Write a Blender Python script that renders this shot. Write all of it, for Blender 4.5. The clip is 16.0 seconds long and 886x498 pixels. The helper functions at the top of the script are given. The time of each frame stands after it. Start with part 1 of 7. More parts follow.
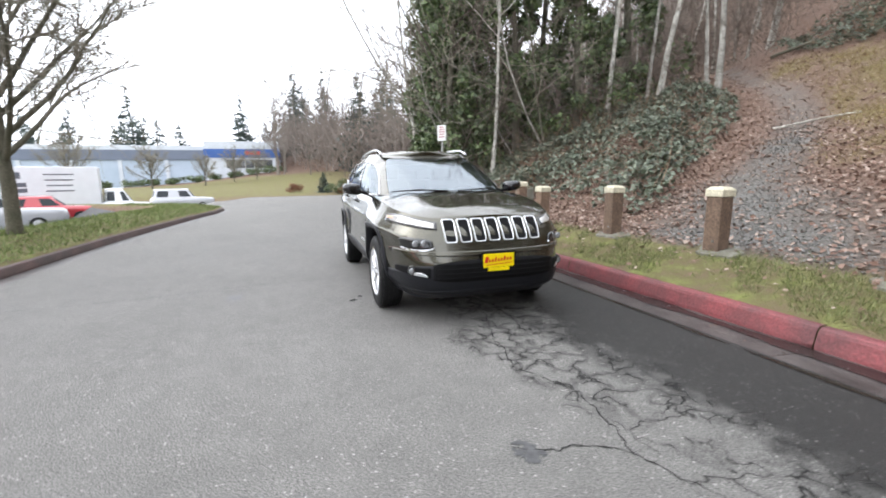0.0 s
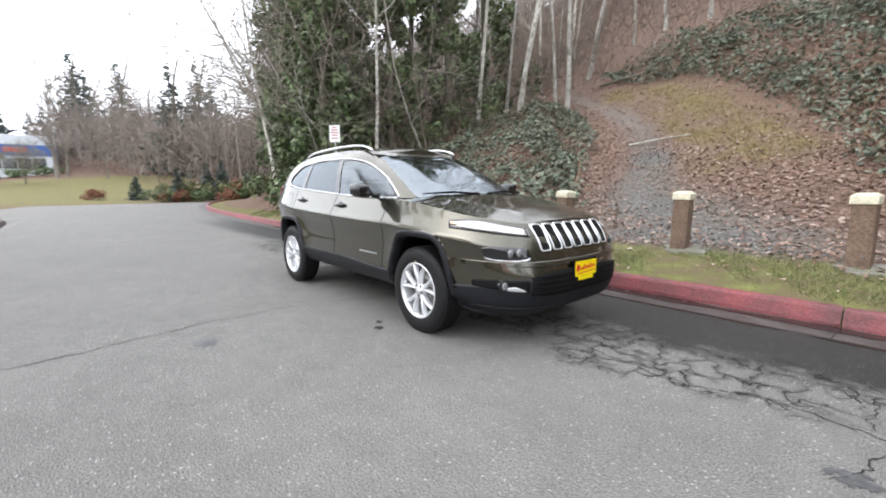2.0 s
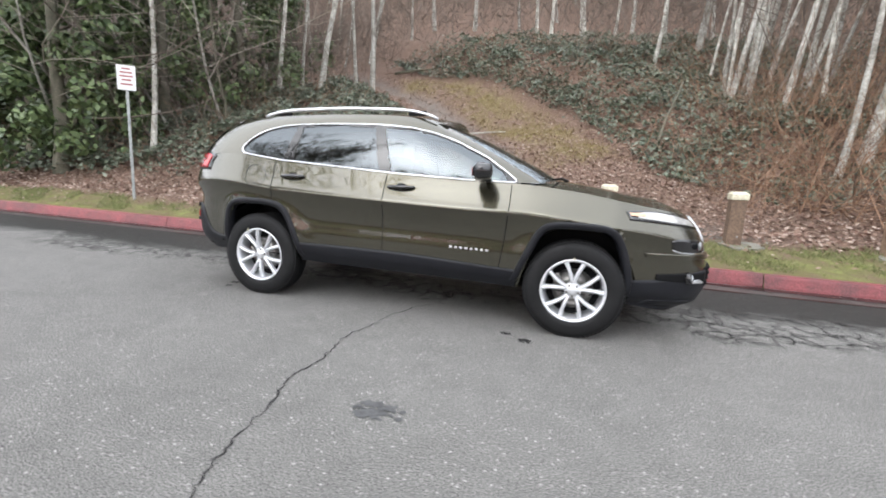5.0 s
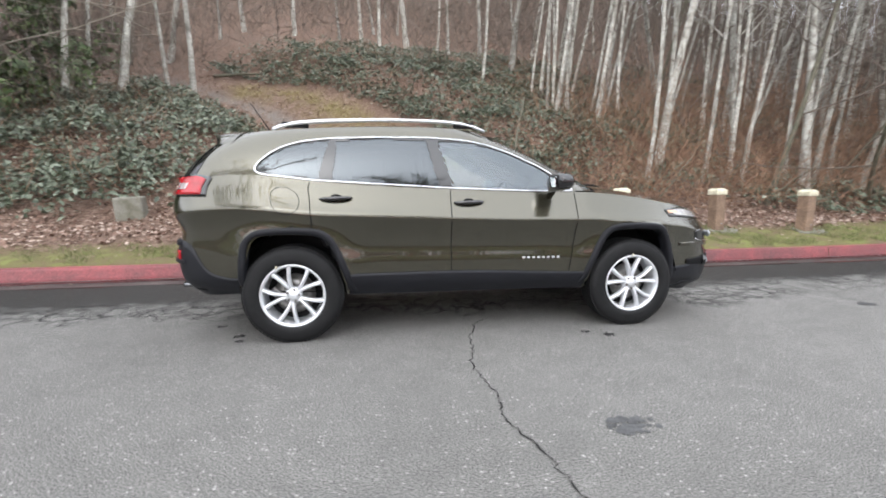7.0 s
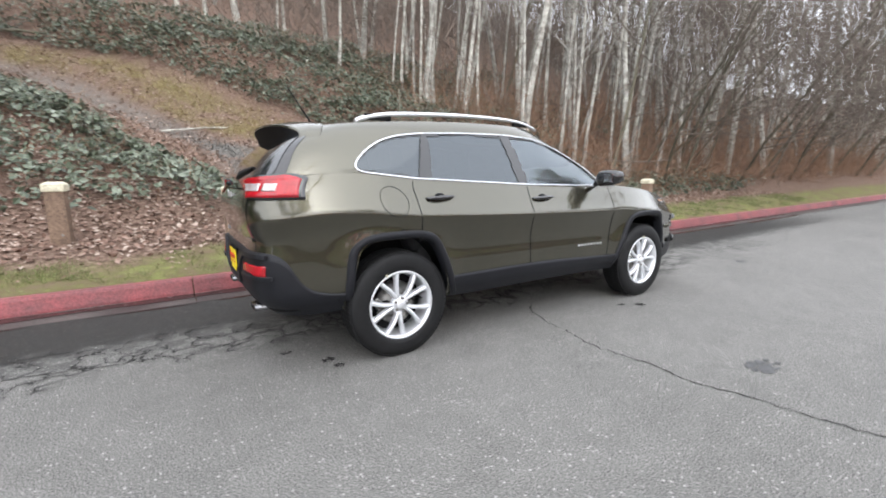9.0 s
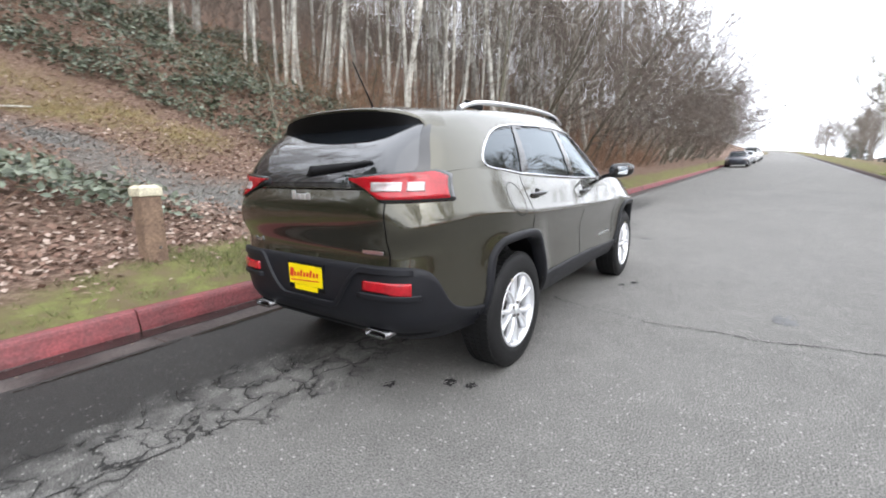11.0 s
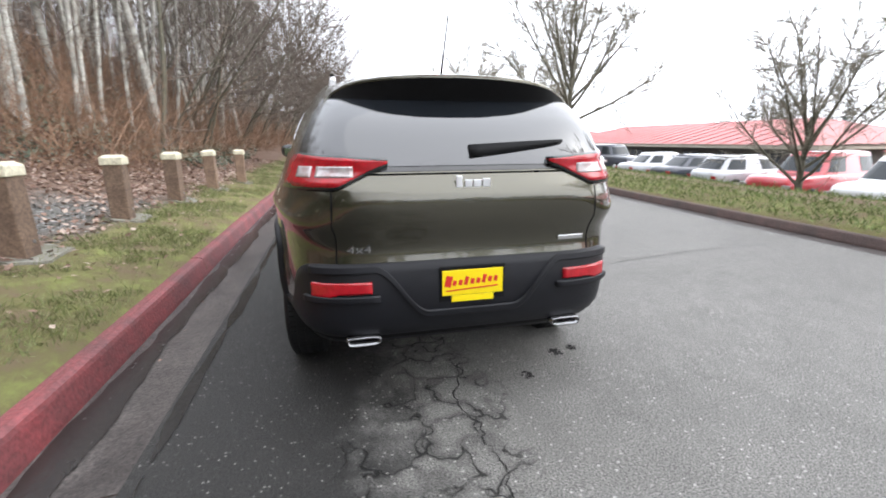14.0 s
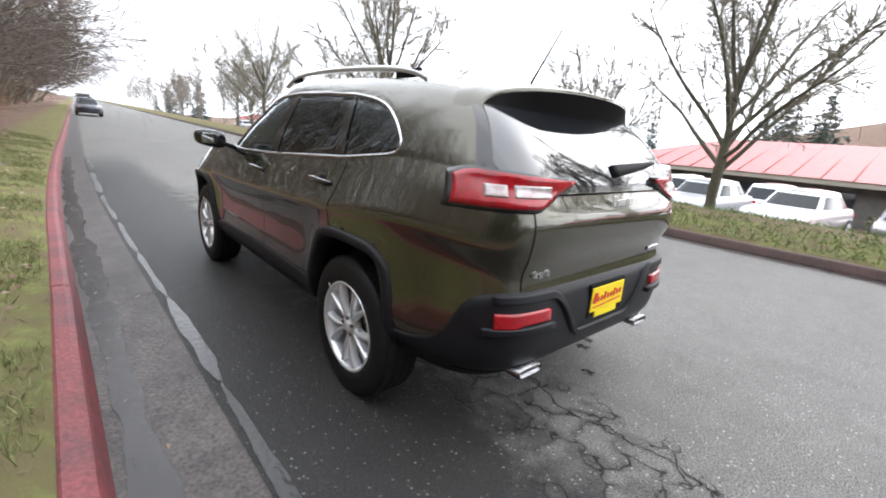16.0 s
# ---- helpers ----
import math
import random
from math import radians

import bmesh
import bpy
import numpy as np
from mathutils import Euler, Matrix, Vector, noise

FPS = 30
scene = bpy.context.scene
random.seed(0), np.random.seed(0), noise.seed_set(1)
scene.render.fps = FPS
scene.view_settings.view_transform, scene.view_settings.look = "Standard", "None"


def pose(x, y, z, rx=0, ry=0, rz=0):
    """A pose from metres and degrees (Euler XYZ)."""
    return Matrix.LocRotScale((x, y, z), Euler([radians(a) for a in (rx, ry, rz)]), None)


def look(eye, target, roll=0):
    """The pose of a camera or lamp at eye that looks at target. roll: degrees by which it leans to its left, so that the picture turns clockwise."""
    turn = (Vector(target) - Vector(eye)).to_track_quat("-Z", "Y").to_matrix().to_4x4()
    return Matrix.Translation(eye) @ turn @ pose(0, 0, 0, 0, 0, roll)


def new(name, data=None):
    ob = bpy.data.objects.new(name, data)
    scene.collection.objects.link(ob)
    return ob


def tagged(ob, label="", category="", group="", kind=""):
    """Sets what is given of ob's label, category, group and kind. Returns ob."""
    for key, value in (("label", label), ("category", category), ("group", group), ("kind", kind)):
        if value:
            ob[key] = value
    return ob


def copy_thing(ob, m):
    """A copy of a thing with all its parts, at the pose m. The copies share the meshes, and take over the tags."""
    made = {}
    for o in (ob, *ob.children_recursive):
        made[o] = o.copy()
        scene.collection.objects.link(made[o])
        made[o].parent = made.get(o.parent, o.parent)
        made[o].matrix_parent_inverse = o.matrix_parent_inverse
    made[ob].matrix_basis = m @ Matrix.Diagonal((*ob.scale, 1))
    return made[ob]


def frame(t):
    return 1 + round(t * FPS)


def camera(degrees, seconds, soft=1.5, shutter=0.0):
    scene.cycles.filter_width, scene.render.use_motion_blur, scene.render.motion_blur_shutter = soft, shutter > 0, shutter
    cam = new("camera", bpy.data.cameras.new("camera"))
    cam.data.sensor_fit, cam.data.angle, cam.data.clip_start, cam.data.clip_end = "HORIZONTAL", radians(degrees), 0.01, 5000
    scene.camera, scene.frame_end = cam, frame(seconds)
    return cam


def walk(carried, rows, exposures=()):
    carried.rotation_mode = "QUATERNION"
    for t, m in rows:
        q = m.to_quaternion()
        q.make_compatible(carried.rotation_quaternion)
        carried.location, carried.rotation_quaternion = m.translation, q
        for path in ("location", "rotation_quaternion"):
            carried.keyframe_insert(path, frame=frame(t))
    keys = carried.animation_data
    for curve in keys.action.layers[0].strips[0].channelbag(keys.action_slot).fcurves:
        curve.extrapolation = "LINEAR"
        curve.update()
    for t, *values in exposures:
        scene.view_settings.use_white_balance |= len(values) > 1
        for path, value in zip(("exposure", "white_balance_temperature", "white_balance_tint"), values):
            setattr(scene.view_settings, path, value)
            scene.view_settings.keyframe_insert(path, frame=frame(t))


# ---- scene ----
cam = camera(90.8, 16.0, soft=1.8, shutter=0.4)
PATH = [
    (0, (5.702, -1.618, 1.269), (3.828, -0.993, 0.957), -0.9),
    (0.5, (5.378, -2.039, 1.241), (3.567, -1.255, 0.914), -2.7),
    (1, (5.031, -2.421, 1.221), (3.289, -1.475, 0.951), -1.4),
    (1.5, (4.663, -2.773, 1.227), (3.041, -1.645, 0.911), -1.7),
    (2, (4.216, -3.035, 1.22), (2.703, -1.758, 0.936), -0.3),
    (2.5, (3.768, -3.331, 1.197), (2.419, -1.885, 0.899), -0.9),
    (3, (3.263, -3.535, 1.17), (2.046, -1.98, 0.856), -0.2),
    (3.5, (2.755, -3.733, 1.147), (1.744, -2.027, 0.886), 0.5),
    (3.7, (2.541, -3.817, 1.147), (1.625, -2.059, 0.88), 0.7),
    (5.8, (0.452, -4.245, 1.147), (0.263, -2.28, 0.827), 0.7),
    (6, (0.24, -4.259, 1.137), (0.178, -2.284, 0.832), -0.7),
    (6.5, (-0.259, -4.246, 1.141), (-0.126, -2.272, 0.851), -1.0),
    (7, (-0.749, -4.158, 1.144), (-0.441, -2.202, 0.867), -0.1),
    (7.5, (-1.25, -4.07, 1.161), (-0.712, -2.16, 0.909), -1.1),
    (8, (-1.719, -3.874, 1.154), (-1.082, -2.0, 0.87), -0.8),
    (8.5, (-2.207, -3.7, 1.165), (-1.379, -1.9, 0.892), -0.5),
    (8.7, (-2.394, -3.61, 1.184), (-1.462, -1.865, 0.893), -0.6),
    (10.8, (-3.664, -2.19, 1.285), (-2.132, -0.969, 0.882), -0.7),
    (11, (-3.764, -2.039, 1.257), (-2.161, -0.902, 0.883), -1.1),
    (11.5, (-3.957, -1.615, 1.262), (-2.225, -0.705, 0.846), -0.6),
    (12, (-4.067, -1.161, 1.25), (-2.224, -0.485, 0.866), 0.7),
    (12.5, (-4.22, -0.714, 1.263), (-2.305, -0.344, 0.82), -0.6),
    (13, (-4.227, -0.276, 1.257), (-2.288, -0.142, 0.784), -0.6),
    (13.5, (-4.183, 0.156, 1.282), (-2.237, 0.019, 0.844), -0.0),
    (14, (-4.067, 0.567, 1.288), (-2.178, 0.123, 0.804), -0.3),
    (14.5, (-3.872, 0.93, 1.287), (-2.034, 0.291, 0.824), 1.0),
    (15, (-3.698, 1.289, 1.278), (-1.993, 0.351, 0.818), 1.0),
    (15.5, (-3.441, 1.59, 1.283), (-1.86, 0.469, 0.789), 3.5),
    (16, (-3.19, 1.921, 1.347), (-1.749, 0.63, 0.84), 4.4),
]
walk(cam, [(t, look(eye, target, roll)) for t, eye, target, roll in PATH],
     exposures=((0.0, 0.49), (3.5, 0.52), (8.5, 0.55), (11.0, 0.56), (12.5, 0.66), (14.5, 0.65), (15.5, 0.57), (16.0, 0.60)))

# ---- light: bright overcast sky, very soft sun ----
SKY = 2.35
world = bpy.data.worlds.new("overcast")
world.use_nodes = True
scene.world = world
wn, wl = world.node_tree.nodes, world.node_tree.links
sky = wn.new("ShaderNodeTexSky")
sky.sky_type, sky.sun_disc = "NISHITA", False
sky.sun_elevation, sky.sun_rotation = radians(38), radians(200)
sky.air_density, sky.dust_density, sky.ozone_density = 1.0, 6.0, 1.0
grey = wn.new("ShaderNodeHueSaturation")
grey.inputs["Saturation"].default_value = 0.12
grey.inputs["Value"].default_value = 0.09
cloud = wn.new("ShaderNodeMix")
cloud.data_type = "RGBA"
cloud.inputs[0].default_value = 0.75
cloud.inputs[7].default_value = (0.985, 1.03, 1.13, 1)
wl.new(sky.outputs[0], grey.inputs["Color"])
wl.new(grey.outputs[0], cloud.inputs[6])
wl.new(cloud.outputs[2], wn["Background"].inputs["Color"])
wn["Background"].inputs["Strength"].default_value = SKY
sun = new("sun", bpy.data.lights.new("sun", "SUN"))
sun.data.energy, sun.data.angle, sun.data.color = 0.5, radians(90), (1, 0.97, 0.93)
sun.matrix_world = look((0, 0, 60), (22, 42, 0))
# ---- materials ----
def mat(name, color, rough=0.6, metal=0.0, var=0.0, scale=8.0, color2=None, bump=0.0, bscale=60.0, coat=0.0, spec=0.5,
        rand=0.0, island=False, emit=0.0, trans=0.0, alpha=1.0, coords="Object", rough2=None, fine=0.0):
    """A principled material with noise variation at two scales and bump."""
    m = bpy.data.materials.new(name)
    m.use_nodes = True
    n, l = m.node_tree.nodes, m.node_tree.links
    b = n["Principled BSDF"]
    b.inputs["Base Color"].default_value = (*color, 1)
    b.inputs["Roughness"].default_value = rough
    b.inputs["Metallic"].default_value = metal
    b.inputs["Coat Weight"].default_value = coat
    b.inputs["Coat Roughness"].default_value = 0.02
    b.inputs["Coat IOR"].default_value = 1.62
    b.inputs["Specular IOR Level"].default_value = spec
    b.inputs["Transmission Weight"].default_value = trans
    b.inputs["Alpha"].default_value = alpha
    if emit:
        b.inputs["Emission Color"].default_value = (*color, 1)
        b.inputs["Emission Strength"].default_value = emit
    if not (var or color2 or bump or rand or fine):
        return m
    tc = n.new("ShaderNodeTexCoord")
    co = tc.outputs[coords]
    c2 = color2 or tuple(c * (1 - var) for c in color)
    n1 = n.new("ShaderNodeTexNoise")
    n1.inputs["Scale"].default_value, n1.inputs["Detail"].default_value, n1.inputs["Roughness"].default_value = scale, 6, 0.65
    l.new(co, n1.inputs["Vector"])
    ramp = n.new("ShaderNodeValToRGB")
    ramp.color_ramp.elements[0].position, ramp.color_ramp.elements[1].position = 0.36, 0.64
    ramp.color_ramp.elements[0].color, ramp.color_ramp.elements[1].color = (*color, 1), (*c2, 1)
    l.new(n1.outputs["Fac"], ramp.inputs["Fac"])
    out = ramp.outputs["Color"]
    n2 = n.new("ShaderNodeTexNoise")
    n2.inputs["Scale"].default_value, n2.inputs["Detail"].default_value = bscale, 4
    l.new(co, n2.inputs["Vector"])
    if fine:
        mx = n.new("ShaderNodeMix")
        mx.data_type, mx.blend_type = "RGBA", "MULTIPLY"
        mx.inputs[0].default_value = fine
        l.new(out, mx.inputs[6])
        r2 = n.new("ShaderNodeValToRGB")
        r2.color_ramp.elements[0].position, r2.color_ramp.elements[1].position = 0.3, 0.7
        r2.color_ramp.elements[0].color, r2.color_ramp.elements[1].color = (0.35, 0.35, 0.35, 1), (1.6, 1.6, 1.6, 1)
        l.new(n2.outputs["Fac"], r2.inputs["Fac"])
        l.new(r2.outputs["Color"], mx.inputs[7])
        out = mx.outputs[2]
    if rand:
        hs = n.new("ShaderNodeHueSaturation")
        src = n.new("ShaderNodeNewGeometry").outputs["Random Per Island"] if island else n.new("ShaderNodeObjectInfo").outputs["Random"]
        mr = n.new("ShaderNodeMapRange")
        mr.inputs["To Min"].default_value, mr.inputs["To Max"].default_value = 1 - rand, 1 + rand
        l.new(src, mr.inputs["Value"])
        l.new(mr.outputs[0], hs.inputs["Value"])
        l.new(out, hs.inputs["Color"])
        out = hs.outputs["Color"]
    l.new(out, b.inputs["Base Color"])
    if rough2 is not None:
        mr = n.new("ShaderNodeMapRange")
        mr.inputs["To Min"].default_value, mr.inputs["To Max"].default_value = rough, rough2
        l.new(n1.outputs["Fac"], mr.inputs["Value"])
        l.new(mr.outputs[0], b.inputs["Roughness"])
    if bump:
        bp = n.new("ShaderNodeBump")
        bp.inputs["Strength"].default_value, bp.inputs["Distance"].default_value = bump, 0.01
        l.new(n2.outputs["Fac"], bp.inputs["Height"])
        l.new(bp.outputs[0], b.inputs["Normal"])
    return m


def leaf_mat(name, ca, cb, cc, rough=0.55, back=0.0):
    """Leaves: three colours spread over the islands of one mesh."""
    m = bpy.data.materials.new(name)
    m.use_nodes = True
    n, l = m.node_tree.nodes, m.node_tree.links
    b = n["Principled BSDF"]
    g = n.new("ShaderNodeNewGeometry")
    r = n.new("ShaderNodeValToRGB")
    e = r.color_ramp.elements
    e[0].color, e[1].color, e[1].position = (*ca, 1), (*cc, 1), 1.0
    e.new(0.55).color = (*cb, 1)
    l.new(g.outputs["Random Per Island"], r.inputs["Fac"])
    l.new(r.outputs["Color"], b.inputs["Base Color"])
    b.inputs["Roughness"].default_value = rough
    b.inputs["Specular IOR Level"].default_value = 0.35
    return m


M = {}
M["pipe"] = mat("exhaust_chrome", (0.28, 0.28, 0.29), 0.25, 1.0, var=0.3, scale=30)
M["paint"] = mat("olive_paint", (0.074, 0.069, 0.047), 0.22, 0.85, coat=1.0, fine=0.25, bscale=900.0, var=0.06, scale=2.0)
M["clad"] = mat("grey_plastic", (0.010, 0.0105, 0.0135), 0.45, bump=0.08, bscale=500, var=0.15, scale=5, spec=0.28)
M["black"] = mat("gloss_black", (0.006, 0.006, 0.007), 0.12, coat=0.6)
M["matblack"] = mat("matt_black", (0.006, 0.006, 0.0065), 0.65, var=0.3, scale=20, spec=0.15)
M["rubber"] = mat("tyre_rubber", (0.010, 0.010, 0.0105), 0.6, var=0.35, scale=14, bump=0.2, bscale=120, spec=0.25)
M["chrome"] = mat("chrome", (0.66, 0.67, 0.69), 0.14, 1.0)
M["satin"] = mat("satin_silver", (0.74, 0.75, 0.77), 0.30, 0.8)
M["alloy"] = mat("alloy_wheel", (0.74, 0.75, 0.77), 0.28, 0.55, coat=0.4, var=0.08, scale=10)
M["steel"] = mat("brake_steel", (0.30, 0.29, 0.28), 0.4, 0.9, var=0.3, scale=30)
M["red_lens"] = mat("red_lens", (0.42, 0.007, 0.015), 0.16, coat=0.3, var=0.35, scale=25)
M["clear_lens"] = mat("clear_lens", (0.52, 0.50, 0.50), 0.1, 0.2, coat=0.6, color2=(0.36, 0.26, 0.26), scale=22)
M["head_lens"] = mat("headlight_lens", (0.62, 0.61, 0.58), 0.12, 0.3, coat=0.8, color2=(0.34, 0.33, 0.32), scale=9)
M["fog_glass"] = mat("fog_lens", (0.30, 0.31, 0.32), 0.12, 0.3, coat=1.0, var=0.4, scale=40)
M["amber"] = mat("amber_lens", (0.62, 0.36, 0.22), 0.12, coat=1.0)
M["seat"] = mat("seat_cloth", (0.03, 0.03, 0.032), 0.85, var=0.2, scale=30)
M["dash"] = mat("dash_plastic", (0.02, 0.02, 0.022), 0.6, var=0.2, scale=20)
M["plate_y"] = mat("yellow_plate", (0.85, 0.66, 0.0), 0.35, var=0.04, scale=8)
M["red_ink"] = mat("red_print", (0.55, 0.02, 0.015), 0.4)
M["mirror"] = mat("mirror_glass", (0.9, 0.9, 0.9), 0.02, 1.0)


def glass_mat(name, tint, mixf=0.15, gloss=0.95, rough=0.015):
    m = bpy.data.materials.new(name)
    m.use_nodes = True
    n, l = m.node_tree.nodes, m.node_tree.links
    out = n["Material Output"]
    n.remove(n["Principled BSDF"])
    tr, gl, mx, fr = n.new("ShaderNodeBsdfTransparent"), n.new("ShaderNodeBsdfGlossy"), n.new("ShaderNodeMixShader"), n.new("ShaderNodeFresnel")
    tr.inputs[0].default_value = (*tint, 1)
    gl.inputs["Roughness"].default_value = rough
    gl.inputs["Color"].default_value = (0.92 * gloss, 1.0 * gloss, 1.06 * gloss, 1)
    fr.inputs[0].default_value = mixf
    l.new(fr.outputs[0], mx.inputs[0])
    l.new(tr.outputs[0], mx.inputs[1])
    l.new(gl.outputs[0], mx.inputs[2])
    l.new(mx.outputs[0], out.inputs[0])
    return m


M["glass"] = glass_mat("window_glass", (0.70, 0.84, 0.86), 2.1)
M["screen"] = glass_mat("windscreen_glass", (0.45, 0.62, 0.64), 2.7, 0.97, 0.06)
M["privacy"] = glass_mat("privacy_glass", (0.07, 0.073, 0.077), 1.95)
M["gate_glass"] = mat("tinted_gate_glass", (0.010, 0.012, 0.015), 0.03, spec=0.8, coat=0.8, var=0.2, scale=3)
M["concrete"] = mat("gutter_concrete", (0.092, 0.080, 0.074), 0.5, color2=(0.034, 0.029, 0.027), scale=2.8, bump=0.45, bscale=60, fine=0.8, rough2=0.42, spec=0.3)
M["kerb_red"] = mat("red_kerb_paint", (0.225, 0.050, 0.054), 0.6, color2=(0.125, 0.040, 0.042), scale=2.6, bump=0.5, bscale=50, fine=0.5, rand=0.12)
M["kerb_grey"] = mat("old_kerb", (0.10, 0.06, 0.052), 0.8, color2=(0.055, 0.04, 0.036), scale=2, bump=0.4, bscale=60, fine=0.5)
M["post_wood"] = mat("bollard_wood", (0.21, 0.14, 0.095), 0.85, color2=(0.13, 0.085, 0.06), scale=6, bump=0.5, bscale=45, fine=0.5, rand=0.2)
M["cap_cream"] = mat("cream_paint", (0.66, 0.62, 0.47), 0.7, color2=(0.42, 0.38, 0.28), scale=12, bump=0.4, bscale=60, fine=0.4)
M["pad"] = mat("pad_concrete", (0.21, 0.20, 0.17), 0.85, color2=(0.12, 0.115, 0.08), scale=5, bump=0.4, bscale=70, fine=0.4)
M["birch"] = mat("alder_bark", (0.51, 0.495, 0.445), 0.9, color2=(0.18, 0.165, 0.14), scale=3.5, bump=0.5, bscale=30, fine=0.5, rand=0.25)
M["bark"] = mat("dark_bark", (0.13, 0.115, 0.085), 0.92, color2=(0.075, 0.075, 0.05), scale=5, bump=0.6, bscale=35, fine=0.5)
M["pale_twig"] = mat("pale_branches", (0.30, 0.27, 0.22), 0.9, rand=0.3, island=True, var=0.3)
M["twig"] = mat("twigs", (0.135, 0.108, 0.088), 0.95, rand=0.35, island=True, var=0.2)
# far trees: distance haze is put into this greyed bark and paled twig colour
M["hazed_bark"] = mat("hazed_bark", (0.25, 0.22, 0.19), 0.95, var=0.3, scale=4, rand=0.2)
M["twig_hazed"] = mat("hazed_twigs", (0.22, 0.185, 0.16), 0.95, rand=0.25, island=True, var=0.2)
M["bramble"] = mat("bramble_stems", (0.25, 0.15, 0.095), 0.9, rand=0.4, island=True, var=0.3)
M["ivy"] = leaf_mat("ivy_leaves", (0.036, 0.044, 0.028), (0.092, 0.112, 0.072), (0.20, 0.225, 0.17), 0.38)
M["ivy_dark"] = leaf_mat("evergreen_leaves", (0.030, 0.048, 0.018), (0.085, 0.125, 0.048), (0.175, 0.225, 0.10), 0.42)
# lichen grey, lightened further so the colour carries haze and sky glare
M["street_twig"] = mat("lichened_hazed_twigs", (0.27, 0.25, 0.20), 0.95, rand=0.3, island=True, var=0.25)
# needle green paled towards blue: aerial haze painted into the foliage
M["conifer"] = leaf_mat("hazed_conifer_needles", (0.04, 0.062, 0.055), (0.075, 0.10, 0.09), (0.11, 0.14, 0.125), 0.8)
M["litter"] = leaf_mat("dead_leaves", (0.11, 0.058, 0.04), (0.24, 0.155, 0.118), (0.42, 0.34, 0.285), 0.8)
M["grass"] = leaf_mat("grass_blades", (0.088, 0.088, 0.036), (0.135, 0.165, 0.050), (0.25, 0.25, 0.125), 0.7)
M["verge_blade"] = leaf_mat("verge_blades", (0.085, 0.105, 0.034), (0.140, 0.195, 0.055), (0.23, 0.27, 0.11), 0.7)
M["dry"] = leaf_mat("dry_grass", (0.15, 0.10, 0.045), (0.25, 0.19, 0.085), (0.36, 0.30, 0.16), 0.8)
# ---- helpers for building ----
def part(name, bm, material, parent=None, label=""):
    """Links a bmesh as one mesh object, under a thing or a part if given."""
    me = bpy.data.meshes.new(name)
    bm.to_mesh(me)
    bm.free()
    ob = new(name, me)
    for mm in (material if isinstance(material, (list, tuple)) else [material]):
        me.materials.append(mm)
    if parent:
        ob.parent = parent
    if label:
        ob["label"] = label
    return ob


def grid_mesh(name, P, material, parent=None, label="", smooth=True, keep=None, close_u=False):
    """A mesh from an array of points (rows, columns, 3); keep: mask of cells."""
    P = np.asarray(P, dtype=float)
    r, c = P.shape[:2]
    idx = np.arange(r * c).reshape(r, c)
    a = idx[:-1, :-1].ravel(), idx[:-1, 1:].ravel(), idx[1:, 1:].ravel(), idx[1:, :-1].ravel()
    F = np.stack(a, 1)
    if keep is not None:
        F = F[np.asarray(keep).ravel()]
    return raw_mesh(name, P.reshape(-1, 3), F, material, parent, label, smooth)


def raw_mesh(name, V, F, material, parent=None, label="", smooth=True):
    V, F = np.asarray(V, dtype=np.float32), np.asarray(F, dtype=np.int32)
    used = np.zeros(len(V), bool)
    used[F.ravel()] = True
    remap = np.cumsum(used) - 1
    V, F = V[used], remap[F]
    me = bpy.data.meshes.new(name)
    k = F.shape[1]
    me.vertices.add(len(V)), me.loops.add(F.size), me.polygons.add(len(F))
    me.vertices.foreach_set("co", V.ravel())
    me.loops.foreach_set("vertex_index", F.ravel().astype(np.int32))
    me.polygons.foreach_set("loop_start", np.arange(0, F.size, k, dtype=np.int32))
    me.polygons.foreach_set("use_smooth", np.full(len(F), smooth))
    me.update(calc_edges=True)
    me.validate()
    ob = new(name, me)
    for mm in (material if isinstance(material, (list, tuple)) else [material]):
        me.materials.append(mm)
    if parent:
        ob.parent = parent
    if label:
        ob["label"] = label
    return ob


def box(bm, sx, sy, sz, m=Matrix(), bevel=0.0, seg=2):
    v = bmesh.ops.create_cube(bm, size=1, matrix=m @ Matrix.Diagonal((sx, sy, sz, 1)))["verts"]
    if bevel:
        e = list({e for q in v for e in q.link_edges})
        bmesh.ops.bevel(bm, geom=e, offset=bevel, segments=seg, affect="EDGES", profile=0.5)


def tube(bm, pts, radii, sides=8, cap=True):
    """A swept round tube along points."""
    pts = [Vector(p) for p in pts]
    rings = []
    up = Vector((0, 0, 1))
    for i, p in enumerate(pts):
        d = (pts[min(i + 1, len(pts) - 1)] - pts[max(i - 1, 0)]).normalized()
        a = d.cross(up if abs(d.z) < 0.9 else Vector((1, 0, 0))).normalized()
        b = a.cross(d)
        r = radii[i] if isinstance(radii, (list, tuple)) else radii
        rings.append([bm.verts.new(p + (a * math.cos(t) + b * math.sin(t)) * r) for t in [2 * math.pi * k / sides for k in range(sides)]])
    for p, q in zip(rings, rings[1:]):
        for k in range(sides):
            f = bm.faces.new((p[k], p[(k + 1) % sides], q[(k + 1) % sides], q[k]))
            f.smooth = True
    if cap:
        bm.faces.new(rings[0][::-1])
        bm.faces.new(rings[-1])


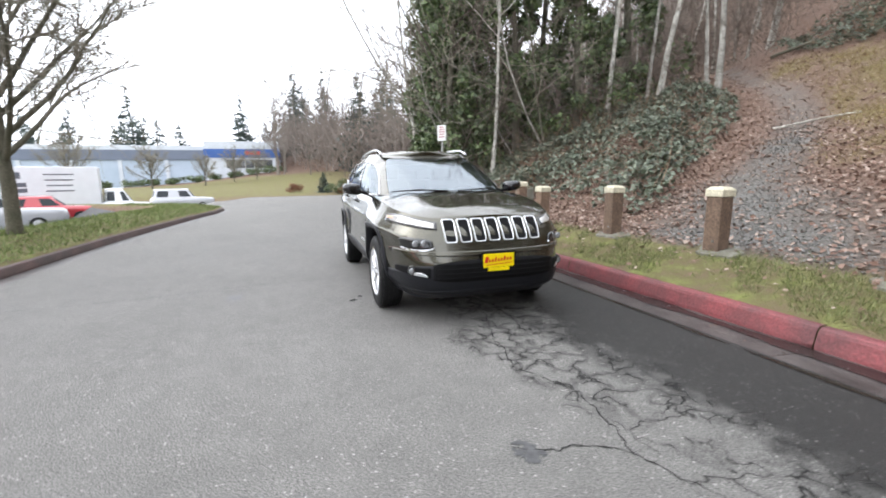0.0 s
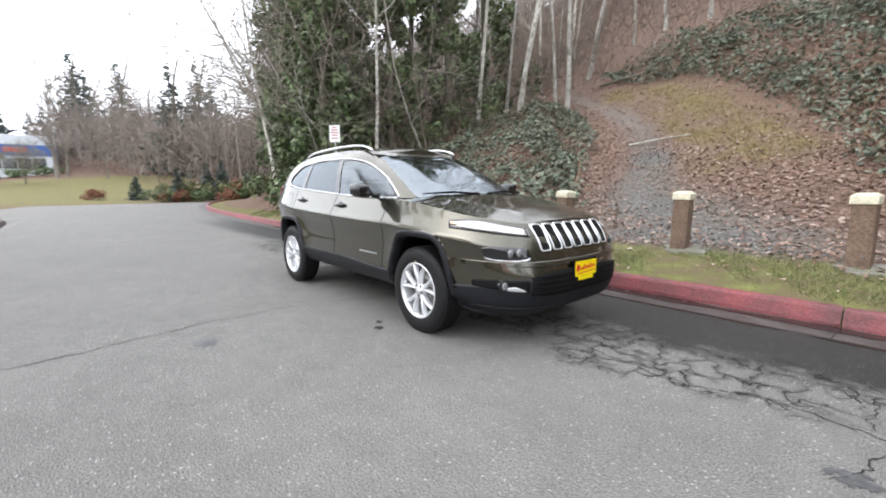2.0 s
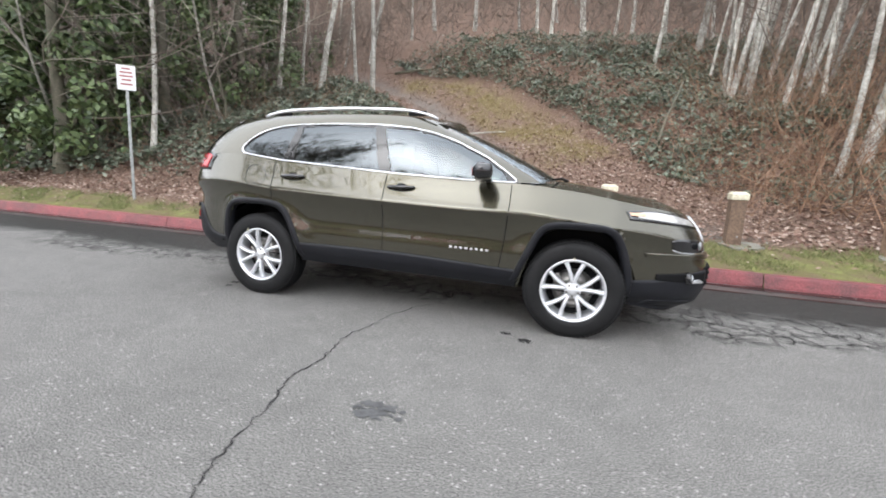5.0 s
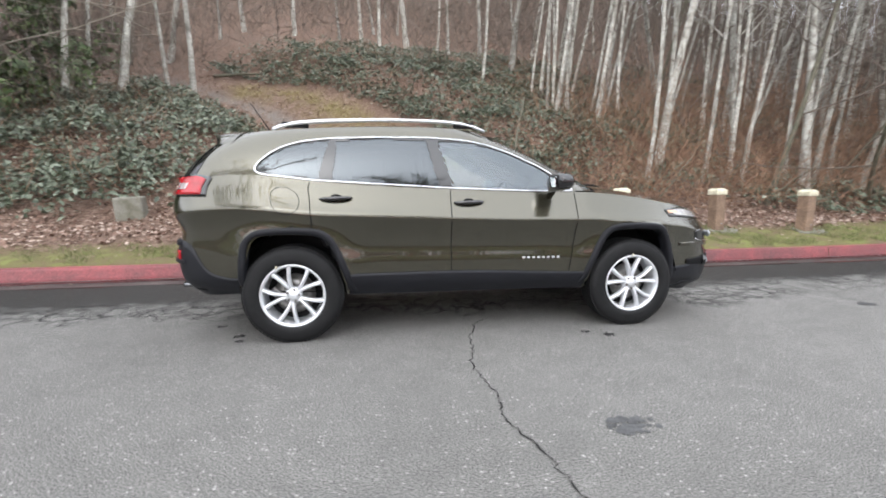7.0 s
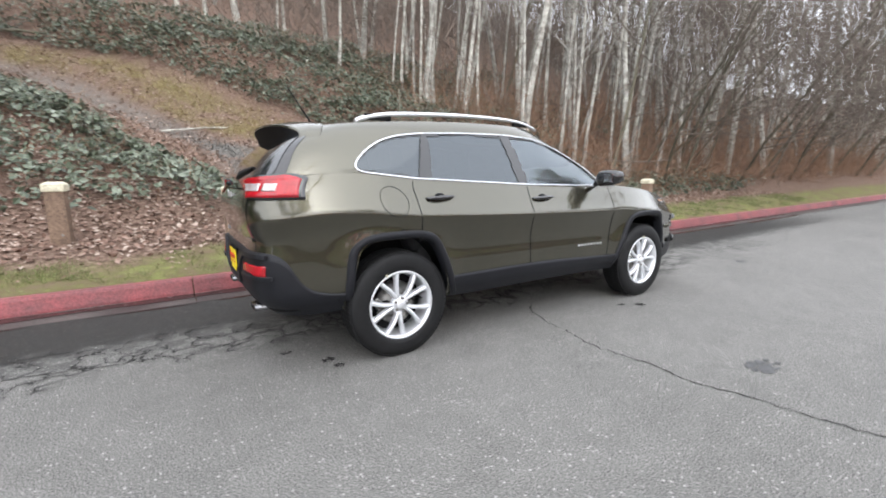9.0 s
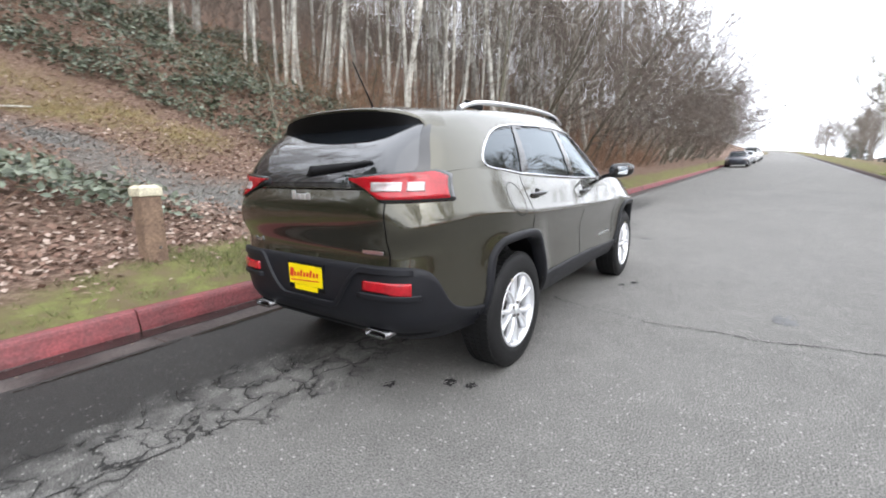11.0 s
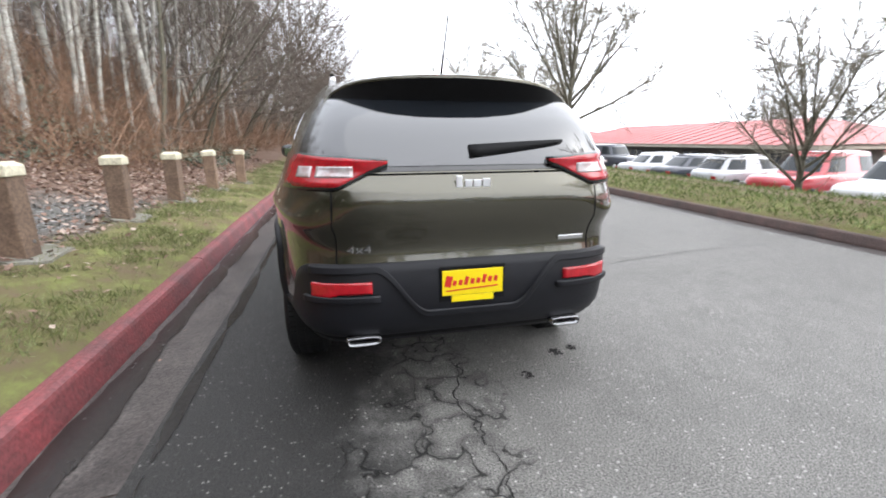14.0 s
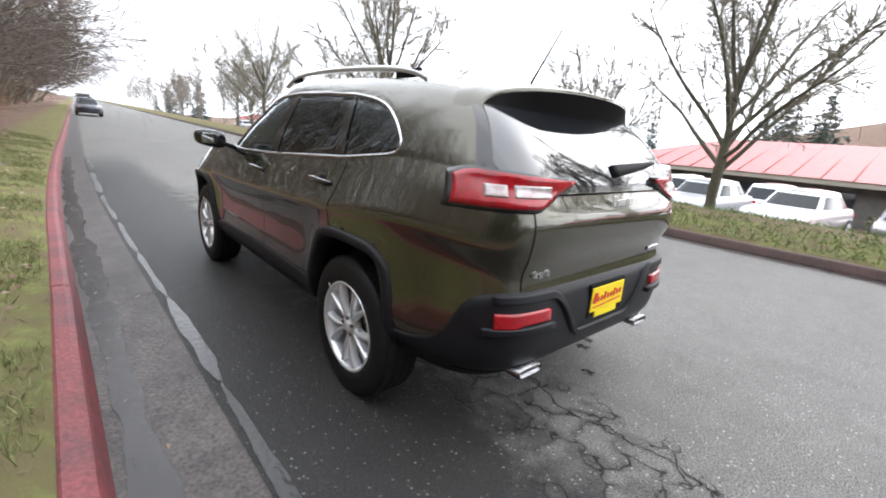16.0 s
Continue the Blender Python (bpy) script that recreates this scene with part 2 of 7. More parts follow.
def curve(xs, ys):
    """A smooth function through a few points."""
    xs, ys = np.array(xs, float), np.array(ys, float)
    d = np.diff(ys) / np.diff(xs)
    m = np.concatenate([[d[0]], (d[1:] + d[:-1]) / 2, [d[-1]]])

    def f(x):
        x = np.clip(np.asarray(x, float), xs[0], xs[-1])
        i = np.clip(np.searchsorted(xs, x) - 1, 0, len(xs) - 2)
        h = xs[i + 1] - xs[i]
        t = (x - xs[i]) / h
        return ((2 * t**3 - 3 * t**2 + 1) * ys[i] + (t**3 - 2 * t**2 + t) * h * m[i]
                + (-2 * t**3 + 3 * t**2) * ys[i + 1] + (t**3 - t**2) * h * m[i + 1])
    return f


def sstep(a, b, x):
    t = np.clip((np.asarray(x, float) - a) / (b - a), 0, 1)
    return t * t * (3 - 2 * t)


def wave(x, y, s=1.0, seed=0.0):
    """Cheap smooth noise in about -1..1."""
    x, y = np.asarray(x) * s + seed, np.asarray(y) * s - seed * 1.7
    return (np.sin(x * 1.3 + 1.7 * np.sin(y * 0.9 + 0.3)) + np.sin(y * 1.7 + 1.3 * np.sin(x * 1.1 + 2.1)) + np.sin((x + y) * 2.3 + 1.1 * np.sin(x * 2.7))) / 3


# ---- plan of the road: it runs along x, the red kerb on its +y side ----
kerb_y = curve([-48, -38, -30, -22, -13, -7, 0, 5, 10, 20, 40, 100, 220], [13, 7.6, 4.3, 2.6, 2.0, 1.89, 1.905, 1.94, 1.86, 1.52, 0.85, -1.2, -5.8])
far_y = curve([-37, -30, -25, -21, -18.5, -16.5, -12, -6, 0, 4, 10, 20, 40, 100, 220], [-30, -22, -14, -8, -5.2, -4.85, -5.2, -5.55, -5.62, -5.8, -6.1, -6.6, -7.4, -9.5, -14])


def road_z(x):
    x = np.asarray(x, float)
    return 0.018 * np.where(x > 4, (x - 4) ** 2 / (np.abs(x - 4) + 8), 0.0)


def road_drop(x, y):
    """The side road falls away towards the lot."""
    return -0.9 * sstep(-6.5, -11, y) * sstep(-17, -21, x)


path_x = curve([3, 4.5, 6.5, 8, 9.5, 10.5, 12, 13, 14, 15, 16, 18, 25], [2.2, 1.4, -0.3, -0.9, -1.6, -2.2, -3.3, -4.2, -5.5, -7.0, -8.5, -11, -20])
ivy_edge = curve([4, 7.5, 9.8, 12, 13.6, 15, 17], [4.2, 2.7, 1.8, 0.3, -1.2, -3.5, -8])
bank_z = curve([0, 1, 2, 4, 6, 8, 10, 13, 17, 22, 33, 60, 120], [0.17, 0.38, 0.52, 1.05, 1.80, 2.5, 3.3, 4.9, 6.8, 9.0, 16, 36, 62])


def ground_z(x, y):
    """Height of the ground sheet off the road."""
    x, y = np.asarray(x, float), np.asarray(y, float)
    k, f, rz = kerb_y(x), far_y(x), road_z(x)
    u = y - k - 0.15
    b = bank_z(np.maximum(u, 0))
    px = path_x(np.clip(y, 3, 25))
    left = sstep(1.6, 4.5, px - x) * sstep(1.5, 5.5, u) * (1 - sstep(9, 16, u)) * 0.75
    right = sstep(3.2, 6.2, x - px) * sstep(3.5, 6.5, u) * 0.9
    cut = -0.12 * np.exp(-((x - px) / 1.0) ** 2) * sstep(1, 3, u)
    side = sstep(-8, -24, x)
    b = b * (1 - 0.55 * side * (1 - sstep(12, 30, u))) + left + right + cut
    b = b + 0.10 * wave(x, y, 0.9) * sstep(1.0, 4, u) + 0.5 * wave(x, y, 0.16, 3) * sstep(6, 20, u)
    b = b * (1 - 0.45 * sstep(10, 60, x) * sstep(2, 8, u)) + rz
    v = f - 0.2 - y
    low = (-1.05 * sstep(-14, 2, x) - 0.9 * (1 - sstep(-14, 2, x))) * sstep(2.2, 5.0, v) - 1.45 * sstep(-30, 0, x) * sstep(7, 26, v) + 16 * sstep(75, 150, v) * (1 - 0.8 * sstep(0, 60, x))
    verge = 0.16 + 0.12 * sstep(0, 1.2, v) * (1 - sstep(2.2, 4.0, v)) + low + rz * (1 - sstep(3, 30, v)) + 0.02 * wave(x, y, 0.8)
    end = 0.10 + 0.45 * sstep(-38, -48, x) + 1.6 * sstep(-46, -75, x) * sstep(-25, 0, y)
    end = end + 14 * sstep(-60, -150, x) * sstep(-45, 30, y)
    z = np.where(y > k + 0.1, b, np.where(y < f - 0.1, verge, rz - 0.12 + road_drop(x, y)))
    e = sstep(-36.6, -37.2, x)
    z = z * (1 - e) + np.where(y > k + 3, np.maximum(b, end), end) * e
    return z


def zone_weights(x, y):
    """Shares of lawn, gravel, litter and dry grass on the ground sheet."""
    k, f = kerb_y(x), far_y(x)
    u = y - k
    px = path_x(np.clip(y, 3, 25))
    n = wave(x, y, 1.6, 5) * 0.5 + wave(x, y, 5, 2) * 0.35
    lawn = np.where(u > 0, 1 - sstep(0.9, 1.5, u + 0.35 * n + 0.5 * (1 - sstep(-3.2, -1.4, x)) - 0.35 * sstep(-5.5, -9, x)), 0.0)
    mown = np.where((y < f) | ((x < -36.8) & (x > -74) & (y < 6 - 0.2 * (x + 37))), 1.0, 0.0) * (1 - sstep(60, 75, f - y)) * (1 - sstep(2.6, 3.0, f - y) * (x > -30) * (y > -70))
    dirt = np.exp(-((f - y - 1.9) / 0.35) ** 2) * (x > -4)
    width = 0.58 + 1.15 * (1 - sstep(4, 8.0, y))
    gravel = np.where((u > 1.0) & (y < 22), np.exp(-(np.abs((x - px) / width) ** 3)) * (0.95 + 0.6 * n) * sstep(1.0, 1.6, u) * (1 - 0.35 * sstep(8, 11, y)), 0.0)
    rx = ivy_edge(np.clip(y, 4, 17))
    dry = sstep(0.5, 1.2, x - px) * (1 - sstep(-0.3, 0.3, x - rx)) * sstep(7.2, 9.0, y + n) * (1 - sstep(15, 16.5, y))
    return np.clip(lawn + mown * (1 - 0.85 * dirt), 0, 1), np.clip(gravel, 0, 1), np.clip(dry * (0.45 + 1.1 * n), 0, 1)


def ground_material():
    m = bpy.data.materials.new("ground_cover")
    m.use_nodes = True
    n, l = m.node_tree.nodes, m.node_tree.links
    b = n["Principled BSDF"]
    b.inputs["Roughness"].default_value = 0.95
    b.inputs["Specular IOR Level"].default_value = 0.15
    tc = n.new("ShaderNodeTexCoord")
    at = n.new("ShaderNodeVertexColor")
    at.layer_name = "cover"
    sep = n.new("ShaderNodeSeparateColor")
    l.new(at.outputs[0], sep.inputs[0])

    def noisy(scale, ca, cb, cc):
        t, r = n.new("ShaderNodeTexNoise"), n.new("ShaderNodeValToRGB")
        t.inputs["Scale"].default_value, t.inputs["Detail"].default_value, t.inputs["Roughness"].default_value = scale, 8, 0.75
        l.new(tc.outputs["Object"], t.inputs["Vector"])
        e = r.color_ramp.elements
        e[0].position, e[1].position = 0.33, 0.67
        e[0].color, e[1].color = (*ca, 1), (*cc, 1)
        e.new(0.5).color = (*cb, 1)
        l.new(t.outputs["Fac"], r.inputs["Fac"])
        return r.outputs["Color"], t.outputs["Fac"]

    def mix(f, a, bb):
        x = n.new("ShaderNodeMix")
        x.data_type = "RGBA"
        l.new(f, x.inputs[0]), l.new(a, x.inputs[6]), l.new(bb, x.inputs[7])
        return x.outputs[2]
    litter, h = noisy(14, (0.06, 0.038, 0.028), (0.15, 0.098, 0.074), (0.29, 0.215, 0.17))
    lawn, h2 = noisy(3.2, (0.155, 0.108, 0.078), (0.140, 0.128, 0.058), (0.195, 0.215, 0.072))
    gravel, h3 = noisy(30, (0.085, 0.078, 0.068), (0.155, 0.148, 0.135), (0.25, 0.243, 0.228))
    dry, h4 = noisy(6, (0.115, 0.075, 0.048), (0.165, 0.135, 0.062), (0.20, 0.19, 0.085))
    c = mix(sep.outputs[0], litter, lawn)
    c = mix(sep.outputs[1], c, gravel)
    c = mix(sep.outputs[2], c, dry)
    l.new(c, b.inputs["Base Color"])
    bp = n.new("ShaderNodeBump")
    bp.inputs["Strength"].default_value, bp.inputs["Distance"].default_value = 0.8, 0.04
    l.new(h, bp.inputs["Height"])
    l.new(bp.outputs[0], b.inputs["Normal"])
    return m


def axis_steps(lo, hi, core_lo, core_hi, fine, grow):
    a = list(np.arange(core_lo, core_hi, fine))
    s, x = fine, core_hi
    while x < hi:
        a.append(x)
        s *= grow
        x += s
    a.append(hi)
    s, x = fine, core_lo
    while x > lo:
        s *= grow
        x -= s
        a.insert(0, max(x, lo))
    return np.array(a)


# ground sheet: rows follow the kerbs so that its edge lies behind them
gx = axis_steps(-900, 900, -12, 14, 0.25, 1.10)
du = axis_steps(0.16, 900, 0.16, 10, 0.22, 1.09)
du = du[du >= 0.16]
dv = axis_steps(0.16, 900, 0.16, 6, 0.3, 1.12)
dv = dv[dv >= 0.16]
GX = np.clip(gx, -900, 900)
rows = [far_y(GX) - d for d in dv[::-1]]
ky, fy = kerb_y(GX), far_y(GX)
for t in (0.0, 0.25, 0.5, 0.75, 1.0):
    rows.append(fy + 0.05 + (ky - fy - 0.1) * t)
rows += [ky + d for d in du]
GY = np.array(rows)
GXX = np.broadcast_to(GX, GY.shape)
GZ = ground_z(GXX, GY)
ground = grid_mesh("ground", np.stack([GXX, GY, GZ], 2), ground_material())
tagged(ground, "grassy and leaf-covered ground rising to a wooded bank", "ground", kind="structure")
lw, gw, dw = zone_weights(GXX, GY)
ca = ground.data.color_attributes.new("cover", "FLOAT_COLOR", "POINT")
ca.data.foreach_set("color", np.stack([lw, gw, dw, np.ones_like(lw)], 2).astype(np.float32).ravel())


def asphalt_material():
    """Worn asphalt: pale aggregate, patches, a wet dark band along the gutter and crazed cracking."""
    m = bpy.data.materials.new("asphalt")
    m.use_nodes = True
    n, l = m.node_tree.nodes, m.node_tree.links
    b = n["Principled BSDF"]
    tc = n.new("ShaderNodeTexCoord")
    P = tc.outputs["Object"]

    def noise_tex(scale, detail=4, rough=0.6):
        t = n.new("ShaderNodeTexNoise")
        t.inputs["Scale"].default_value, t.inputs["Detail"].default_value, t.inputs["Roughness"].default_value = scale, detail, rough
        l.new(P, t.inputs["Vector"])
        return t

    def math_node(op, a, c=None, d=None):
        t = n.new("ShaderNodeMath")
        t.operation = op
        for i, v in enumerate((a, c, d)):
            if v is None:
                continue
            if isinstance(v, (int, float)):
                t.inputs[i].default_value = v
            else:
                l.new(v, t.inputs[i])
        return t.outputs[0]

    def rng(v, a, c, lo=0.0, hi=1.0):
        t = n.new("ShaderNodeMapRange")
        t.interpolation_type = "SMOOTHSTEP"
        l.new(v, t.inputs[0])
        for i, q in zip((1, 2, 3, 4), (a, c, lo, hi)):
            t.inputs[i].default_value = q
        return t.outputs[0]
    sep = n.new("ShaderNodeSeparateXYZ")
    l.new(P, sep.inputs[0])
    X, Y = sep.outputs[0], sep.outputs[1]
    fine, mid, big = noise_tex(120, 4, 0.8), noise_tex(5, 5), noise_tex(0.55, 4)
    # stones of the aggregate
    vor = n.new("ShaderNodeTexVoronoi")
    vor.inputs["Scale"].default_value = 50
    l.new(P, vor.inputs["Vector"])
    stone = rng(vor.outputs["Distance"], 0.10, 0.42, 1.0, 0.0)
    vc = n.new("ShaderNodeSeparateColor")
    l.new(vor.outputs["Color"], vc.inputs[0])
    pale = math_node("MULTIPLY", stone, rng(vc.outputs[0], 0.76, 0.97))
    base = math_node("ADD", 0.150, math_node("MULTIPLY", math_node("SUBTRACT", mid.outputs["Fac"], 0.5), 0.07))
    base = math_node("ADD", base, math_node("MULTIPLY", math_node("SUBTRACT", big.outputs["Fac"], 0.5), 0.07))
    base = math_node("MULTIPLY", base, rng(fine.outputs["Fac"], 0.34, 0.66, 0.22, 1.74))
    speck = math_node("MULTIPLY", pale, 0.25)
    # wet band beside the gutter
    edge = math_node("ADD", Y, math_node("MULTIPLY", math_node("SUBTRACT", big.outputs["Fac"], 0.5), 0.9))
    edge = math_node("ADD", edge, math_node("MULTIPLY", math_node("SUBTRACT", mid.outputs["Fac"], 0.5), 1.1))
    wet = rng(edge, 0.16, 0.66)
    wet = math_node("MULTIPLY", wet, rng(Y, 1.9, 1.7))
    near = math_node("MULTIPLY", rng(X, -16, -10), rng(X, 14, 8))
    wet = math_node("MULTIPLY", wet, near)
    # crazed cracks
    warp = n.new("ShaderNodeTexNoise")
    warp.inputs["Scale"].default_value = 5.0
    l.new(P, warp.inputs["Vector"])
    add = n.new("ShaderNodeMix")
    add.data_type, add.blend_type = "RGBA", "LINEAR_LIGHT"
    add.inputs[0].default_value = 0.22
    l.new(P, add.inputs[6])
    l.new(warp.outputs["Color"], add.inputs[7])
    cr = n.new("ShaderNodeTexVoronoi")
    cr.feature = "DISTANCE_TO_EDGE"
    cr.inputs["Scale"].default_value = 3.5
    l.new(add.outputs[2], cr.inputs["Vector"])
    wob = math_node("ADD", Y, math_node("MULTIPLY", math_node("SUBTRACT", big.outputs["Fac"], 0.5), 1.4))
    band = math_node("MULTIPLY", rng(wob, -0.32, -0.08), rng(wob, 0.72, 0.42))
    band = math_node("MULTIPLY", band, math_node("MULTIPLY", rng(X, -6.5, -5.0), rng(X, 7, 5)))
    crack = math_node("MULTIPLY", rng(cr.outputs["Distance"], 0.009, 0.034, 1, 0), band)
    crack = math_node("MULTIPLY", crack, rng(mid.outputs["Fac"], 0.40, 0.52))
    dark = math_node("MULTIPLY", base, math_node("SUBTRACT", 1.0, math_node("MULTIPLY", wet, 0.85)))
    grime = math_node("MULTIPLY", rng(cr.outputs["Distance"], 0.03, 0.22, 1, 0), math_node("MULTIPLY", band, rng(big.outputs["Fac"], 0.36, 0.52)))
    dark = math_node("MULTIPLY", dark, math_node("SUBTRACT", 1.0, math_node("MULTIPLY", grime, 0.42)))
    dark = math_node("ADD", dark, math_node("MULTIPLY", speck, math_node("SUBTRACT", 1.0, math_node("MULTIPLY", wet, 0.35))))
    dark = math_node("MULTIPLY", dark, math_node("SUBTRACT", 1.0, math_node("MULTIPLY", crack, 0.82)))
    col = n.new("ShaderNodeCombineColor")
    l.new(math_node("MULTIPLY", dark, 1.03), col.inputs[0]), l.new(dark, col.inputs[1])
    l.new(math_node("MULTIPLY", dark, 0.935), col.inputs[2])
    l.new(col.outputs[0], b.inputs["Base Color"])
    l.new(math_node("SUBTRACT", 0.80, math_node("MULTIPLY", wet, 0.24)), b.inputs["Roughness"])
    b.inputs["Specular IOR Level"].default_value = 0.3
    hgt = math_node("SUBTRACT", math_node("ADD", fine.outputs["Fac"], math_node("MULTIPLY", stone, 0.6)), math_node("MULTIPLY", crack, 4.0))
    bp = n.new("ShaderNodeBump")
    bp.inputs["Strength"].default_value, bp.inputs["Distance"].default_value = 0.55, 0.006
    l.new(hgt, bp.inputs["Height"])
    l.new(bp.outputs[0], b.inputs["Normal"])
    return m


M["asphalt"] = asphalt_material()
rx = axis_steps(-37.0, 600, -12, 14, 0.5, 1.12)
rx = rx[rx >= -37.0]
RY = np.array([far_y(rx) + 0.30 + (kerb_y(rx) - 0.44 - far_y(rx) - 0.30) * t for t in np.linspace(0, 1, 13)])
RXX = np.broadcast_to(rx, RY.shape)
road = grid_mesh("road", np.stack([RXX, RY, road_z(RXX) + road_drop(RXX, RY)], 2), M["asphalt"])
tagged(road, "worn grey asphalt road with cracks and a wet edge", "road", kind="structure")


def kerb_run(name, line, side, material, label, x0, x1, step, h, w, gutter):
    """A kerb of cast lengths with joints, along a line of the plan; side +1: the bank lies at +y."""
    root = tagged(new(name), label, "kerb", kind="structure")
    x = x0
    while x < x1:
        L = step if -14 < x < 16 else step * 4
        xs = np.linspace(x + 0.006, min(x + L, x1) - 0.006, max(2, int(L / 0.5)))
        y, z = line(xs), road_z(xs)
        prof = [(-0.015, -0.10), (0.0, 0.02), (0.03, h - 0.035), (0.042, h - 0.012), (0.07, h), (w - 0.03, h), (w, h - 0.02), (w, -0.10)]
        jit = random.uniform(-0.004, 0.004)
        P = np.array([[(a, b + side * (c + jit), q + d + jit + 0.004 * wave(a, c, 2.0) * (d > 0)) for c, d in prof] for a, b, q in zip(xs, y, z)])
        if side < 0:
            P = P[:, ::-1]
        o = grid_mesh("kerb_stone", P, material, root, smooth=False)
        ends = bmesh.new()
        ends.from_mesh(o.data)
        bmesh.ops.holes_fill(ends, edges=[e for e in ends.edges if e.is_boundary], sides=0)
        ends.to_mesh(o.data)
        ends.free()
        x += L
    return root


kerb_run("kerb_red", kerb_y, 1, M["kerb_red"], "faded red painted concrete kerb with joints", -36, 160, 3.05, 0.158, 0.16, True)
kerb_run("kerb_far", far_y, -1, M["kerb_grey"], "dark mossy brown concrete kerb along the verge", -17.5, 160, 6.0, 0.125, 0.16, True)


def gutter_run(name, line, side, w, label):
    root = tagged(new(name), label, "gutter", kind="structure")
    x = -36.0
    while x < 160:
        L = 3.05 if -14 < x < 16 else 12.2
        xs = np.linspace(x + 0.004, x + L - 0.004, max(2, int(L / 0.5)))
        y, z = line(xs), road_z(xs)
        prof = [(0.0, -0.008), (0.10, -0.012), (w * 0.6, -0.010), (w - 0.01, 0.0), (w, -0.008), (w, -0.08)]
        P = np.array([[(a, b - side * c, q + d + float(road_drop(a, b))) for c, d in prof] for a, b, q in zip(xs, y, z)])
        grid_mesh("gutter_slab", P if side < 0 else P[:, ::-1], M["concrete"], root, smooth=False)
        x += L
    return root


gutter_run("gutter_near", kerb_y, 1, 0.45, "damp stained concrete gutter pan beside the kerb")
gutter_run("gutter_far", far_y, -1, 0.32, "pale concrete gutter strip along the far kerb")
# ---- the sport utility car: +x is its front, y = 0 its middle ----
Xf = curve([0.22, 0.32, 0.45, 0.55, 0.68, 0.74, 0.80, 0.92, 1.0, 1.08, 1.16], [2.16, 2.275, 2.325, 2.340, 2.335, 2.322, 2.305, 2.275, 2.245, 2.185, 2.11])
Xr = curve([0.22, 0.32, 0.45, 0.60, 0.70, 0.78, 0.95, 1.08, 1.16], [-2.10, -2.19, -2.225, -2.230, -2.215, -2.205, -2.248, -2.245, -2.20])
Wd = curve([0.22, 0.33, 0.5, 0.66, 0.78, 0.86, 0.888, 0.902, 0.918, 0.95, 1.02, 1.09, 1.16], [0.83, 0.882, 0.892, 0.893, 0.902, 0.919, 0.927, 0.929, 0.925, 0.911, 0.882, 0.855, 0.828])
belt = curve([-2.35, -2.22, -2.10, -1.9, -1.58, -1.17, -0.18, 0.47, 0.86, 1.0, 1.45, 1.9, 2.1, 2.25, 2.35],
             [1.13, 1.145, 1.195, 1.232, 1.235, 1.188, 1.132, 1.108, 1.108, 1.11, 1.075, 1.005, 0.975, 0.945, 0.925])
sill = curve([-2.35, -2.1, -1.8, -0.95, 0.9, 1.8, 2.2, 2.35], [0.36, 0.35, 0.37, 0.345, 0.33, 0.29, 0.235, 0.245])
NF, NR = 4.6, 7.5
HUBS = (1.35, -1.35)
HUB_Z, TYRE_R = 0.36, 0.362


def poly_dist(px_, pz_, poly):
    """Signed distance to a closed outline (inside < 0)."""
    q = np.array(poly, float)
    d = np.full(np.shape(px_), 9.0)
    ins = np.zeros(np.shape(px_), bool)
    for (ax, az), (bx, bz) in zip(q, np.roll(q, -1, 0)):
        ex, ez = bx - ax, bz - az
        t = np.clip(((px_ - ax) * ex + (pz_ - az) * ez) / (ex * ex + ez * ez + 1e-12), 0, 1)
        d = np.minimum(d, np.hypot(px_ - ax - t * ex, pz_ - az - t * ez))
        ins ^= ((az > pz_) != (bz > pz_)) & (px_ < (bx - ax) * (pz_ - az) / (bz - az + 1e-12) + ax)
    return np.where(ins, -d, d)


def rounded(poly, times=2):
    """An outline with its corners cut."""
    q = np.array(poly, float)
    for _ in range(times):
        n = np.roll(q, -1, 0)
        q = np.stack([q * 0.75 + n * 0.25, q * 0.25 + n * 0.75], 1).reshape(-1, 2)
    return q


# openings over the wheels in the side view: flat-topped, steeper behind than before the wheel at the rear
ARCHES = {1.35: rounded([(0.905, -0.2), (0.94, 0.36), (1.03, 0.62), (1.105, 0.78), (1.20, 0.812), (1.47, 0.812), (1.60, 0.79), (1.665, 0.62), (1.72, 0.36), (1.74, -0.2)]),
          -1.35: rounded([(-1.76, -0.2), (-1.725, 0.36), (-1.655, 0.66), (-1.61, 0.79), (-1.50, 0.812), (-1.21, 0.812), (-1.09, 0.77), (-1.02, 0.62), (-0.955, 0.36), (-0.92, -0.2)])}


def arch(x, z, grow=0.0):
    """The signed distance to the wheel openings (inside < 0), in the side view."""
    x, z = np.broadcast_arrays(np.asarray(x, float), np.asarray(z, float))
    return np.minimum(poly_dist(x, z, ARCHES[1.35]), poly_dist(x, z, ARCHES[-1.35])) - grow


def shape_y(x, z):
    """Bulges over the wheels and the hollow of the doors, added to the half width."""
    d = arch(x, z)
    flare = 0.026 * np.exp(-(d / 0.12) ** 2) * (0.25 + 0.75 * sstep(0.38, 0.62, z))
    hollow = -0.007 * np.exp(-((z - 0.73) / 0.12) ** 2) * sstep(-1.2, -0.7, x) * (1 - sstep(0.6, 1.0, x))
    crease = 0.003 * np.exp(-((z - (0.945 - 0.028 * (x + 0.9))) / 0.018) ** 2) * sstep(-1.1, -0.7, x) * (1 - sstep(0.7, 0.95, x))
    return flare + hollow + crease


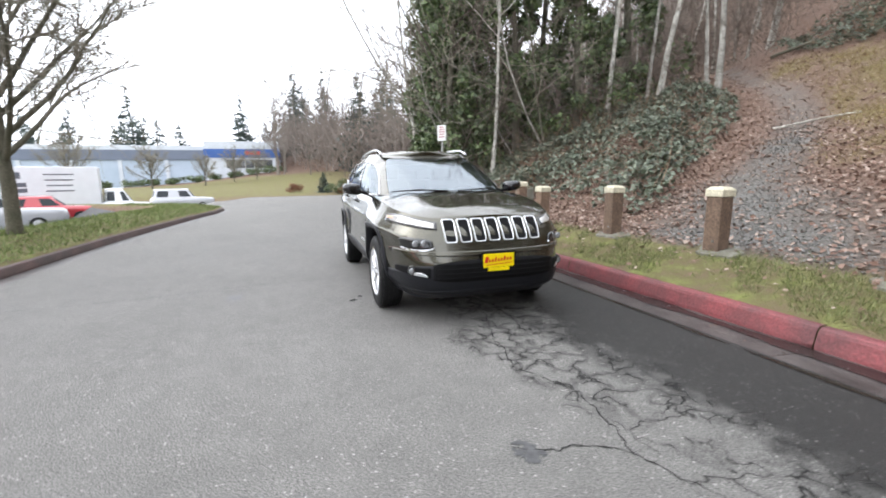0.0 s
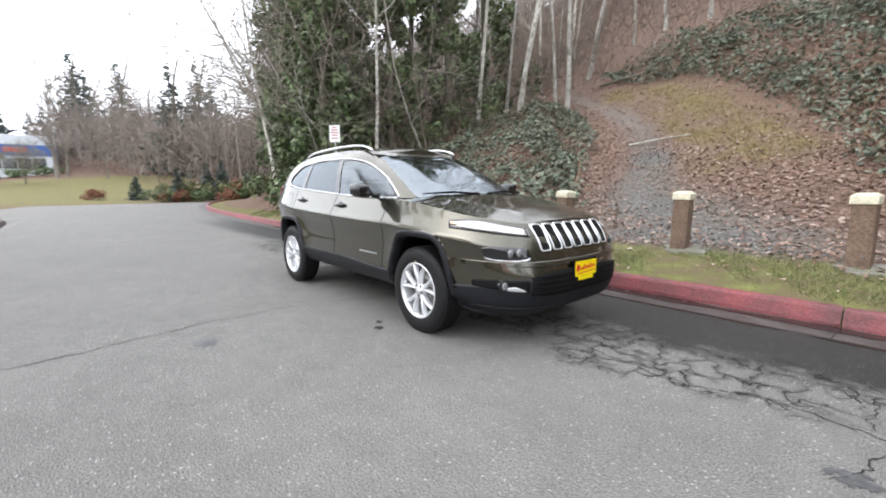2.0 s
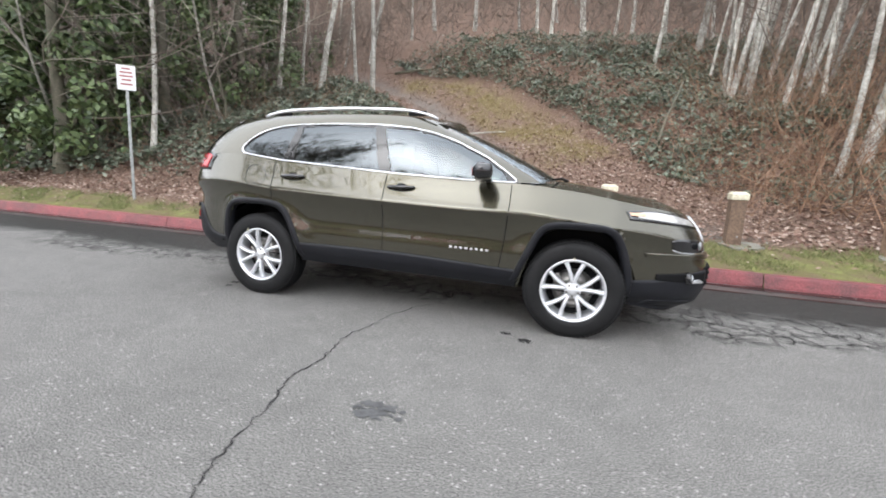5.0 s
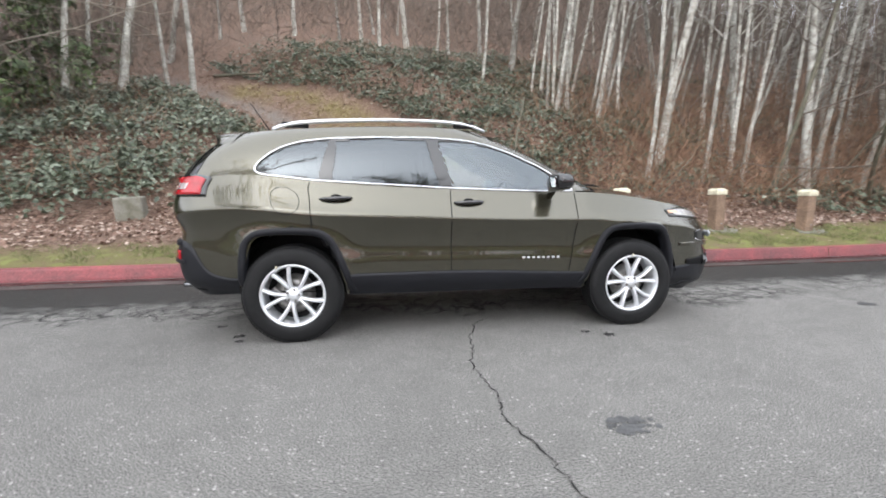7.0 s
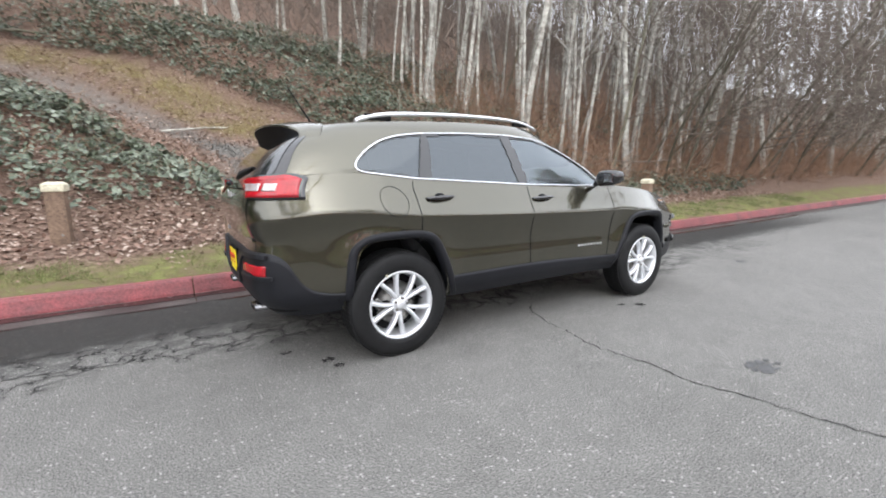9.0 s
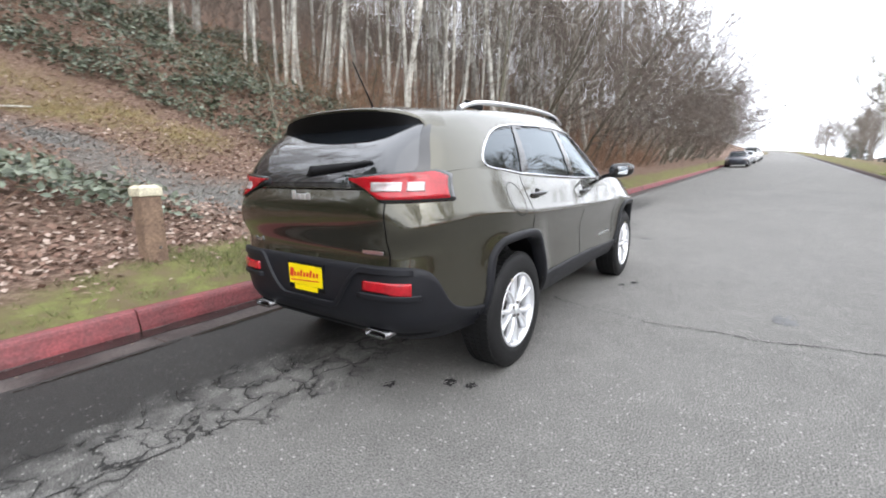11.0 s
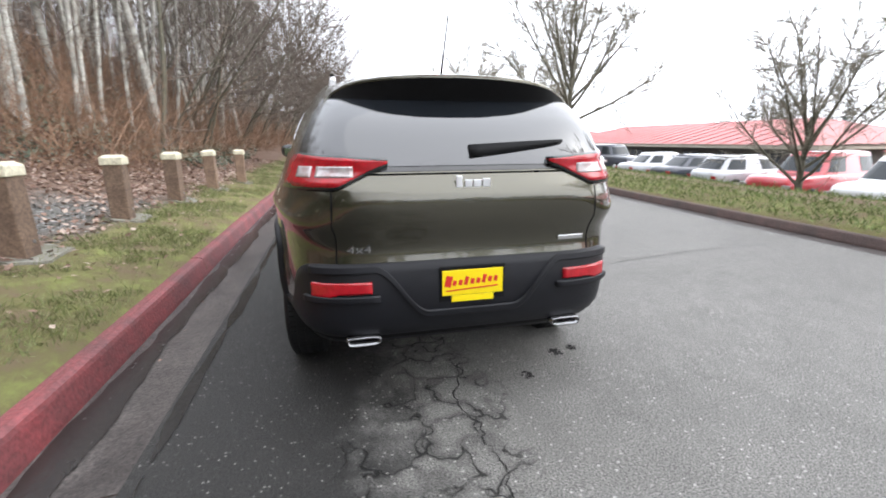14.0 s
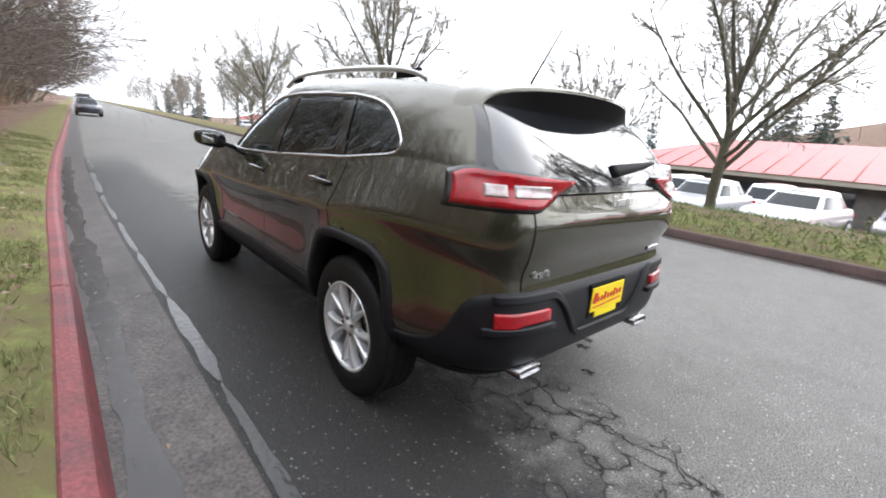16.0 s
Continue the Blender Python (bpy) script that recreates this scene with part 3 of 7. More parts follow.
def body_pt(th, z, off=0.0):
    """A point of the lower body: th 0 at the nose, pi at the tail; z is its height."""
    th, z = np.broadcast_arrays(np.asarray(th, float), np.asarray(z, float))
    zn = z
    for _ in range(3):
        a, b, w = Xf(zn), -Xr(zn), Wd(zn)
        c, s = np.cos(th), np.abs(np.sin(th))
        n = np.where(c > 0, NF, NR)
        x = np.where(c > 0, a * np.abs(c) ** (2 / n), -b * np.abs(c) ** (2 / n))
        lo, hi = sill(x), belt(x)
        zn = 0.22 + 0.94 * (z - lo) / (hi - lo)
        zn = np.clip(zn, 0.22, 1.16)
    y = w * s ** (2 / n) * (1 - 0.045 * sstep(-1.45, -2.15, x))
    gx_ = np.sign(c) * np.abs(c) ** (2 - 2 / n) / np.where(c > 0, a, b)
    gy_ = s ** (2 - 2 / n) / w
    g = np.hypot(gx_, gy_) + 1e-9
    y = y + shape_y(x, z) * (gy_ / g)
    return np.stack([x + off * gx_ / g, y + off * gy_ / g, z], -1)


def th_front(y, z):
    return np.arcsin(np.clip((np.abs(y) / Wd(z)), 0, 1) ** (NF / 2))


def th_rear(y, z):
    return math.pi - np.arcsin(np.clip((np.abs(y) / Wd(z)), 0, 1) ** (NR / 2))


def th_side(x, z):
    x = np.asarray(x, float)
    n = np.where(x > 0, NF, NR)
    r = np.clip(np.where(x > 0, x / Xf(z), x / Xr(z)), 0, 1)
    c = r ** (n / 2)
    return np.where(x > 0, np.arccos(c), math.pi - np.arccos(c))


# angles spread evenly along the outline
_t = np.linspace(0, math.pi, 6001)
_p = body_pt(_t, 0.7)
_l = np.concatenate([[0], np.cumsum(np.linalg.norm(np.diff(_p[:, :2], axis=0), axis=1))])
TH = np.interp(np.linspace(0, _l[-1], 300), _l, _t)


def both(P, sgn):
    Q = np.array(P, float)
    Q[..., 1] *= sgn
    return Q if sgn > 0 else Q[:, ::-1]


car = tagged(new("car"), "dark olive green compact sport utility car parked by the red kerb", "car")
NV = 46
vv = np.linspace(0, 1, NV)
x0_ = body_pt(TH, 0.7)[:, 0]
ZB = sill(x0_)[None, :] + (belt(x0_) - sill(x0_))[None, :] * vv[:, None]
BP = body_pt(np.broadcast_to(TH, ZB.shape), ZB)
# pull the vertices near the wheel openings onto their edge
for _ in range(2):
    e = 0.004
    for grow in (0.0, 0.050):
        f = arch(BP[..., 0], BP[..., 2], grow)
        fx = (arch(BP[..., 0] + e, BP[..., 2], grow) - f) / e
        fz = (arch(BP[..., 0], BP[..., 2] + e, grow) - f) / e
        g2 = np.maximum(fx**2 + fz**2, 0.2)
        near = (np.abs(f) < 0.012) & (BP[..., 1] > 0.6)
        BP[..., 0] -= np.where(near, f * fx / g2, 0)
        BP[..., 2] -= np.where(near, f * fz / g2, 0)


def mid(A):
    return (A[:-1, :-1] + A[1:, :-1] + A[:-1, 1:] + A[1:, 1:]) / 4


cx, cy, cz = mid(BP[..., 0]), mid(BP[..., 1]), mid(BP[..., 2])
side_zone = cy > 0.55
inside = (arch(cx, cz) < 0) & side_zone
painted = ~inside
d_front = painted & side_zone & (cx > -0.17) & (cx < 0.86 + 0.10 * (cz - 1.1))
d_rear = painted & side_zone & (cx <= -0.17) & (cx > -1.205 + 0.16 * np.maximum(0.75 - cz, 0))
gate = painted & (cx < -2.0) & (cy < 0.60) & (cz > 0.76)
rest = painted & ~d_front & ~d_rear & ~gate
for sgn, word in ((1, "left"), (-1, "right")):
    def side_part(name, mask, material, label="", off=0.0):
        P = BP
        if off:
            P = body_pt(np.broadcast_to(TH, ZB.shape), BP[..., 2], off)
            P[..., 0] += BP[..., 0] - body_pt(np.broadcast_to(TH, ZB.shape), BP[..., 2])[..., 0]
        k = mask if sgn > 0 else mask[:, ::-1]
        return grid_mesh(name, both(P, sgn), material, car, label, keep=k)
    side_part("front_fender", rest & (cx > 0), M["paint"])
    side_part("rear_quarter", rest & (cx <= 0), M["paint"])
    side_part("front_door", d_front, M["paint"])
    side_part("rear_door", d_rear, M["paint"])
    side_part("tailgate_panel", gate, M["paint"])

clad_top = curve([-2.35, -2.10, -2.03, -1.95, -1.85, -1.6, -0.9, 0.0, 0.9, 1.6, 1.8, 1.95, 2.08, 2.18, 2.35], [0.752, 0.752, 0.70, 0.56, 0.505, 0.50, 0.507, 0.507, 0.47, 0.475, 0.478, 0.49, 0.525, 0.545, 0.56])
CQ = np.linspace(0, 1, 11)
cxs = body_pt(TH, 0.5)[:, 0]
CZ = sill(cxs)[None, :] + (clad_top(cxs) - sill(cxs))[None, :] * CQ[:, None]
CP = body_pt(np.broadcast_to(TH, CZ.shape), CZ, 0.011)
CP = np.concatenate([CP, body_pt(TH, CZ[-1] + 0.004, -0.004)[None]], 0)
ccx, ccy, ccz = mid(CP[..., 0]), mid(CP[..., 1]), mid(CP[..., 2])
ck = ~((arch(ccx, ccz, 0.02) < 0) & (ccy > 0.55))


def arch_band(hx, sgn):
    """The plastic flare round a wheel opening."""
    q = ARCHES[hx]
    d = np.roll(q, -1, 0) - np.roll(q, 1, 0)
    d /= np.linalg.norm(d, axis=1)[:, None]
    out = np.stack([-d[:, 1], d[:, 0]], 1)
    k = q[:, 1] > 0.30
    q, out = q[k], out[k]
    o = np.argsort(np.unwrap(np.arctan2(q[:, 1] - 0.3, q[:, 0] - hx)))
    q, out = q[o], out[o]
    t = np.concatenate([[0], np.cumsum(np.linalg.norm(np.diff(q, axis=0), axis=1))])
    u = np.linspace(0, t[-1], 80)
    q = np.stack([np.interp(u, t, q[:, c]) for c in (0, 1)], 1)
    out = np.stack([np.interp(u, t, out[:, c]) for c in (0, 1)], 1)
    if (q[40] + out[40])[1] < q[40][1]:
        out = -out
    rows_ = []
    for grow, off in ((0.054, -0.004), (0.051, 0.012), (0.042, 0.020), (0.014, 0.018), (0.002, 0.008), (-0.004, -0.06)):
        L = q + out * grow
        L[:, 1] = np.maximum(L[:, 1], sill(L[:, 0]) - 0.005)
        rows_.append(body_pt(th_side(L[:, 0], L[:, 1]), L[:, 1], off))
    P = np.stack(rows_)
    P[..., 1] *= sgn
    grid_mesh("arch_flare", P if sgn > 0 else P[:, ::-1], M["clad"], car, "dark grey plastic wheel arch flare")


for sgn in (1, -1):
    grid_mesh("cladding", both(CP, sgn), M["clad"], car, "dark grey plastic sill and bumper cladding", keep=ck if sgn > 0 else ck[:, ::-1])
    for hx in HUBS:
        arch_band(hx, sgn)

# ---- hood ----
NT = 14
tt = np.linspace(1, 0, NT)
edge = BP[-1]
xs_h = edge[:, 0]
crown = 0.052 * sstep(2.26, 1.9, xs_h) + 0.012
HP = np.stack([np.stack([xs_h, edge[:, 1] * t, edge[:, 2] + crown * (1 - t**2.2) + 0.010 * np.exp(-((t - 0.62) / 0.10) ** 2) * sstep(2.2, 1.8, xs_h)], 1) for t in tt])
hood = np.broadcast_to((mid(HP[..., 0]) > 0.97), (NT - 1, 299))
HPm = HP.copy()
HPm[..., 1] *= -1
both_h = np.concatenate([HP, HPm[::-1][1:]], 0)
hk = np.concatenate([hood, hood[::-1]], 0)
grid_mesh("hood", both_h[::-1], M["paint"], car, keep=hk[::-1])
# inner faces: floor and dark liner under the body
fl = np.stack([np.stack([BP[0][:, 0], BP[0][:, 1] * t, BP[0][:, 2] + 0.01], 1) for t in (1, 0.5, 0, -0.5, -1)])
grid_mesh("underbody", fl, M["matblack"], car)

# ---- greenhouse: rings from the belt up to the roof ----
GXC = -0.6
gw_ = curve([0, 0.15, 0.5, 0.8, 0.93, 1.0], [0.828, 0.813, 0.760, 0.694, 0.654, 0.622])
gf_ = curve([0, 0.5, 0.85, 1.0], [1.27, 0.80, 0.44, 0.24])
gr_ = curve([0, 0.2, 0.6, 0.85, 1.0], [-2.20, -2.155, -2.02, -1.90, -1.80])
roof_edge = curve([-2.0, -1.8, -1.5, -1.0, -0.5, 0.0, 0.3], [1.520, 1.542, 1.575, 1.606, 1.618, 1.604, 1.566])


def gate_n(v):
    """Squareness of the rear corners, sharper towards the roof."""
    return NR + 2.5 * sstep(0.1, 0.9, v)


def green_pt(th, v, off=0.0):
    th, v = np.broadcast_arrays(np.asarray(th, float), np.asarray(v, float))
    a, b, w = gf_(v) - GXC, GXC - gr_(v), gw_(v)
    c, s = np.cos(th), np.abs(np.sin(th))
    n = np.where(c > 0, 4.4, gate_n(v))
    x = GXC + np.where(c > 0, a, -b) * np.abs(c) ** (2 / n)
    y = w * s ** (2 / n)
    taper = 1 - 0.05 * sstep(-1.0, -2.1, x)
    y = y * taper
    z = belt(x) + v * (roof_edge(x) - belt(x))
    gx_ = np.sign(c) * np.abs(c) ** (2 - 2 / n) / np.where(c > 0, a, b)
    gy_ = s ** (2 - 2 / n) / w
    g = np.hypot(gx_, gy_) + 1e-9
    return np.stack([x + off * gx_ / g * 0.9, y + off * gy_ / g * 0.9, z + off * 0.4], -1)


_t = np.linspace(0, math.pi, 6001)
_p = green_pt(_t, 0.4)
_l = np.concatenate([[0], np.cumsum(np.linalg.norm(np.diff(_p[:, :2], axis=0), axis=1))])
TG = np.interp(np.linspace(0, _l[-1], 260), _l, _t)
NG = 36
vg = np.linspace(0, 1, NG)
GTH, GV = np.broadcast_to(TG, (NG, 260)).copy(), np.broadcast_to(vg[:, None], (NG, 260)).copy()
GP = green_pt(GTH, GV)


DLO = [(-1.600, 1.285), (-1.585, 1.255), (-1.54, 1.243), (-1.17, 1.200), (-0.18, 1.143), (0.47, 1.120), (0.885, 1.118), (0.78, 1.195),
       (0.62, 1.30), (0.34, 1.425), (0.16, 1.480), (-0.02, 1.512), (-0.31, 1.530), (-0.70, 1.528), (-1.08, 1.512), (-1.27, 1.488), (-1.40, 1.450), (-1.50, 1.392), (-1.575, 1.325)]
PANES = [("front_side_window", "glass", [(-0.135, 1.15), (0.80, 1.125), (0.76, 1.19), (0.60, 1.295), (0.33, 1.415), (0.14, 1.47), (-0.03, 1.498), (-0.245, 1.505)]),
         ("rear_side_window", "privacy", [(-1.045, 1.195), (-0.255, 1.155), (-0.345, 1.515), (-0.70, 1.515), (-1.01, 1.495)]),
         ("quarter_window", "privacy", [(-1.575, 1.285), (-1.54, 1.258), (-1.155, 1.213), (-1.075, 1.50), (-1.265, 1.475), (-1.39, 1.437), (-1.485, 1.382), (-1.56, 1.32)])]
for _ in range(2):
    X, Z = GP[..., 0], GP[..., 2]
    f = poly_dist(X, Z, DLO)
    fx = (poly_dist(X + 0.003, Z, DLO) - f) / 0.003
    fz = (poly_dist(X, Z + 0.003, DLO) - f) / 0.003
    near = (np.abs(f) < 0.010) & (GP[..., 1] > 0.5)
    GP[..., 0] -= np.where(near, f * fx, 0)
    GP[..., 2] -= np.where(near, f * fz, 0)
gxm, gym, gzm = mid(GP[..., 0]), mid(GP[..., 1]), mid(GP[..., 2])
gvm, gtm = mid(GV), mid(GTH)
side_g = (gtm > 0.45) & (gtm < 2.75) & (gxm > -1.68)
dlo = (poly_dist(gxm, gzm, DLO) < 0) & (gym > 0.5) & side_g
wind = (gxm > 0.1) & ~dlo & (gym < gw_(gvm) * 0.81) & (gvm > 0.015) & (gvm < 0.955) & (gtm < 0.9)
shell = ~dlo & ~wind
for sgn in (1, -1):
    fl_ = (lambda k: k if sgn > 0 else k[:, ::-1])
    o = grid_mesh("pillar_frame", both(GP, sgn), M["paint"], car, keep=fl_(shell))
    pane_all = np.zeros_like(dlo)
    for nm, mt, poly in PANES:
        k = dlo & (poly_dist(gxm, gzm, poly) < 0.004)
        pane_all |= k
        Q = GP.copy()
        Q[..., 1] -= 0.012
        g = grid_mesh(nm, both(Q, sgn), M[mt], car, "dark tinted privacy glass" if mt == "privacy" else "clear side window glass", keep=fl_(k))
        g.visible_shadow = False
    Q = GP.copy()
    Q[..., 1] -= 0.006
    grid_mesh("window_pillar", both(Q, sgn), M["black"], car, keep=fl_(dlo & ~pane_all))
    # bright trim round the side windows
    pts = np.array(DLO)
    loop = []
    for (ax, az), (bx, bz) in zip(pts, np.roll(pts, -1, 0)):
        k = max(2, int(math.hypot(bx - ax, bz - az) / 0.03))
        loop += [(ax + (bx - ax) * i / k, az + (bz - az) * i / k) for i in range(k)]
    loop = np.array(loop)
    for _ in range(2):
        loop = (np.roll(loop, 1, 0) + loop * 2 + np.roll(loop, -1, 0)) / 4
    flat = GP[:, 40:230].reshape(-1, 3)
    flat = flat[flat[:, 1] > 0.5]
    ys = [flat[np.argmin((flat[:, 0] - a) ** 2 + (flat[:, 2] - b) ** 2), 1] for a, b in loop]
    ys = np.array(ys)
    for _ in range(4):
        ys = (np.roll(ys, 1) + ys * 2 + np.roll(ys, -1)) / 4
    bm = bmesh.new()
    nrm = np.roll(loop, -1, 0) - np.roll(loop, 1, 0)
    nrm /= np.linalg.norm(nrm, axis=1)[:, None] + 1e-9
    rows_ = []
    for du_, dy_ in ((0.0075, -0.004), (0.006, 0.004), (0.0, 0.0055), (-0.006, 0.003), (-0.0075, -0.012)):
        q = [bm.verts.new((a + nz_ * du_, sgn * (yy + dy_), b - nx_ * du_)) for (a, b), yy, (nx_, nz_) in zip(loop, ys, nrm)]
        rows_.append(q)
    N_ = len(loop)
    for p, q in zip(rows_, rows_[1:]):
        for i in range(N_):
            fc = bm.faces.new((p[i], p[(i + 1) % N_], q[(i + 1) % N_], q[i]))
            fc.smooth = True
    bmesh.ops.recalc_face_normals(bm, faces=bm.faces)
    part("window_trim", bm, M["chrome"], car, "bright chrome window surround")


def mirror_strip(P):
    Q = np.array(P)
    Q[..., 1] *= -1
    return np.concatenate([P, Q[:, ::-1][:, 1:]], 1)


GS = green_pt(GTH, GV, -0.006)
half = TG < 1.2
cols = np.where(half)[0][-1] + 1
Wn = GS[:, :cols][:, ::-1]
Wk = wind[:, :cols - 1][:, ::-1]
w_ = grid_mesh("windscreen", mirror_strip(Wn)[::-1], M["screen"], car, "clear sloping windscreen glass", keep=np.concatenate([Wk, Wk[:, ::-1]], 1)[::-1])
w_.visible_shadow = False


def gate_pt(y, v, off):
    """A point of the tailgate's upper half at a share y of its half width."""
    n = float(gate_n(v))
    th = math.pi - math.asin(min(0.9999, abs(y)) ** (n / 2))
    p = green_pt(th, v, off)
    return (p[0], math.copysign(p[1], y), p[2])


def gate_sheet(name, v0, v1, wide, off, material, label, round_=0.0):
    us = np.sin(np.linspace(-math.pi / 2, math.pi / 2, 41)) * 0.25 + np.linspace(-1, 1, 41) * 0.75
    P = []
    for q in np.linspace(0, 1, 22):
        v = v0 + (v1 - v0) * q
        w = wide - round_ * max(0.0, 1 - min(q, 1 - q) / 0.14) ** 2
        P.append([gate_pt(u_ * w, v, off) for u_ in us])
    return grid_mesh(name, P, material, car, label)


gate_sheet("gate_panel", 0.015, 0.97, 0.930, 0.003, M["black"], "gloss black panel round the tailgate glass")
gate_sheet("rear_window", 0.06, 0.93, 0.890, 0.007, M["gate_glass"], "dark tinted tailgate glass", 0.03)
# roof skin
top = GP[-1]
RP = np.stack([np.stack([top[:, 0], top[:, 1] * t, top[:, 2] + 0.052 * (1 - abs(t) ** 2.3)], 1) for t in np.linspace(1, -1, 25)])
grid_mesh("roof", RP[::-1], M["paint"], car)


# ---- fittings laid on the body ----
def lens(name, th, lo, hi, material, off=0.006, rows=6, label="", sides=(1, -1), skirt=0.03, parent=None):
    """A panel between two height curves along the outline angle, standing a little proud, with a skirt."""
    made = []
    th, lo, hi = np.asarray(th, float), np.asarray(lo, float), np.asarray(hi, float)
    R = []
    for k, (q, o) in enumerate([(0, -skirt)] + [(i / rows, off) for i in range(rows + 1)] + [(1, -skirt)]):
        R.append(body_pt(th, lo + (hi - lo) * q, o))
    R = np.stack(R)
    a, b = R[:, :1].copy(), R[:, -1:].copy()
    for e_, i in ((a, 0), (b, -1)):
        e_[:, 0] = body_pt(np.full(len(R), th[i]), R[:, i, 2], -skirt)
    middle = abs(th[0]) < 1e-6 or abs(th[0] - math.pi) < 1e-6
    R = np.concatenate([R, b], 1) if middle else np.concatenate([a, R, b], 1)
    for s in sides:
        made.append(grid_mesh(name, both(R, s), material, parent or car, label))
    return made


def span(a, b, n=24):
    return np.linspace(a, b, n)


# headlights: thin bright strips wrapping the corner, and dark pods below
ta, tb = th_front(0.52, 0.93), th_side(1.70, 0.95)
T = span(ta, tb, 30)
u = np.linspace(0, 1, 30)
lens("headlight", T, 0.850 + 0.056 * u, 0.912 + 0.096 * u - 0.046 * u**5, M["black"], 0.006, label="slim wraparound headlight strip")
T2, u2 = span(ta + 0.03, tb - 0.06, 26), np.linspace(0, 1, 26)
lens("light_strip", T2, 0.863 + 0.056 * u2, 0.904 + 0.092 * u2 - 0.044 * u2**5, M["head_lens"], 0.010, label="clear daytime light strip")
T3 = span(th_side(1.84, 0.95), th_side(1.72, 0.95), 8)
lens("turn_lens", T3, np.full(8, 0.934), np.full(8, 0.955), M["amber"], 0.012, label="amber corner turn lens")
T4, u4 = span(th_front(0.535, 0.74), th_front(0.765, 0.74), 20), np.linspace(0, 1, 20)
pod = lens("lamp_pod", T4, 0.692 + 0.020 * (2 * u4 - 1) ** 4, 0.792 - 0.020 * (2 * u4 - 1) ** 4 - 0.012 * (1 - u4), M["black"], 0.010, label="dark smoked main lamp pod")
for sgn, pd_ in zip((1, -1), pod):
    p = body_pt(th_front(0.60, 0.742), 0.742, 0.0)
    bm = bmesh.new()
    for k in range(2):
        bmesh.ops.create_uvsphere(bm, u_segments=16, v_segments=10, radius=0.030, matrix=pose(p[0] + 0.002 - 0.02 * k, sgn * (p[1] + 0.072 * k), p[2]) @ Matrix.Diagonal((0.45, 1, 1, 1)))
    part("lamp_lens", bm, M["fog_glass"], pd_)
lens("lamp_bezel", T4, 0.678 + 0.020 * (2 * u4 - 1) ** 4, 0.690 + 0.020 * (2 * u4 - 1) ** 4, M["chrome"], 0.013, label="thin bright strip under the lamp pod")
# lower front: the dark intake with its slats, fog pockets and the skid lip
T6, u6 = th_front(np.linspace(0, 0.56, 26), 0.5), np.linspace(0, 1, 26)
lens("lower_intake", T6, 0.415 + 0.02 * u6**4, 0.600 - 0.035 * u6**4, M["matblack"], 0.013, label="wide black lower intake")
for z in (0.445, 0.485, 0.525, 0.565):
    lens("intake_slat", th_front(np.linspace(0, 0.53, 20), 0.5), np.full(20, z), np.full(20, z + 0.009), M["matblack"], 0.021)
lens("bumper_crease", th_front(np.linspace(0, 0.82, 30), 0.6), 0.630 + 0.02 * np.linspace(0, 1, 30), 0.668 + 0.012 * np.linspace(0, 1, 30), M["paint"], 0.020, label="painted bumper ledge below the grille")
T5, u5 = span(th_front(0.58, 0.5), th_front(0.80, 0.5), 18), np.linspace(0, 1, 18)
lens("fog_pocket", T5, 0.455 + 0.035 * u5, 0.545 - 0.015 * u5**3, M["matblack"], 0.013, label="black hollow round the fog lamp")
T5b, u5b = span(th_front(0.60, 0.5), th_front(0.70, 0.5), 10), np.linspace(0, 1, 10)
lens("fog_trim", T5b, 0.462 + 0.010 * u5b, 0.470 + 0.022 * np.sin(u5b * math.pi) + 0.010 * u5b, M["satin"], 0.016, label="bright wedge beside the fog lamp")
for sgn in (1, -1):
    p = body_pt(th_front(0.705, 0.505), 0.505, 0.012)
    bm = bmesh.new()
    for r1, r2, d, off in ((0.046, 0.040, 0.02, 0.0), (0.036, 0.034, 0.016, 0.008)):
        bmesh.ops.create_cone(bm, cap_ends=True, segments=24, radius1=r1, radius2=r2, depth=d, matrix=pose(p[0] + off, sgn * p[1], p[2]) @ pose(0, 0, 0, 0, 90, sgn * 30))
    fog = part("fog_lamp", bm, M["black"], car, "round fog lamp in a dark bezel")
    bm = bmesh.new()
    bmesh.ops.create_uvsphere(bm, u_segments=18, v_segments=10, radius=0.030, matrix=pose(p[0] + 0.014, sgn * p[1], p[2]) @ Matrix.Diagonal((0.4, 1, 1, 1)))
    part("fog_lens", bm, M["fog_glass"], fog)
lens("chin_strip", th_front(np.linspace(0, 0.78, 24), 0.33), np.full(24, 0.285), np.full(24, 0.335), M["clad"], 0.016)


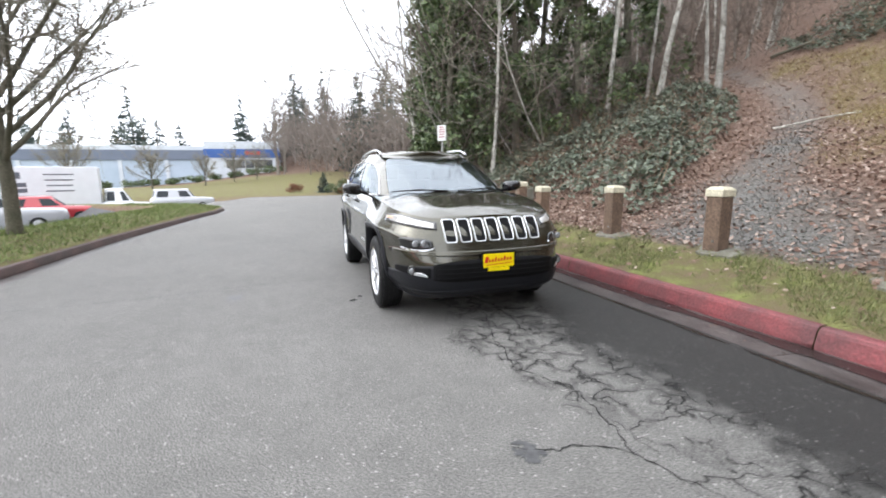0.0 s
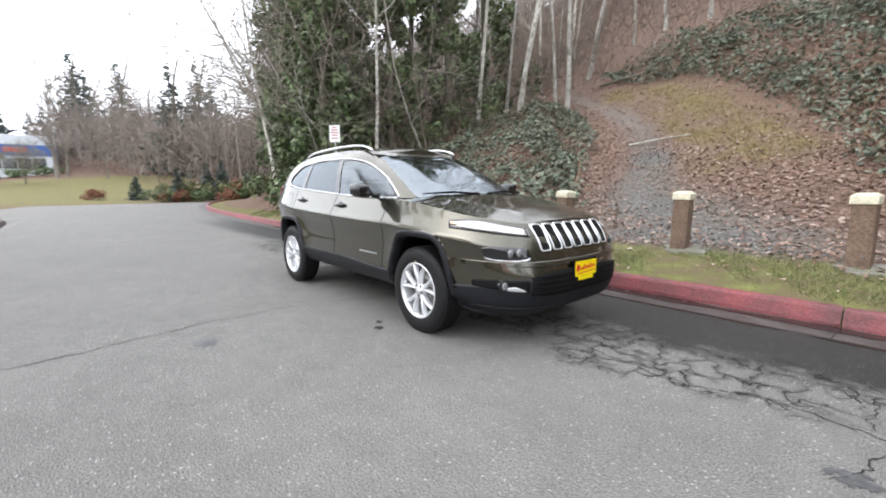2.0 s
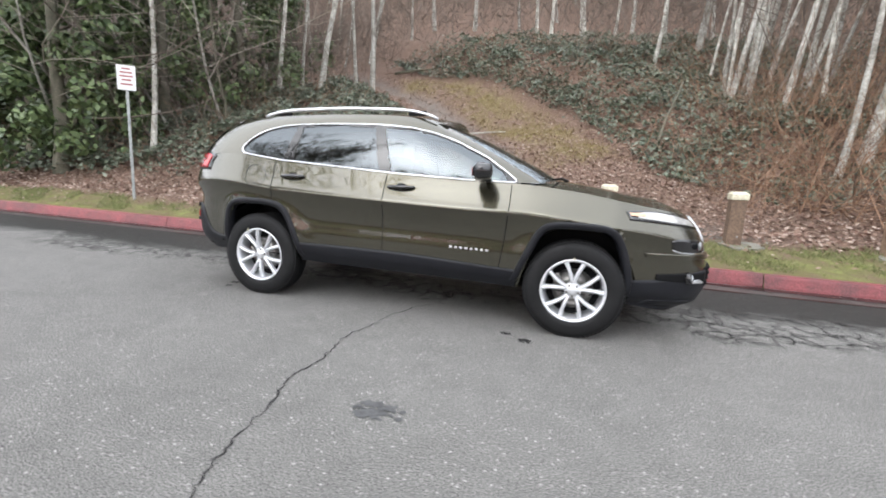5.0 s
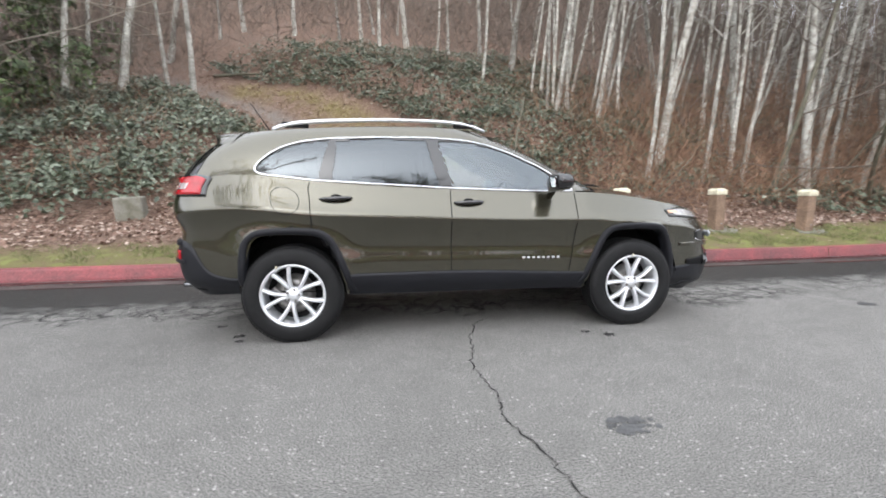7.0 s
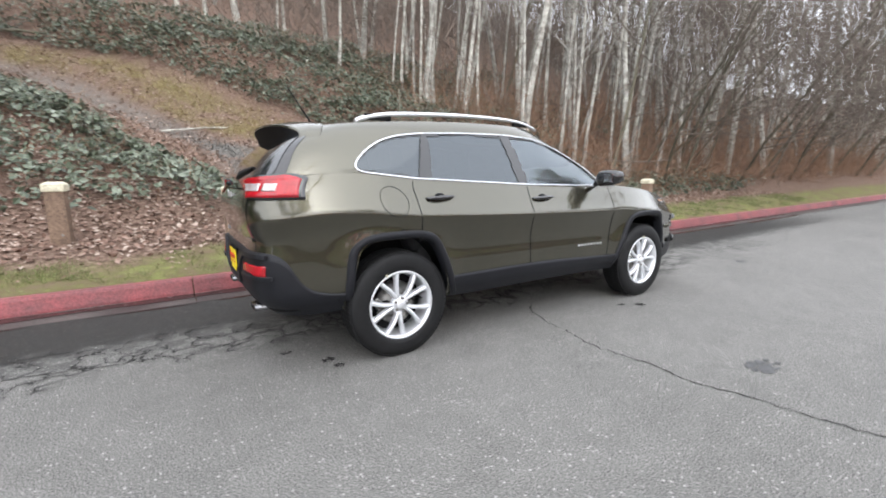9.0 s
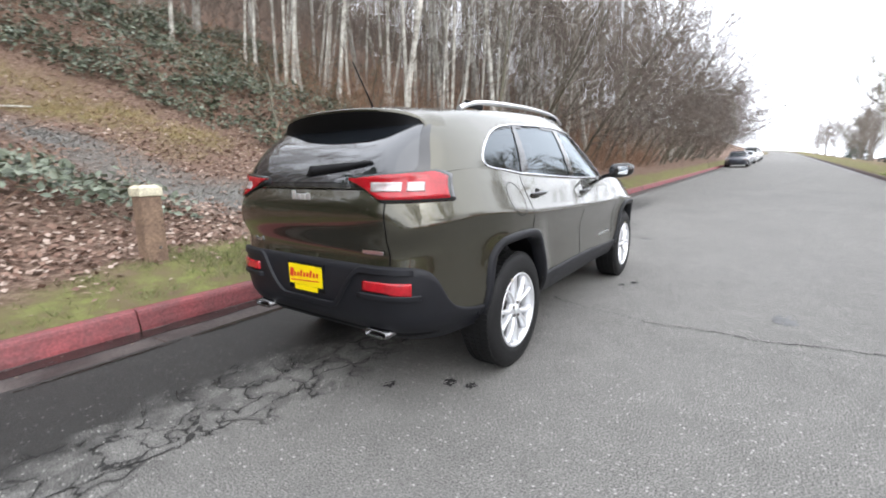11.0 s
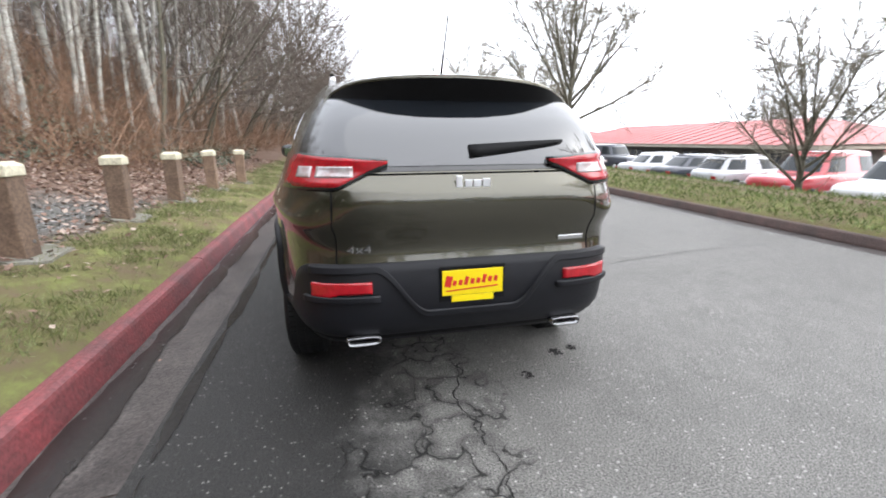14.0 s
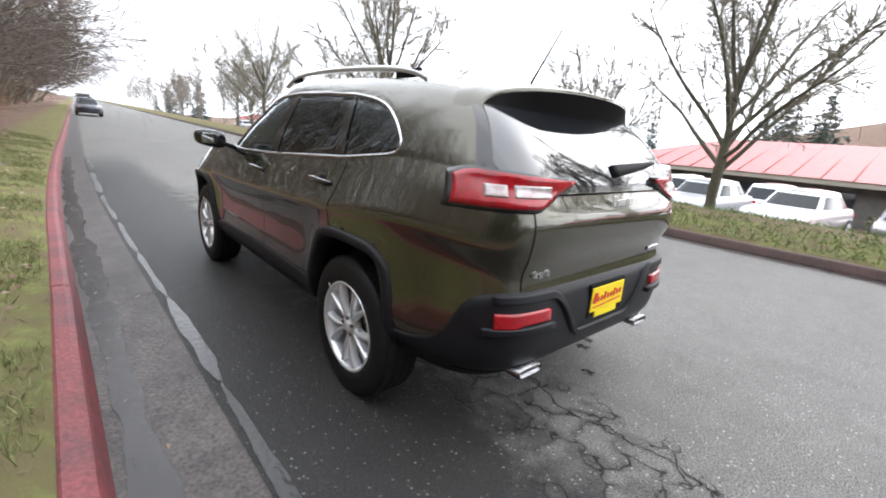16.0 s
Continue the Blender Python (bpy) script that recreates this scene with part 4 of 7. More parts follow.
def grille_slot(y0, w):
    """One of seven upright slots: a dark hollow in a bright rounded frame."""
    z0, z1 = 0.742, 0.938
    pts = []
    for k in range(40):
        a = 2 * math.pi * k / 40
        c, s = math.cos(a), math.sin(a)
        n = 7.0
        pts.append((abs(c) ** (2 / n) * math.copysign(1, c), abs(s) ** (2 / n) * math.copysign(1, s)))

    def at(py, pz, off):
        yy, zz = y0 + py, (z0 + z1) / 2 + pz
        p = body_pt(th_front(yy, zz), zz, off)
        return (p[0], yy, zz)
    bm = bmesh.new()
    rings = []
    hw, hh = w / 2, (z1 - z0) / 2
    for shrink, off in ((0.0, 0.0), (0.001, 0.011), (0.004, 0.014), (0.010, 0.011), (0.013, -0.002)):
        rings.append([bm.verts.new(at(px_ * (hw - shrink) * (0.95 + 0.05 * pz_), pz_ * (hh - shrink), off)) for px_, pz_ in pts])
    for p, q in zip(rings, rings[1:]):
        for i in range(40):
            bm.faces.new((p[i], p[(i + 1) % 40], q[(i + 1) % 40], q[i])).smooth = True
    bmesh.ops.recalc_face_normals(bm, faces=bm.faces)
    fr = part("grille_frame", bm, M["satin"], car, "bright upright grille slot frame")
    bm = bmesh.new()
    bm.faces.new([bm.verts.new(at(px_ * (hw - 0.009) * (0.95 + 0.05 * pz_), pz_ * (hh - 0.007), 0.010)) for px_, pz_ in pts])
    part("grille_mesh", bm, M["matblack"], fr)


for k in range(7):
    grille_slot((k - 3) * 0.132, 0.116)

# tail lamps, reflectors and plate recess
T = span(th_rear(0.385, 1.15), th_side(-1.92, 1.15), 34)[:]
u = np.linspace(0, 1, 34)
tail_lo = 1.102 + 0.092 * np.clip(1 - u / 0.26, 0, 1) ** 1.3
tail_hi = 1.212 - 0.008 * np.clip(1 - u / 0.2, 0, 1) + 0.026 * u - 0.03 * np.clip((u - 0.8) / 0.2, 0, 1) ** 2
lens("tail_lamp", T, tail_lo, tail_hi, M["red_lens"], 0.016, label="red tail lamp with a clear reversing strip")
for k in (slice(5, 17), slice(18, 26)):
    n_ = len(T[k])
    lens("reversing_lens", T[k], np.full(n_, 1.140), np.full(n_, 1.184), M["clear_lens"], 0.019, label="clear reversing lens", skirt=0.0)
lens("lamp_surround", np.linspace(T[0], th_side(-1.885, 1.15), 34), tail_lo - 0.013, tail_hi + 0.009, M["black"], 0.010)
T7 = span(th_rear(0.475, 0.66), th_rear(0.735, 0.66), 20)
u7 = np.linspace(0, 1, 20)
lens("rear_reflector", T7, 0.640 - 0.014 * sstep(0.35, 0.6, u7), np.full(20, 0.690), M["red_lens"], 0.022, label="red bumper reflector")
lens("reflector_shelf", span(th_rear(0.44, 0.66), th_rear(0.765, 0.66), 20), np.full(20, 0.602), np.full(20, 0.628), M["clad"], 0.030)
T8 = th_rear(np.linspace(0, 0.74, 40), 0.72)
y8 = body_pt(T8, 0.7)[:, 1]
lip = 0.505 + 0.225 * sstep(0.20, 0.44, y8)
lens("bumper_lip", T8, lip, lip + 0.032, M["clad"], 0.028, label="raised grey bumper edge round the plate recess")
lens("bumper_step", th_rear(np.linspace(0, 0.80, 30), 0.42), np.full(30, 0.375), np.full(30, 0.405), M["matblack"], 0.012)


def number_plate(x, z, face):
    """Yellow dealer plate with red bars for the lettering, on a dark holder."""
    root = new("licence_plate")
    root.parent = car
    root["label"] = "yellow dealer plate with red lettering bars"
    bm = bmesh.new()
    box(bm, 0.012, 0.312, 0.162, pose(x, 0, z), 0.004)
    part("plate_holder", bm, M["matblack"], root)
    bm = bmesh.new()
    box(bm, 0.006, 0.288, 0.118, pose(x + face * 0.008, 0, z + 0.006), 0.002)
    box(bm, 0.006, 0.20, 0.03, pose(x + face * 0.008, 0, z - 0.070), 0.002)
    part("plate_face", bm, M["plate_y"], root)
    bm = bmesh.new()
    for i in range(9):
        yy = face * (-0.115 + i * 0.028)
        h = 0.052 if i == 0 else 0.026 + 0.014 * ((i * 7) % 3 == 0)
        box(bm, 0.003, 0.017 if i else 0.03, h, pose(x + face * 0.0125, yy, z + 0.004 + (h - 0.026) * 0.4 + 0.0015 * i, 0, 0, 0) @ pose(0, 0, 0, -14 * face, 0, 0), 0.001)
    box(bm, 0.003, 0.245, 0.006, pose(x + face * 0.0125, 0.004, z - 0.024) @ pose(0, 0, 0, 3 * face, 0, 0))
    part("plate_print", bm, M["red_ink"], root)


number_plate(2.352, 0.578, 1)
number_plate(-2.240, 0.655, -1)


# ---- spoiler, rails, aerial, wipers ----
lip_x = curve([0, 0.2, 0.4, 0.5, 0.57, 0.62, 0.66, 0.70, 0.74, 0.80], [-2.010, -2.002, -1.965, -1.925, -1.890, -1.885, -1.900, -1.925, -1.950, -1.985])
lip_y = curve([0, 0.2, 0.4, 0.5, 0.57, 0.62, 0.66, 0.70, 0.74, 0.80], [0, 0.20, 0.40, 0.50, 0.565, 0.603, 0.622, 0.636, 0.645, 0.655])
lip_z = curve([0, 0.2, 0.4, 0.5, 0.57, 0.62, 0.66, 0.70, 0.74, 0.80], [1.577, 1.573, 1.558, 1.540, 1.510, 1.476, 1.440, 1.400, 1.360, 1.300])


def spoiler():
    """A roof spoiler that runs over the tailgate glass and down both of its sides."""
    top_, under = [], []
    for q in np.linspace(-0.80, 0.80, 81):
        a, sg_ = abs(q), (1 if q >= 0 else -1)
        x, y, z = float(lip_x(a)), float(lip_y(a)), float(lip_z(a))
        w = float(sstep(0.50, 0.66, a))
        # start on the roof in the middle, on the rear pillar at the sides
        v = min(max((z - 1.165) / 0.37, 0.1), 1.0)
        side = green_pt(2.02, v, 0.002)
        fx = -1.70 * (1 - w) + (x + 0.115) * w
        fy = y * (1 - w) + (float(side[1]) + 0.004) * w
        edge_z = float(roof_edge(-1.70)) + 0.052 * (1 - min(1.0, y / 0.59) ** 2.3) + 0.003
        fz = edge_z * (1 - w) + (z + 0.006) * w
        mx, my, mz = (fx + x) / 2, (fy + y) / 2 + 0.006 * w, (fz + z) / 2 + 0.010 * (1 - w)
        top_.append([(fx, sg_ * fy, fz), (mx, sg_ * my, mz), (x + 0.02, sg_ * (y + 0.004 * w), z + 0.005 * (1 - w)), (x, sg_ * y, z), (x + 0.002, sg_ * (y - 0.010 * w), z - 0.014 * (1 - w))])
        # the dark underside returns to the glass
        gy = max(0.0, y - 0.035 * w)
        gv = 0.80 - 0.10 * w
        gz = min(1.462, z - 0.075 * (1 - w))
        gv = min(max((gz - 1.165) / 0.37, 0.05), 1.0)
        wg = float(gw_(gv)) * 0.955
        th = math.pi - math.asin(min(0.995, gy / wg) ** (float(gate_n(gv)) / 2))
        g_ = green_pt(th, gv, 0.003)
        under.append([(x + 0.002, sg_ * (y - 0.010 * w), z - 0.014 * (1 - w)), (0.6 * x + 0.4 * float(g_[0]), sg_ * (0.6 * (y - 0.010 * w) + 0.4 * gy), 0.55 * z + 0.45 * gz), (float(g_[0]), sg_ * gy, gz)])
    grid_mesh("spoiler", np.array(top_), M["paint"], car, "painted roof spoiler with side wings")
    grid_mesh("spoiler_edge", np.array(under), M["matblack"], car, "black spoiler underside")


spoiler()
# high brake lamp on the spoiler's edge
P = np.array([[(float(lip_x(abs(y))) - 0.002 + 0.05 * t, y, float(lip_z(abs(y))) - 0.004 + 0.012 * t) for t in (0, 0.4, 1)] for y in np.linspace(-0.20, 0.20, 11)])
grid_mesh("brake_lamp", P, M["red_lens"], car, "red high brake lamp")


def roof_rail(sgn):
    xs_ = np.linspace(-1.50, 0.16, 34)
    root = None
    bm = bmesh.new()
    rings = []
    for x in xs_:
        q = (x + 1.50) / 1.66
        lift = 0.047 * (1 - abs(2 * q - 1) ** 7) + 0.002
        y = 0.578 - 0.02 * abs(q - 0.5)
        z = float(roof_edge(x)) + 0.012 + lift * 0.88
        w, h = 0.017, 0.012 + 0.006 * (1 - q)
        rings.append([bm.verts.new((x, sgn * (y + w * math.cos(a)), z + h * math.sin(a))) for a in [2 * math.pi * k / 10 for k in range(10)]])
    for p, q in zip(rings, rings[1:]):
        for i in range(10):
            bm.faces.new((p[i], p[(i + 1) % 10], q[(i + 1) % 10], q[i])).smooth = True
    bm.faces.new(rings[0][::-1]), bm.faces.new(rings[-1])
    bmesh.ops.recalc_face_normals(bm, faces=bm.faces)
    rail = part("roof_rail", bm, M["satin"], car, "satin silver roof rail")
    for x, L in ((-1.33, 0.20), (-0.02, 0.16)):
        bm = bmesh.new()
        box(bm, L, 0.022, 0.044, pose(x, sgn * 0.570, float(roof_edge(x)) + 0.036, 0, 0, 0), 0.008)
        part("rail_foot", bm, M["matblack"], rail)


roof_rail(1)
roof_rail(-1)
bm = bmesh.new()
tube(bm, [(-1.62, -0.0, 1.60), (-1.63, 0, 1.63), (-1.70, 0.0, 1.74), (-1.79, 0.0, 1.88)], [0.012, 0.007, 0.0045, 0.004], 6)
part("aerial", bm, M["matblack"], car, "black rod aerial")
bm = bmesh.new()
def on_gate(y, z, off):
    v = (z - 1.15) / 0.37
    return green_pt(math.pi - math.asin(min(0.99, abs(y) / (float(gw_(v)) * 0.955)) ** (float(gate_n(v)) / 2)), v, off)


wl_ = []
for q in np.linspace(0, 1, 11):
    y = 0.0 - 0.46 * q
    z = 1.222 + 0.030 * q
    hgt = 0.020 * (1 - q) ** 0.7 + 0.005
    a, b = on_gate(y, z - hgt, 0.018), on_gate(y, z + hgt * 0.7, 0.020)
    c, d = on_gate(y, z - hgt, 0.002), on_gate(y, z + hgt * 0.7, 0.002)
    wl_.append([bm.verts.new((p[0], y, p[2])) for p in (c, a, b, d)])
for p, q in zip(wl_, wl_[1:]):
    for i in range(3):
        bm.faces.new((p[i], p[i + 1], q[i + 1], q[i])).smooth = True
bm.faces.new(wl_[0]), bm.faces.new(wl_[-1][::-1])
bmesh.ops.recalc_face_normals(bm, faces=bm.faces)
part("rear_wiper", bm, M["matblack"], car, "black rear wiper arm")
for y0, y1 in ((0.62, 0.06), (-0.06, -0.66)):
    bm = bmesh.new()
    tube(bm, [(1.245 - 0.16 * abs(y0), y0, 1.15), (1.235 - 0.06 * abs(y0 + y1), (y0 + y1) / 2, 1.168), (1.235 - 0.16 * abs(y1), y1, 1.155)], [0.012, 0.010, 0.006], 6)
    part("wiper", bm, M["matblack"], car, "black windscreen wiper")
# cowl
P = np.array([[(1.30 - 0.30 * (abs(y) / 0.8) ** 2.6 - 0.16 * t, y, 1.118 + 0.012 * (1 - (abs(y) / 0.8) ** 2)) for t in (0, 1)] for y in np.linspace(-0.78, 0.78, 25)])
grid_mesh("cowl", P, M["matblack"], car)


# ---- mirrors, handles, badges ----
def door_mirror(sgn):
    root = new("door_mirror")
    root.parent = car
    bm = bmesh.new()
    v = bmesh.ops.create_uvsphere(bm, u_segments=20, v_segments=12, radius=1)["verts"]
    for q in v:
        x, y, z = q.co
        n = 3.2
        k = (abs(x) ** n + abs(y) ** n + abs(z) ** n) ** (-1 / n)
        x, y, z = x * k, y * k, z * k
        sx = 0.100 if x > 0 else 0.040
        q.co = (0.62 + sx * x + 0.02 * y, sgn * (1.005 + 0.105 * y), 1.185 + 0.066 * z * (1 - 0.12 * y) + 0.010 * y)
    for f in bm.faces:
        f.smooth = True
    part("mirror_shell", bm, M["black"], root, "gloss black mirror housing")
    bm = bmesh.new()
    box(bm, 0.05, 0.13, 0.035, pose(0.665, sgn * 0.885, 1.140, sgn * 18, 0, 0), 0.012)
    part("mirror_arm", bm, M["matblack"], root)
    bm = bmesh.new()
    box(bm, 0.004, 0.130, 0.072, pose(0.5795, sgn * 1.005, 1.185), 0.001)
    part("mirror_glass", bm, M["mirror"], root, "silvered mirror glass")


door_mirror(1)
door_mirror(-1)


def handle(x, z, sgn, dark=False):
    root = new("door_handle")
    root.parent = car
    y = float(body_pt(th_side(x, z), z)[1])
    bm = bmesh.new()
    pts = [(x + 0.115 * t, sgn * (y + 0.026 * (1 - t * t) ** 0.5 + 0.004), z + 0.004 * t) for t in np.linspace(-1, 1, 13)]
    tube(bm, pts, [0.008 + 0.008 * (1 - abs(t)) ** 0.5 for t in np.linspace(-1, 1, 13)], 8)
    part("grip", bm, M["black"], root, "dark handle grip")
    bm = bmesh.new()
    v = bmesh.ops.create_uvsphere(bm, u_segments=16, v_segments=8, radius=1)["verts"]
    for q in v:
        q.co = (x + q.co.x * 0.05, sgn * (y - 0.010 + 0.014 * q.co.y * sgn), z + q.co.z * 0.030)
    for f in bm.faces:
        f.smooth = True
    part("handle_recess", bm, M["matblack"], root)


for sgn in (1, -1):
    handle(-1.02, 1.070, sgn)
    handle(-0.03, 1.035, sgn)


def seam(name, pts, sgn, w=0.0035):
    """A narrow dark shut line laid on the body."""
    P = np.array([body_pt(th_side(x, z), z, 0.0015) for x, z in pts])
    d = np.gradient(np.array(pts, float), axis=0)
    d /= np.linalg.norm(d, axis=1)[:, None] + 1e-9
    A, B = P.copy(), P.copy()
    A[:, 0] += d[:, 1] * w
    A[:, 2] -= d[:, 0] * w
    B[:, 0] -= d[:, 1] * w
    B[:, 2] += d[:, 0] * w
    Q = np.stack([A, B])
    Q[..., 1] *= sgn
    grid_mesh(name, Q, M["matblack"], car)


for sgn in (1, -1):
    seam("door_seam", [(-0.17, z) for z in np.linspace(0.36, 1.125, 20)], sgn)
    seam("door_seam", [(0.86 + 0.10 * (z - 1.1), z) for z in np.linspace(0.36, 1.10, 20)], sgn)
    seam("door_seam", [(-1.205 + 0.0 * z, z) for z in np.linspace(0.78, 1.185, 14)], sgn)
    seam("sill_seam", [(x, float(clad_top(x)) + 0.002) for x in np.linspace(-0.90, 0.88, 24)], sgn)
zz = np.linspace(0.77, 1.20, 14)
for sgn in (1, -1):
    P = np.stack([np.array([body_pt(th_rear(yy, z), z, 0.0015) for z in zz]) for yy in (0.628, 0.635)])
    P[..., 1] *= sgn
    grid_mesh("gate_seam", P, M["matblack"], car)
seam("fuel_flap", [(-1.375 + 0.098 * math.cos(a), 1.055 + 0.098 * math.sin(a)) for a in np.linspace(0, 2 * math.pi, 49)], -1, 0.002)
# bright badges: plain bars
for sgn in (1, -1):
    for i in range(8):
        bm = bmesh.new()
        xx = 0.41 + i * 0.041
        p = body_pt(th_side(xx, 0.600), 0.600, 0.003)
        box(bm, 0.022, 0.005, 0.015, pose(xx, sgn * p[1], 0.600 - 0.0004 * i), 0.002)
        part("door_badge", bm, M["satin"], car, "small bright door badge bar")
bm = bmesh.new()
for i, (w, h) in enumerate(((0.03, 0.05), (0.036, 0.032), (0.036, 0.032), (0.036, 0.036))):
    box(bm, 0.006, w, h, pose(float(body_pt(th_rear(0.05, 1.1), 1.1, 0.004)[0]), 0.062 - i * 0.041, 1.105 + (h - 0.032) / 2), 0.003)
part("tailgate_badge", bm, M["satin"], car, "bright tailgate badge")
bm = bmesh.new()
box(bm, 0.006, 0.135, 0.022, pose(float(body_pt(th_rear(0.50, 0.835), 0.835, 0.003)[0]), -0.50, 0.835, 0, 0, 4), 0.003)
part("trim_badge", bm, M["chrome"], car)
fc = bpy.data.curves.new("badge_text", "FONT")
fc.body, fc.size, fc.extrude, fc.align_x = "4x4", 0.06, 0.003, "CENTER"
to = bpy.data.objects.new("badge_text", fc)
me = bpy.data.meshes.new_from_object(to)
bpy.data.objects.remove(to)
badge = new("drive_badge", me)
me.materials.append(M["chrome"])
badge.parent = car
badge.matrix_local = Matrix.Translation((float(body_pt(th_rear(0.50, 0.835), 0.835, 0.003)[0]), 0.50, 0.815)) @ Euler((radians(90), 0, radians(-94))).to_matrix().to_4x4() @ Matrix.Diagonal((1.2, 0.7, 1, 1))
for sgn in (1, -1):
    bm = bmesh.new()
    rings = []
    for g, dx in ((0.0, 0.03), (0.0, -0.02), (0.008, -0.022), (0.010, 0.03)):
        rings.append([bm.verts.new((-2.185 + dx * 1.6, sgn * 0.500 + (0.078 - g) * math.copysign(abs(math.cos(a)) ** 0.5, math.cos(a)), 0.402 + (0.023 - g) * math.copysign(abs(math.sin(a)) ** 0.6, math.sin(a)))) for a in [2 * math.pi * i / 24 for i in range(24)]])
    for p, q in zip(rings, rings[1:]):
        for i in range(24):
            bm.faces.new((p[i], p[(i + 1) % 24], q[(i + 1) % 24], q[i])).smooth = True
    bmesh.ops.recalc_face_normals(bm, faces=bm.faces)
    part("exhaust_tip", bm, M["pipe"], car, "flat chrome exhaust tip")


# ---- wheels ----
def lathe(prof, n=48):
    """Rings of a profile (radius, width) round the y axis."""
    A = np.linspace(0, 2 * math.pi, n + 1)
    return np.array([[(r * math.cos(a), y, r * math.sin(a)) for a in A] for r, y in prof])


def wheel():
    root = new("wheel")
    root.parent = car
    tyre = grid_mesh("tyre", lathe([(0.222, -0.10), (0.235, -0.112), (0.27, -0.118), (0.32, -0.114), (0.345, -0.104), (0.357, -0.088), (0.3615, -0.06), (0.3625, 0.0), (0.3615, 0.06),
                                   (0.357, 0.088), (0.345, 0.104), (0.32, 0.114), (0.27, 0.118), (0.238, 0.112), (0.230, 0.10)]), M["rubber"], root, "black road tyre")
    # tread blocks
    V, F = [], []
    for k in range(72):
        for yy, w in ((-0.078, 0.030), (-0.032, 0.026), (0.012, 0.026), (0.055, 0.034)):
            a0, a1 = 2 * math.pi * (k + 0.06 + yy) / 72, 2 * math.pi * (k + 0.88 + yy) / 72
            b = len(V)
            for r in (0.355, 0.366):
                for a, q in ((a0, yy), (a1, yy), (a1, yy + w), (a0, yy + w)):
                    V.append((r * math.cos(a), q, r * math.sin(a)))
            F += [(b + 4, b + 5, b + 6, b + 7), (b, b + 1, b + 5, b + 4), (b + 1, b + 2, b + 6, b + 5), (b + 2, b + 3, b + 7, b + 6), (b + 3, b, b + 4, b + 7)]
    raw_mesh("tread", V, F, M["rubber"], tyre, smooth=False)
    grid_mesh("rim", lathe([(0.233, 0.100), (0.237, 0.110), (0.232, 0.115), (0.221, 0.110), (0.213, 0.088), (0.204, 0.04), (0.198, -0.05), (0.210, -0.10)]), M["alloy"], root, "bright alloy rim")
    grid_mesh("brake_disc", lathe([(0.15, 0.012), (0.15, 0.0), (0.06, 0.0), (0.06, 0.03), (0.0, 0.03)]), M["steel"], root)
    bm = bmesh.new()
    box(bm, 0.06, 0.05, 0.11, pose(0.115, 0.01, 0.05, 0, 20, 0), 0.012)
    part("brake_caliper", bm, M["steel"], root)
    grid_mesh("wheel_back", lathe([(0.20, -0.02), (0.15, -0.03), (0.0, -0.03)]), M["matblack"], root)
    # five pairs of spokes
    for k in range(5):
        bm = bmesh.new()
        base = 2 * math.pi * k / 5 + math.pi / 2
        for s in (-1, 1):
            rings = []
            for q in np.linspace(0, 1, 7):
                r = 0.034 + 0.189 * q
                a = base + s * (0.11 + 0.205 * q)
                w = 0.0132 + 0.002 * q + 0.006 * max(0, q - 0.75) * 3
                d = 0.086 + 0.010 * math.sin(q * math.pi) + 0.012 * q
                t, n_ = Vector((math.cos(a), 0, math.sin(a))), Vector((-math.sin(a), 0, math.cos(a)))
                c = t * r
                rings.append([bm.verts.new(c + n_ * (w * e) + Vector((0, d + h, 0))) for e, h in ((-1.0, -0.035), (-0.85, -0.004), (-0.45, 0.004), (0.45, 0.004), (0.85, -0.004), (1.0, -0.035))])
            for p, q in zip(rings, rings[1:]):
                for i in range(5):
                    bm.faces.new((p[i], p[i + 1], q[i + 1], q[i])).smooth = True
        bmesh.ops.recalc_face_normals(bm, faces=bm.faces)
        part("spoke", bm, M["alloy"], root)
    grid_mesh("hub_cap", lathe([(0.062, 0.05), (0.060, 0.088), (0.050, 0.094), (0.034, 0.094), (0.032, 0.101), (0.022, 0.106), (0.0, 0.107)], 32), M["alloy"], root)
    for k in range(5):
        bm = bmesh.new()
        a = 2 * math.pi * (k + 0.5) / 5 + math.pi / 2
        bmesh.ops.create_cone(bm, cap_ends=True, segments=8, radius1=0.010, radius2=0.009, depth=0.02, matrix=pose(0.045 * math.cos(a), 0.094, 0.045 * math.sin(a), 90, 0, 0))
        part("wheel_nut", bm, M["steel"], root)
    bm = bmesh.new()
    box(bm, 0.012, 0.004, 0.02, pose(0.01, 0.117, 0.24))
    part("tyre_tag", bm, M["cap_cream"], root)
    return root


w0 = wheel()
w0.matrix_local = pose(1.35, -0.79, HUB_Z) @ pose(0, 0, 0, 0, 0, 180)
for x, y, turn, spin in ((-1.35, -0.79, 180, 24), (1.35, 0.79, 0, 11), (-1.35, 0.79, 0, 40)):
    copy_thing(w0, pose(x, y, HUB_Z) @ pose(0, 0, 0, 0, 0, turn) @ pose(0, 0, 0, 0, spin, 0))
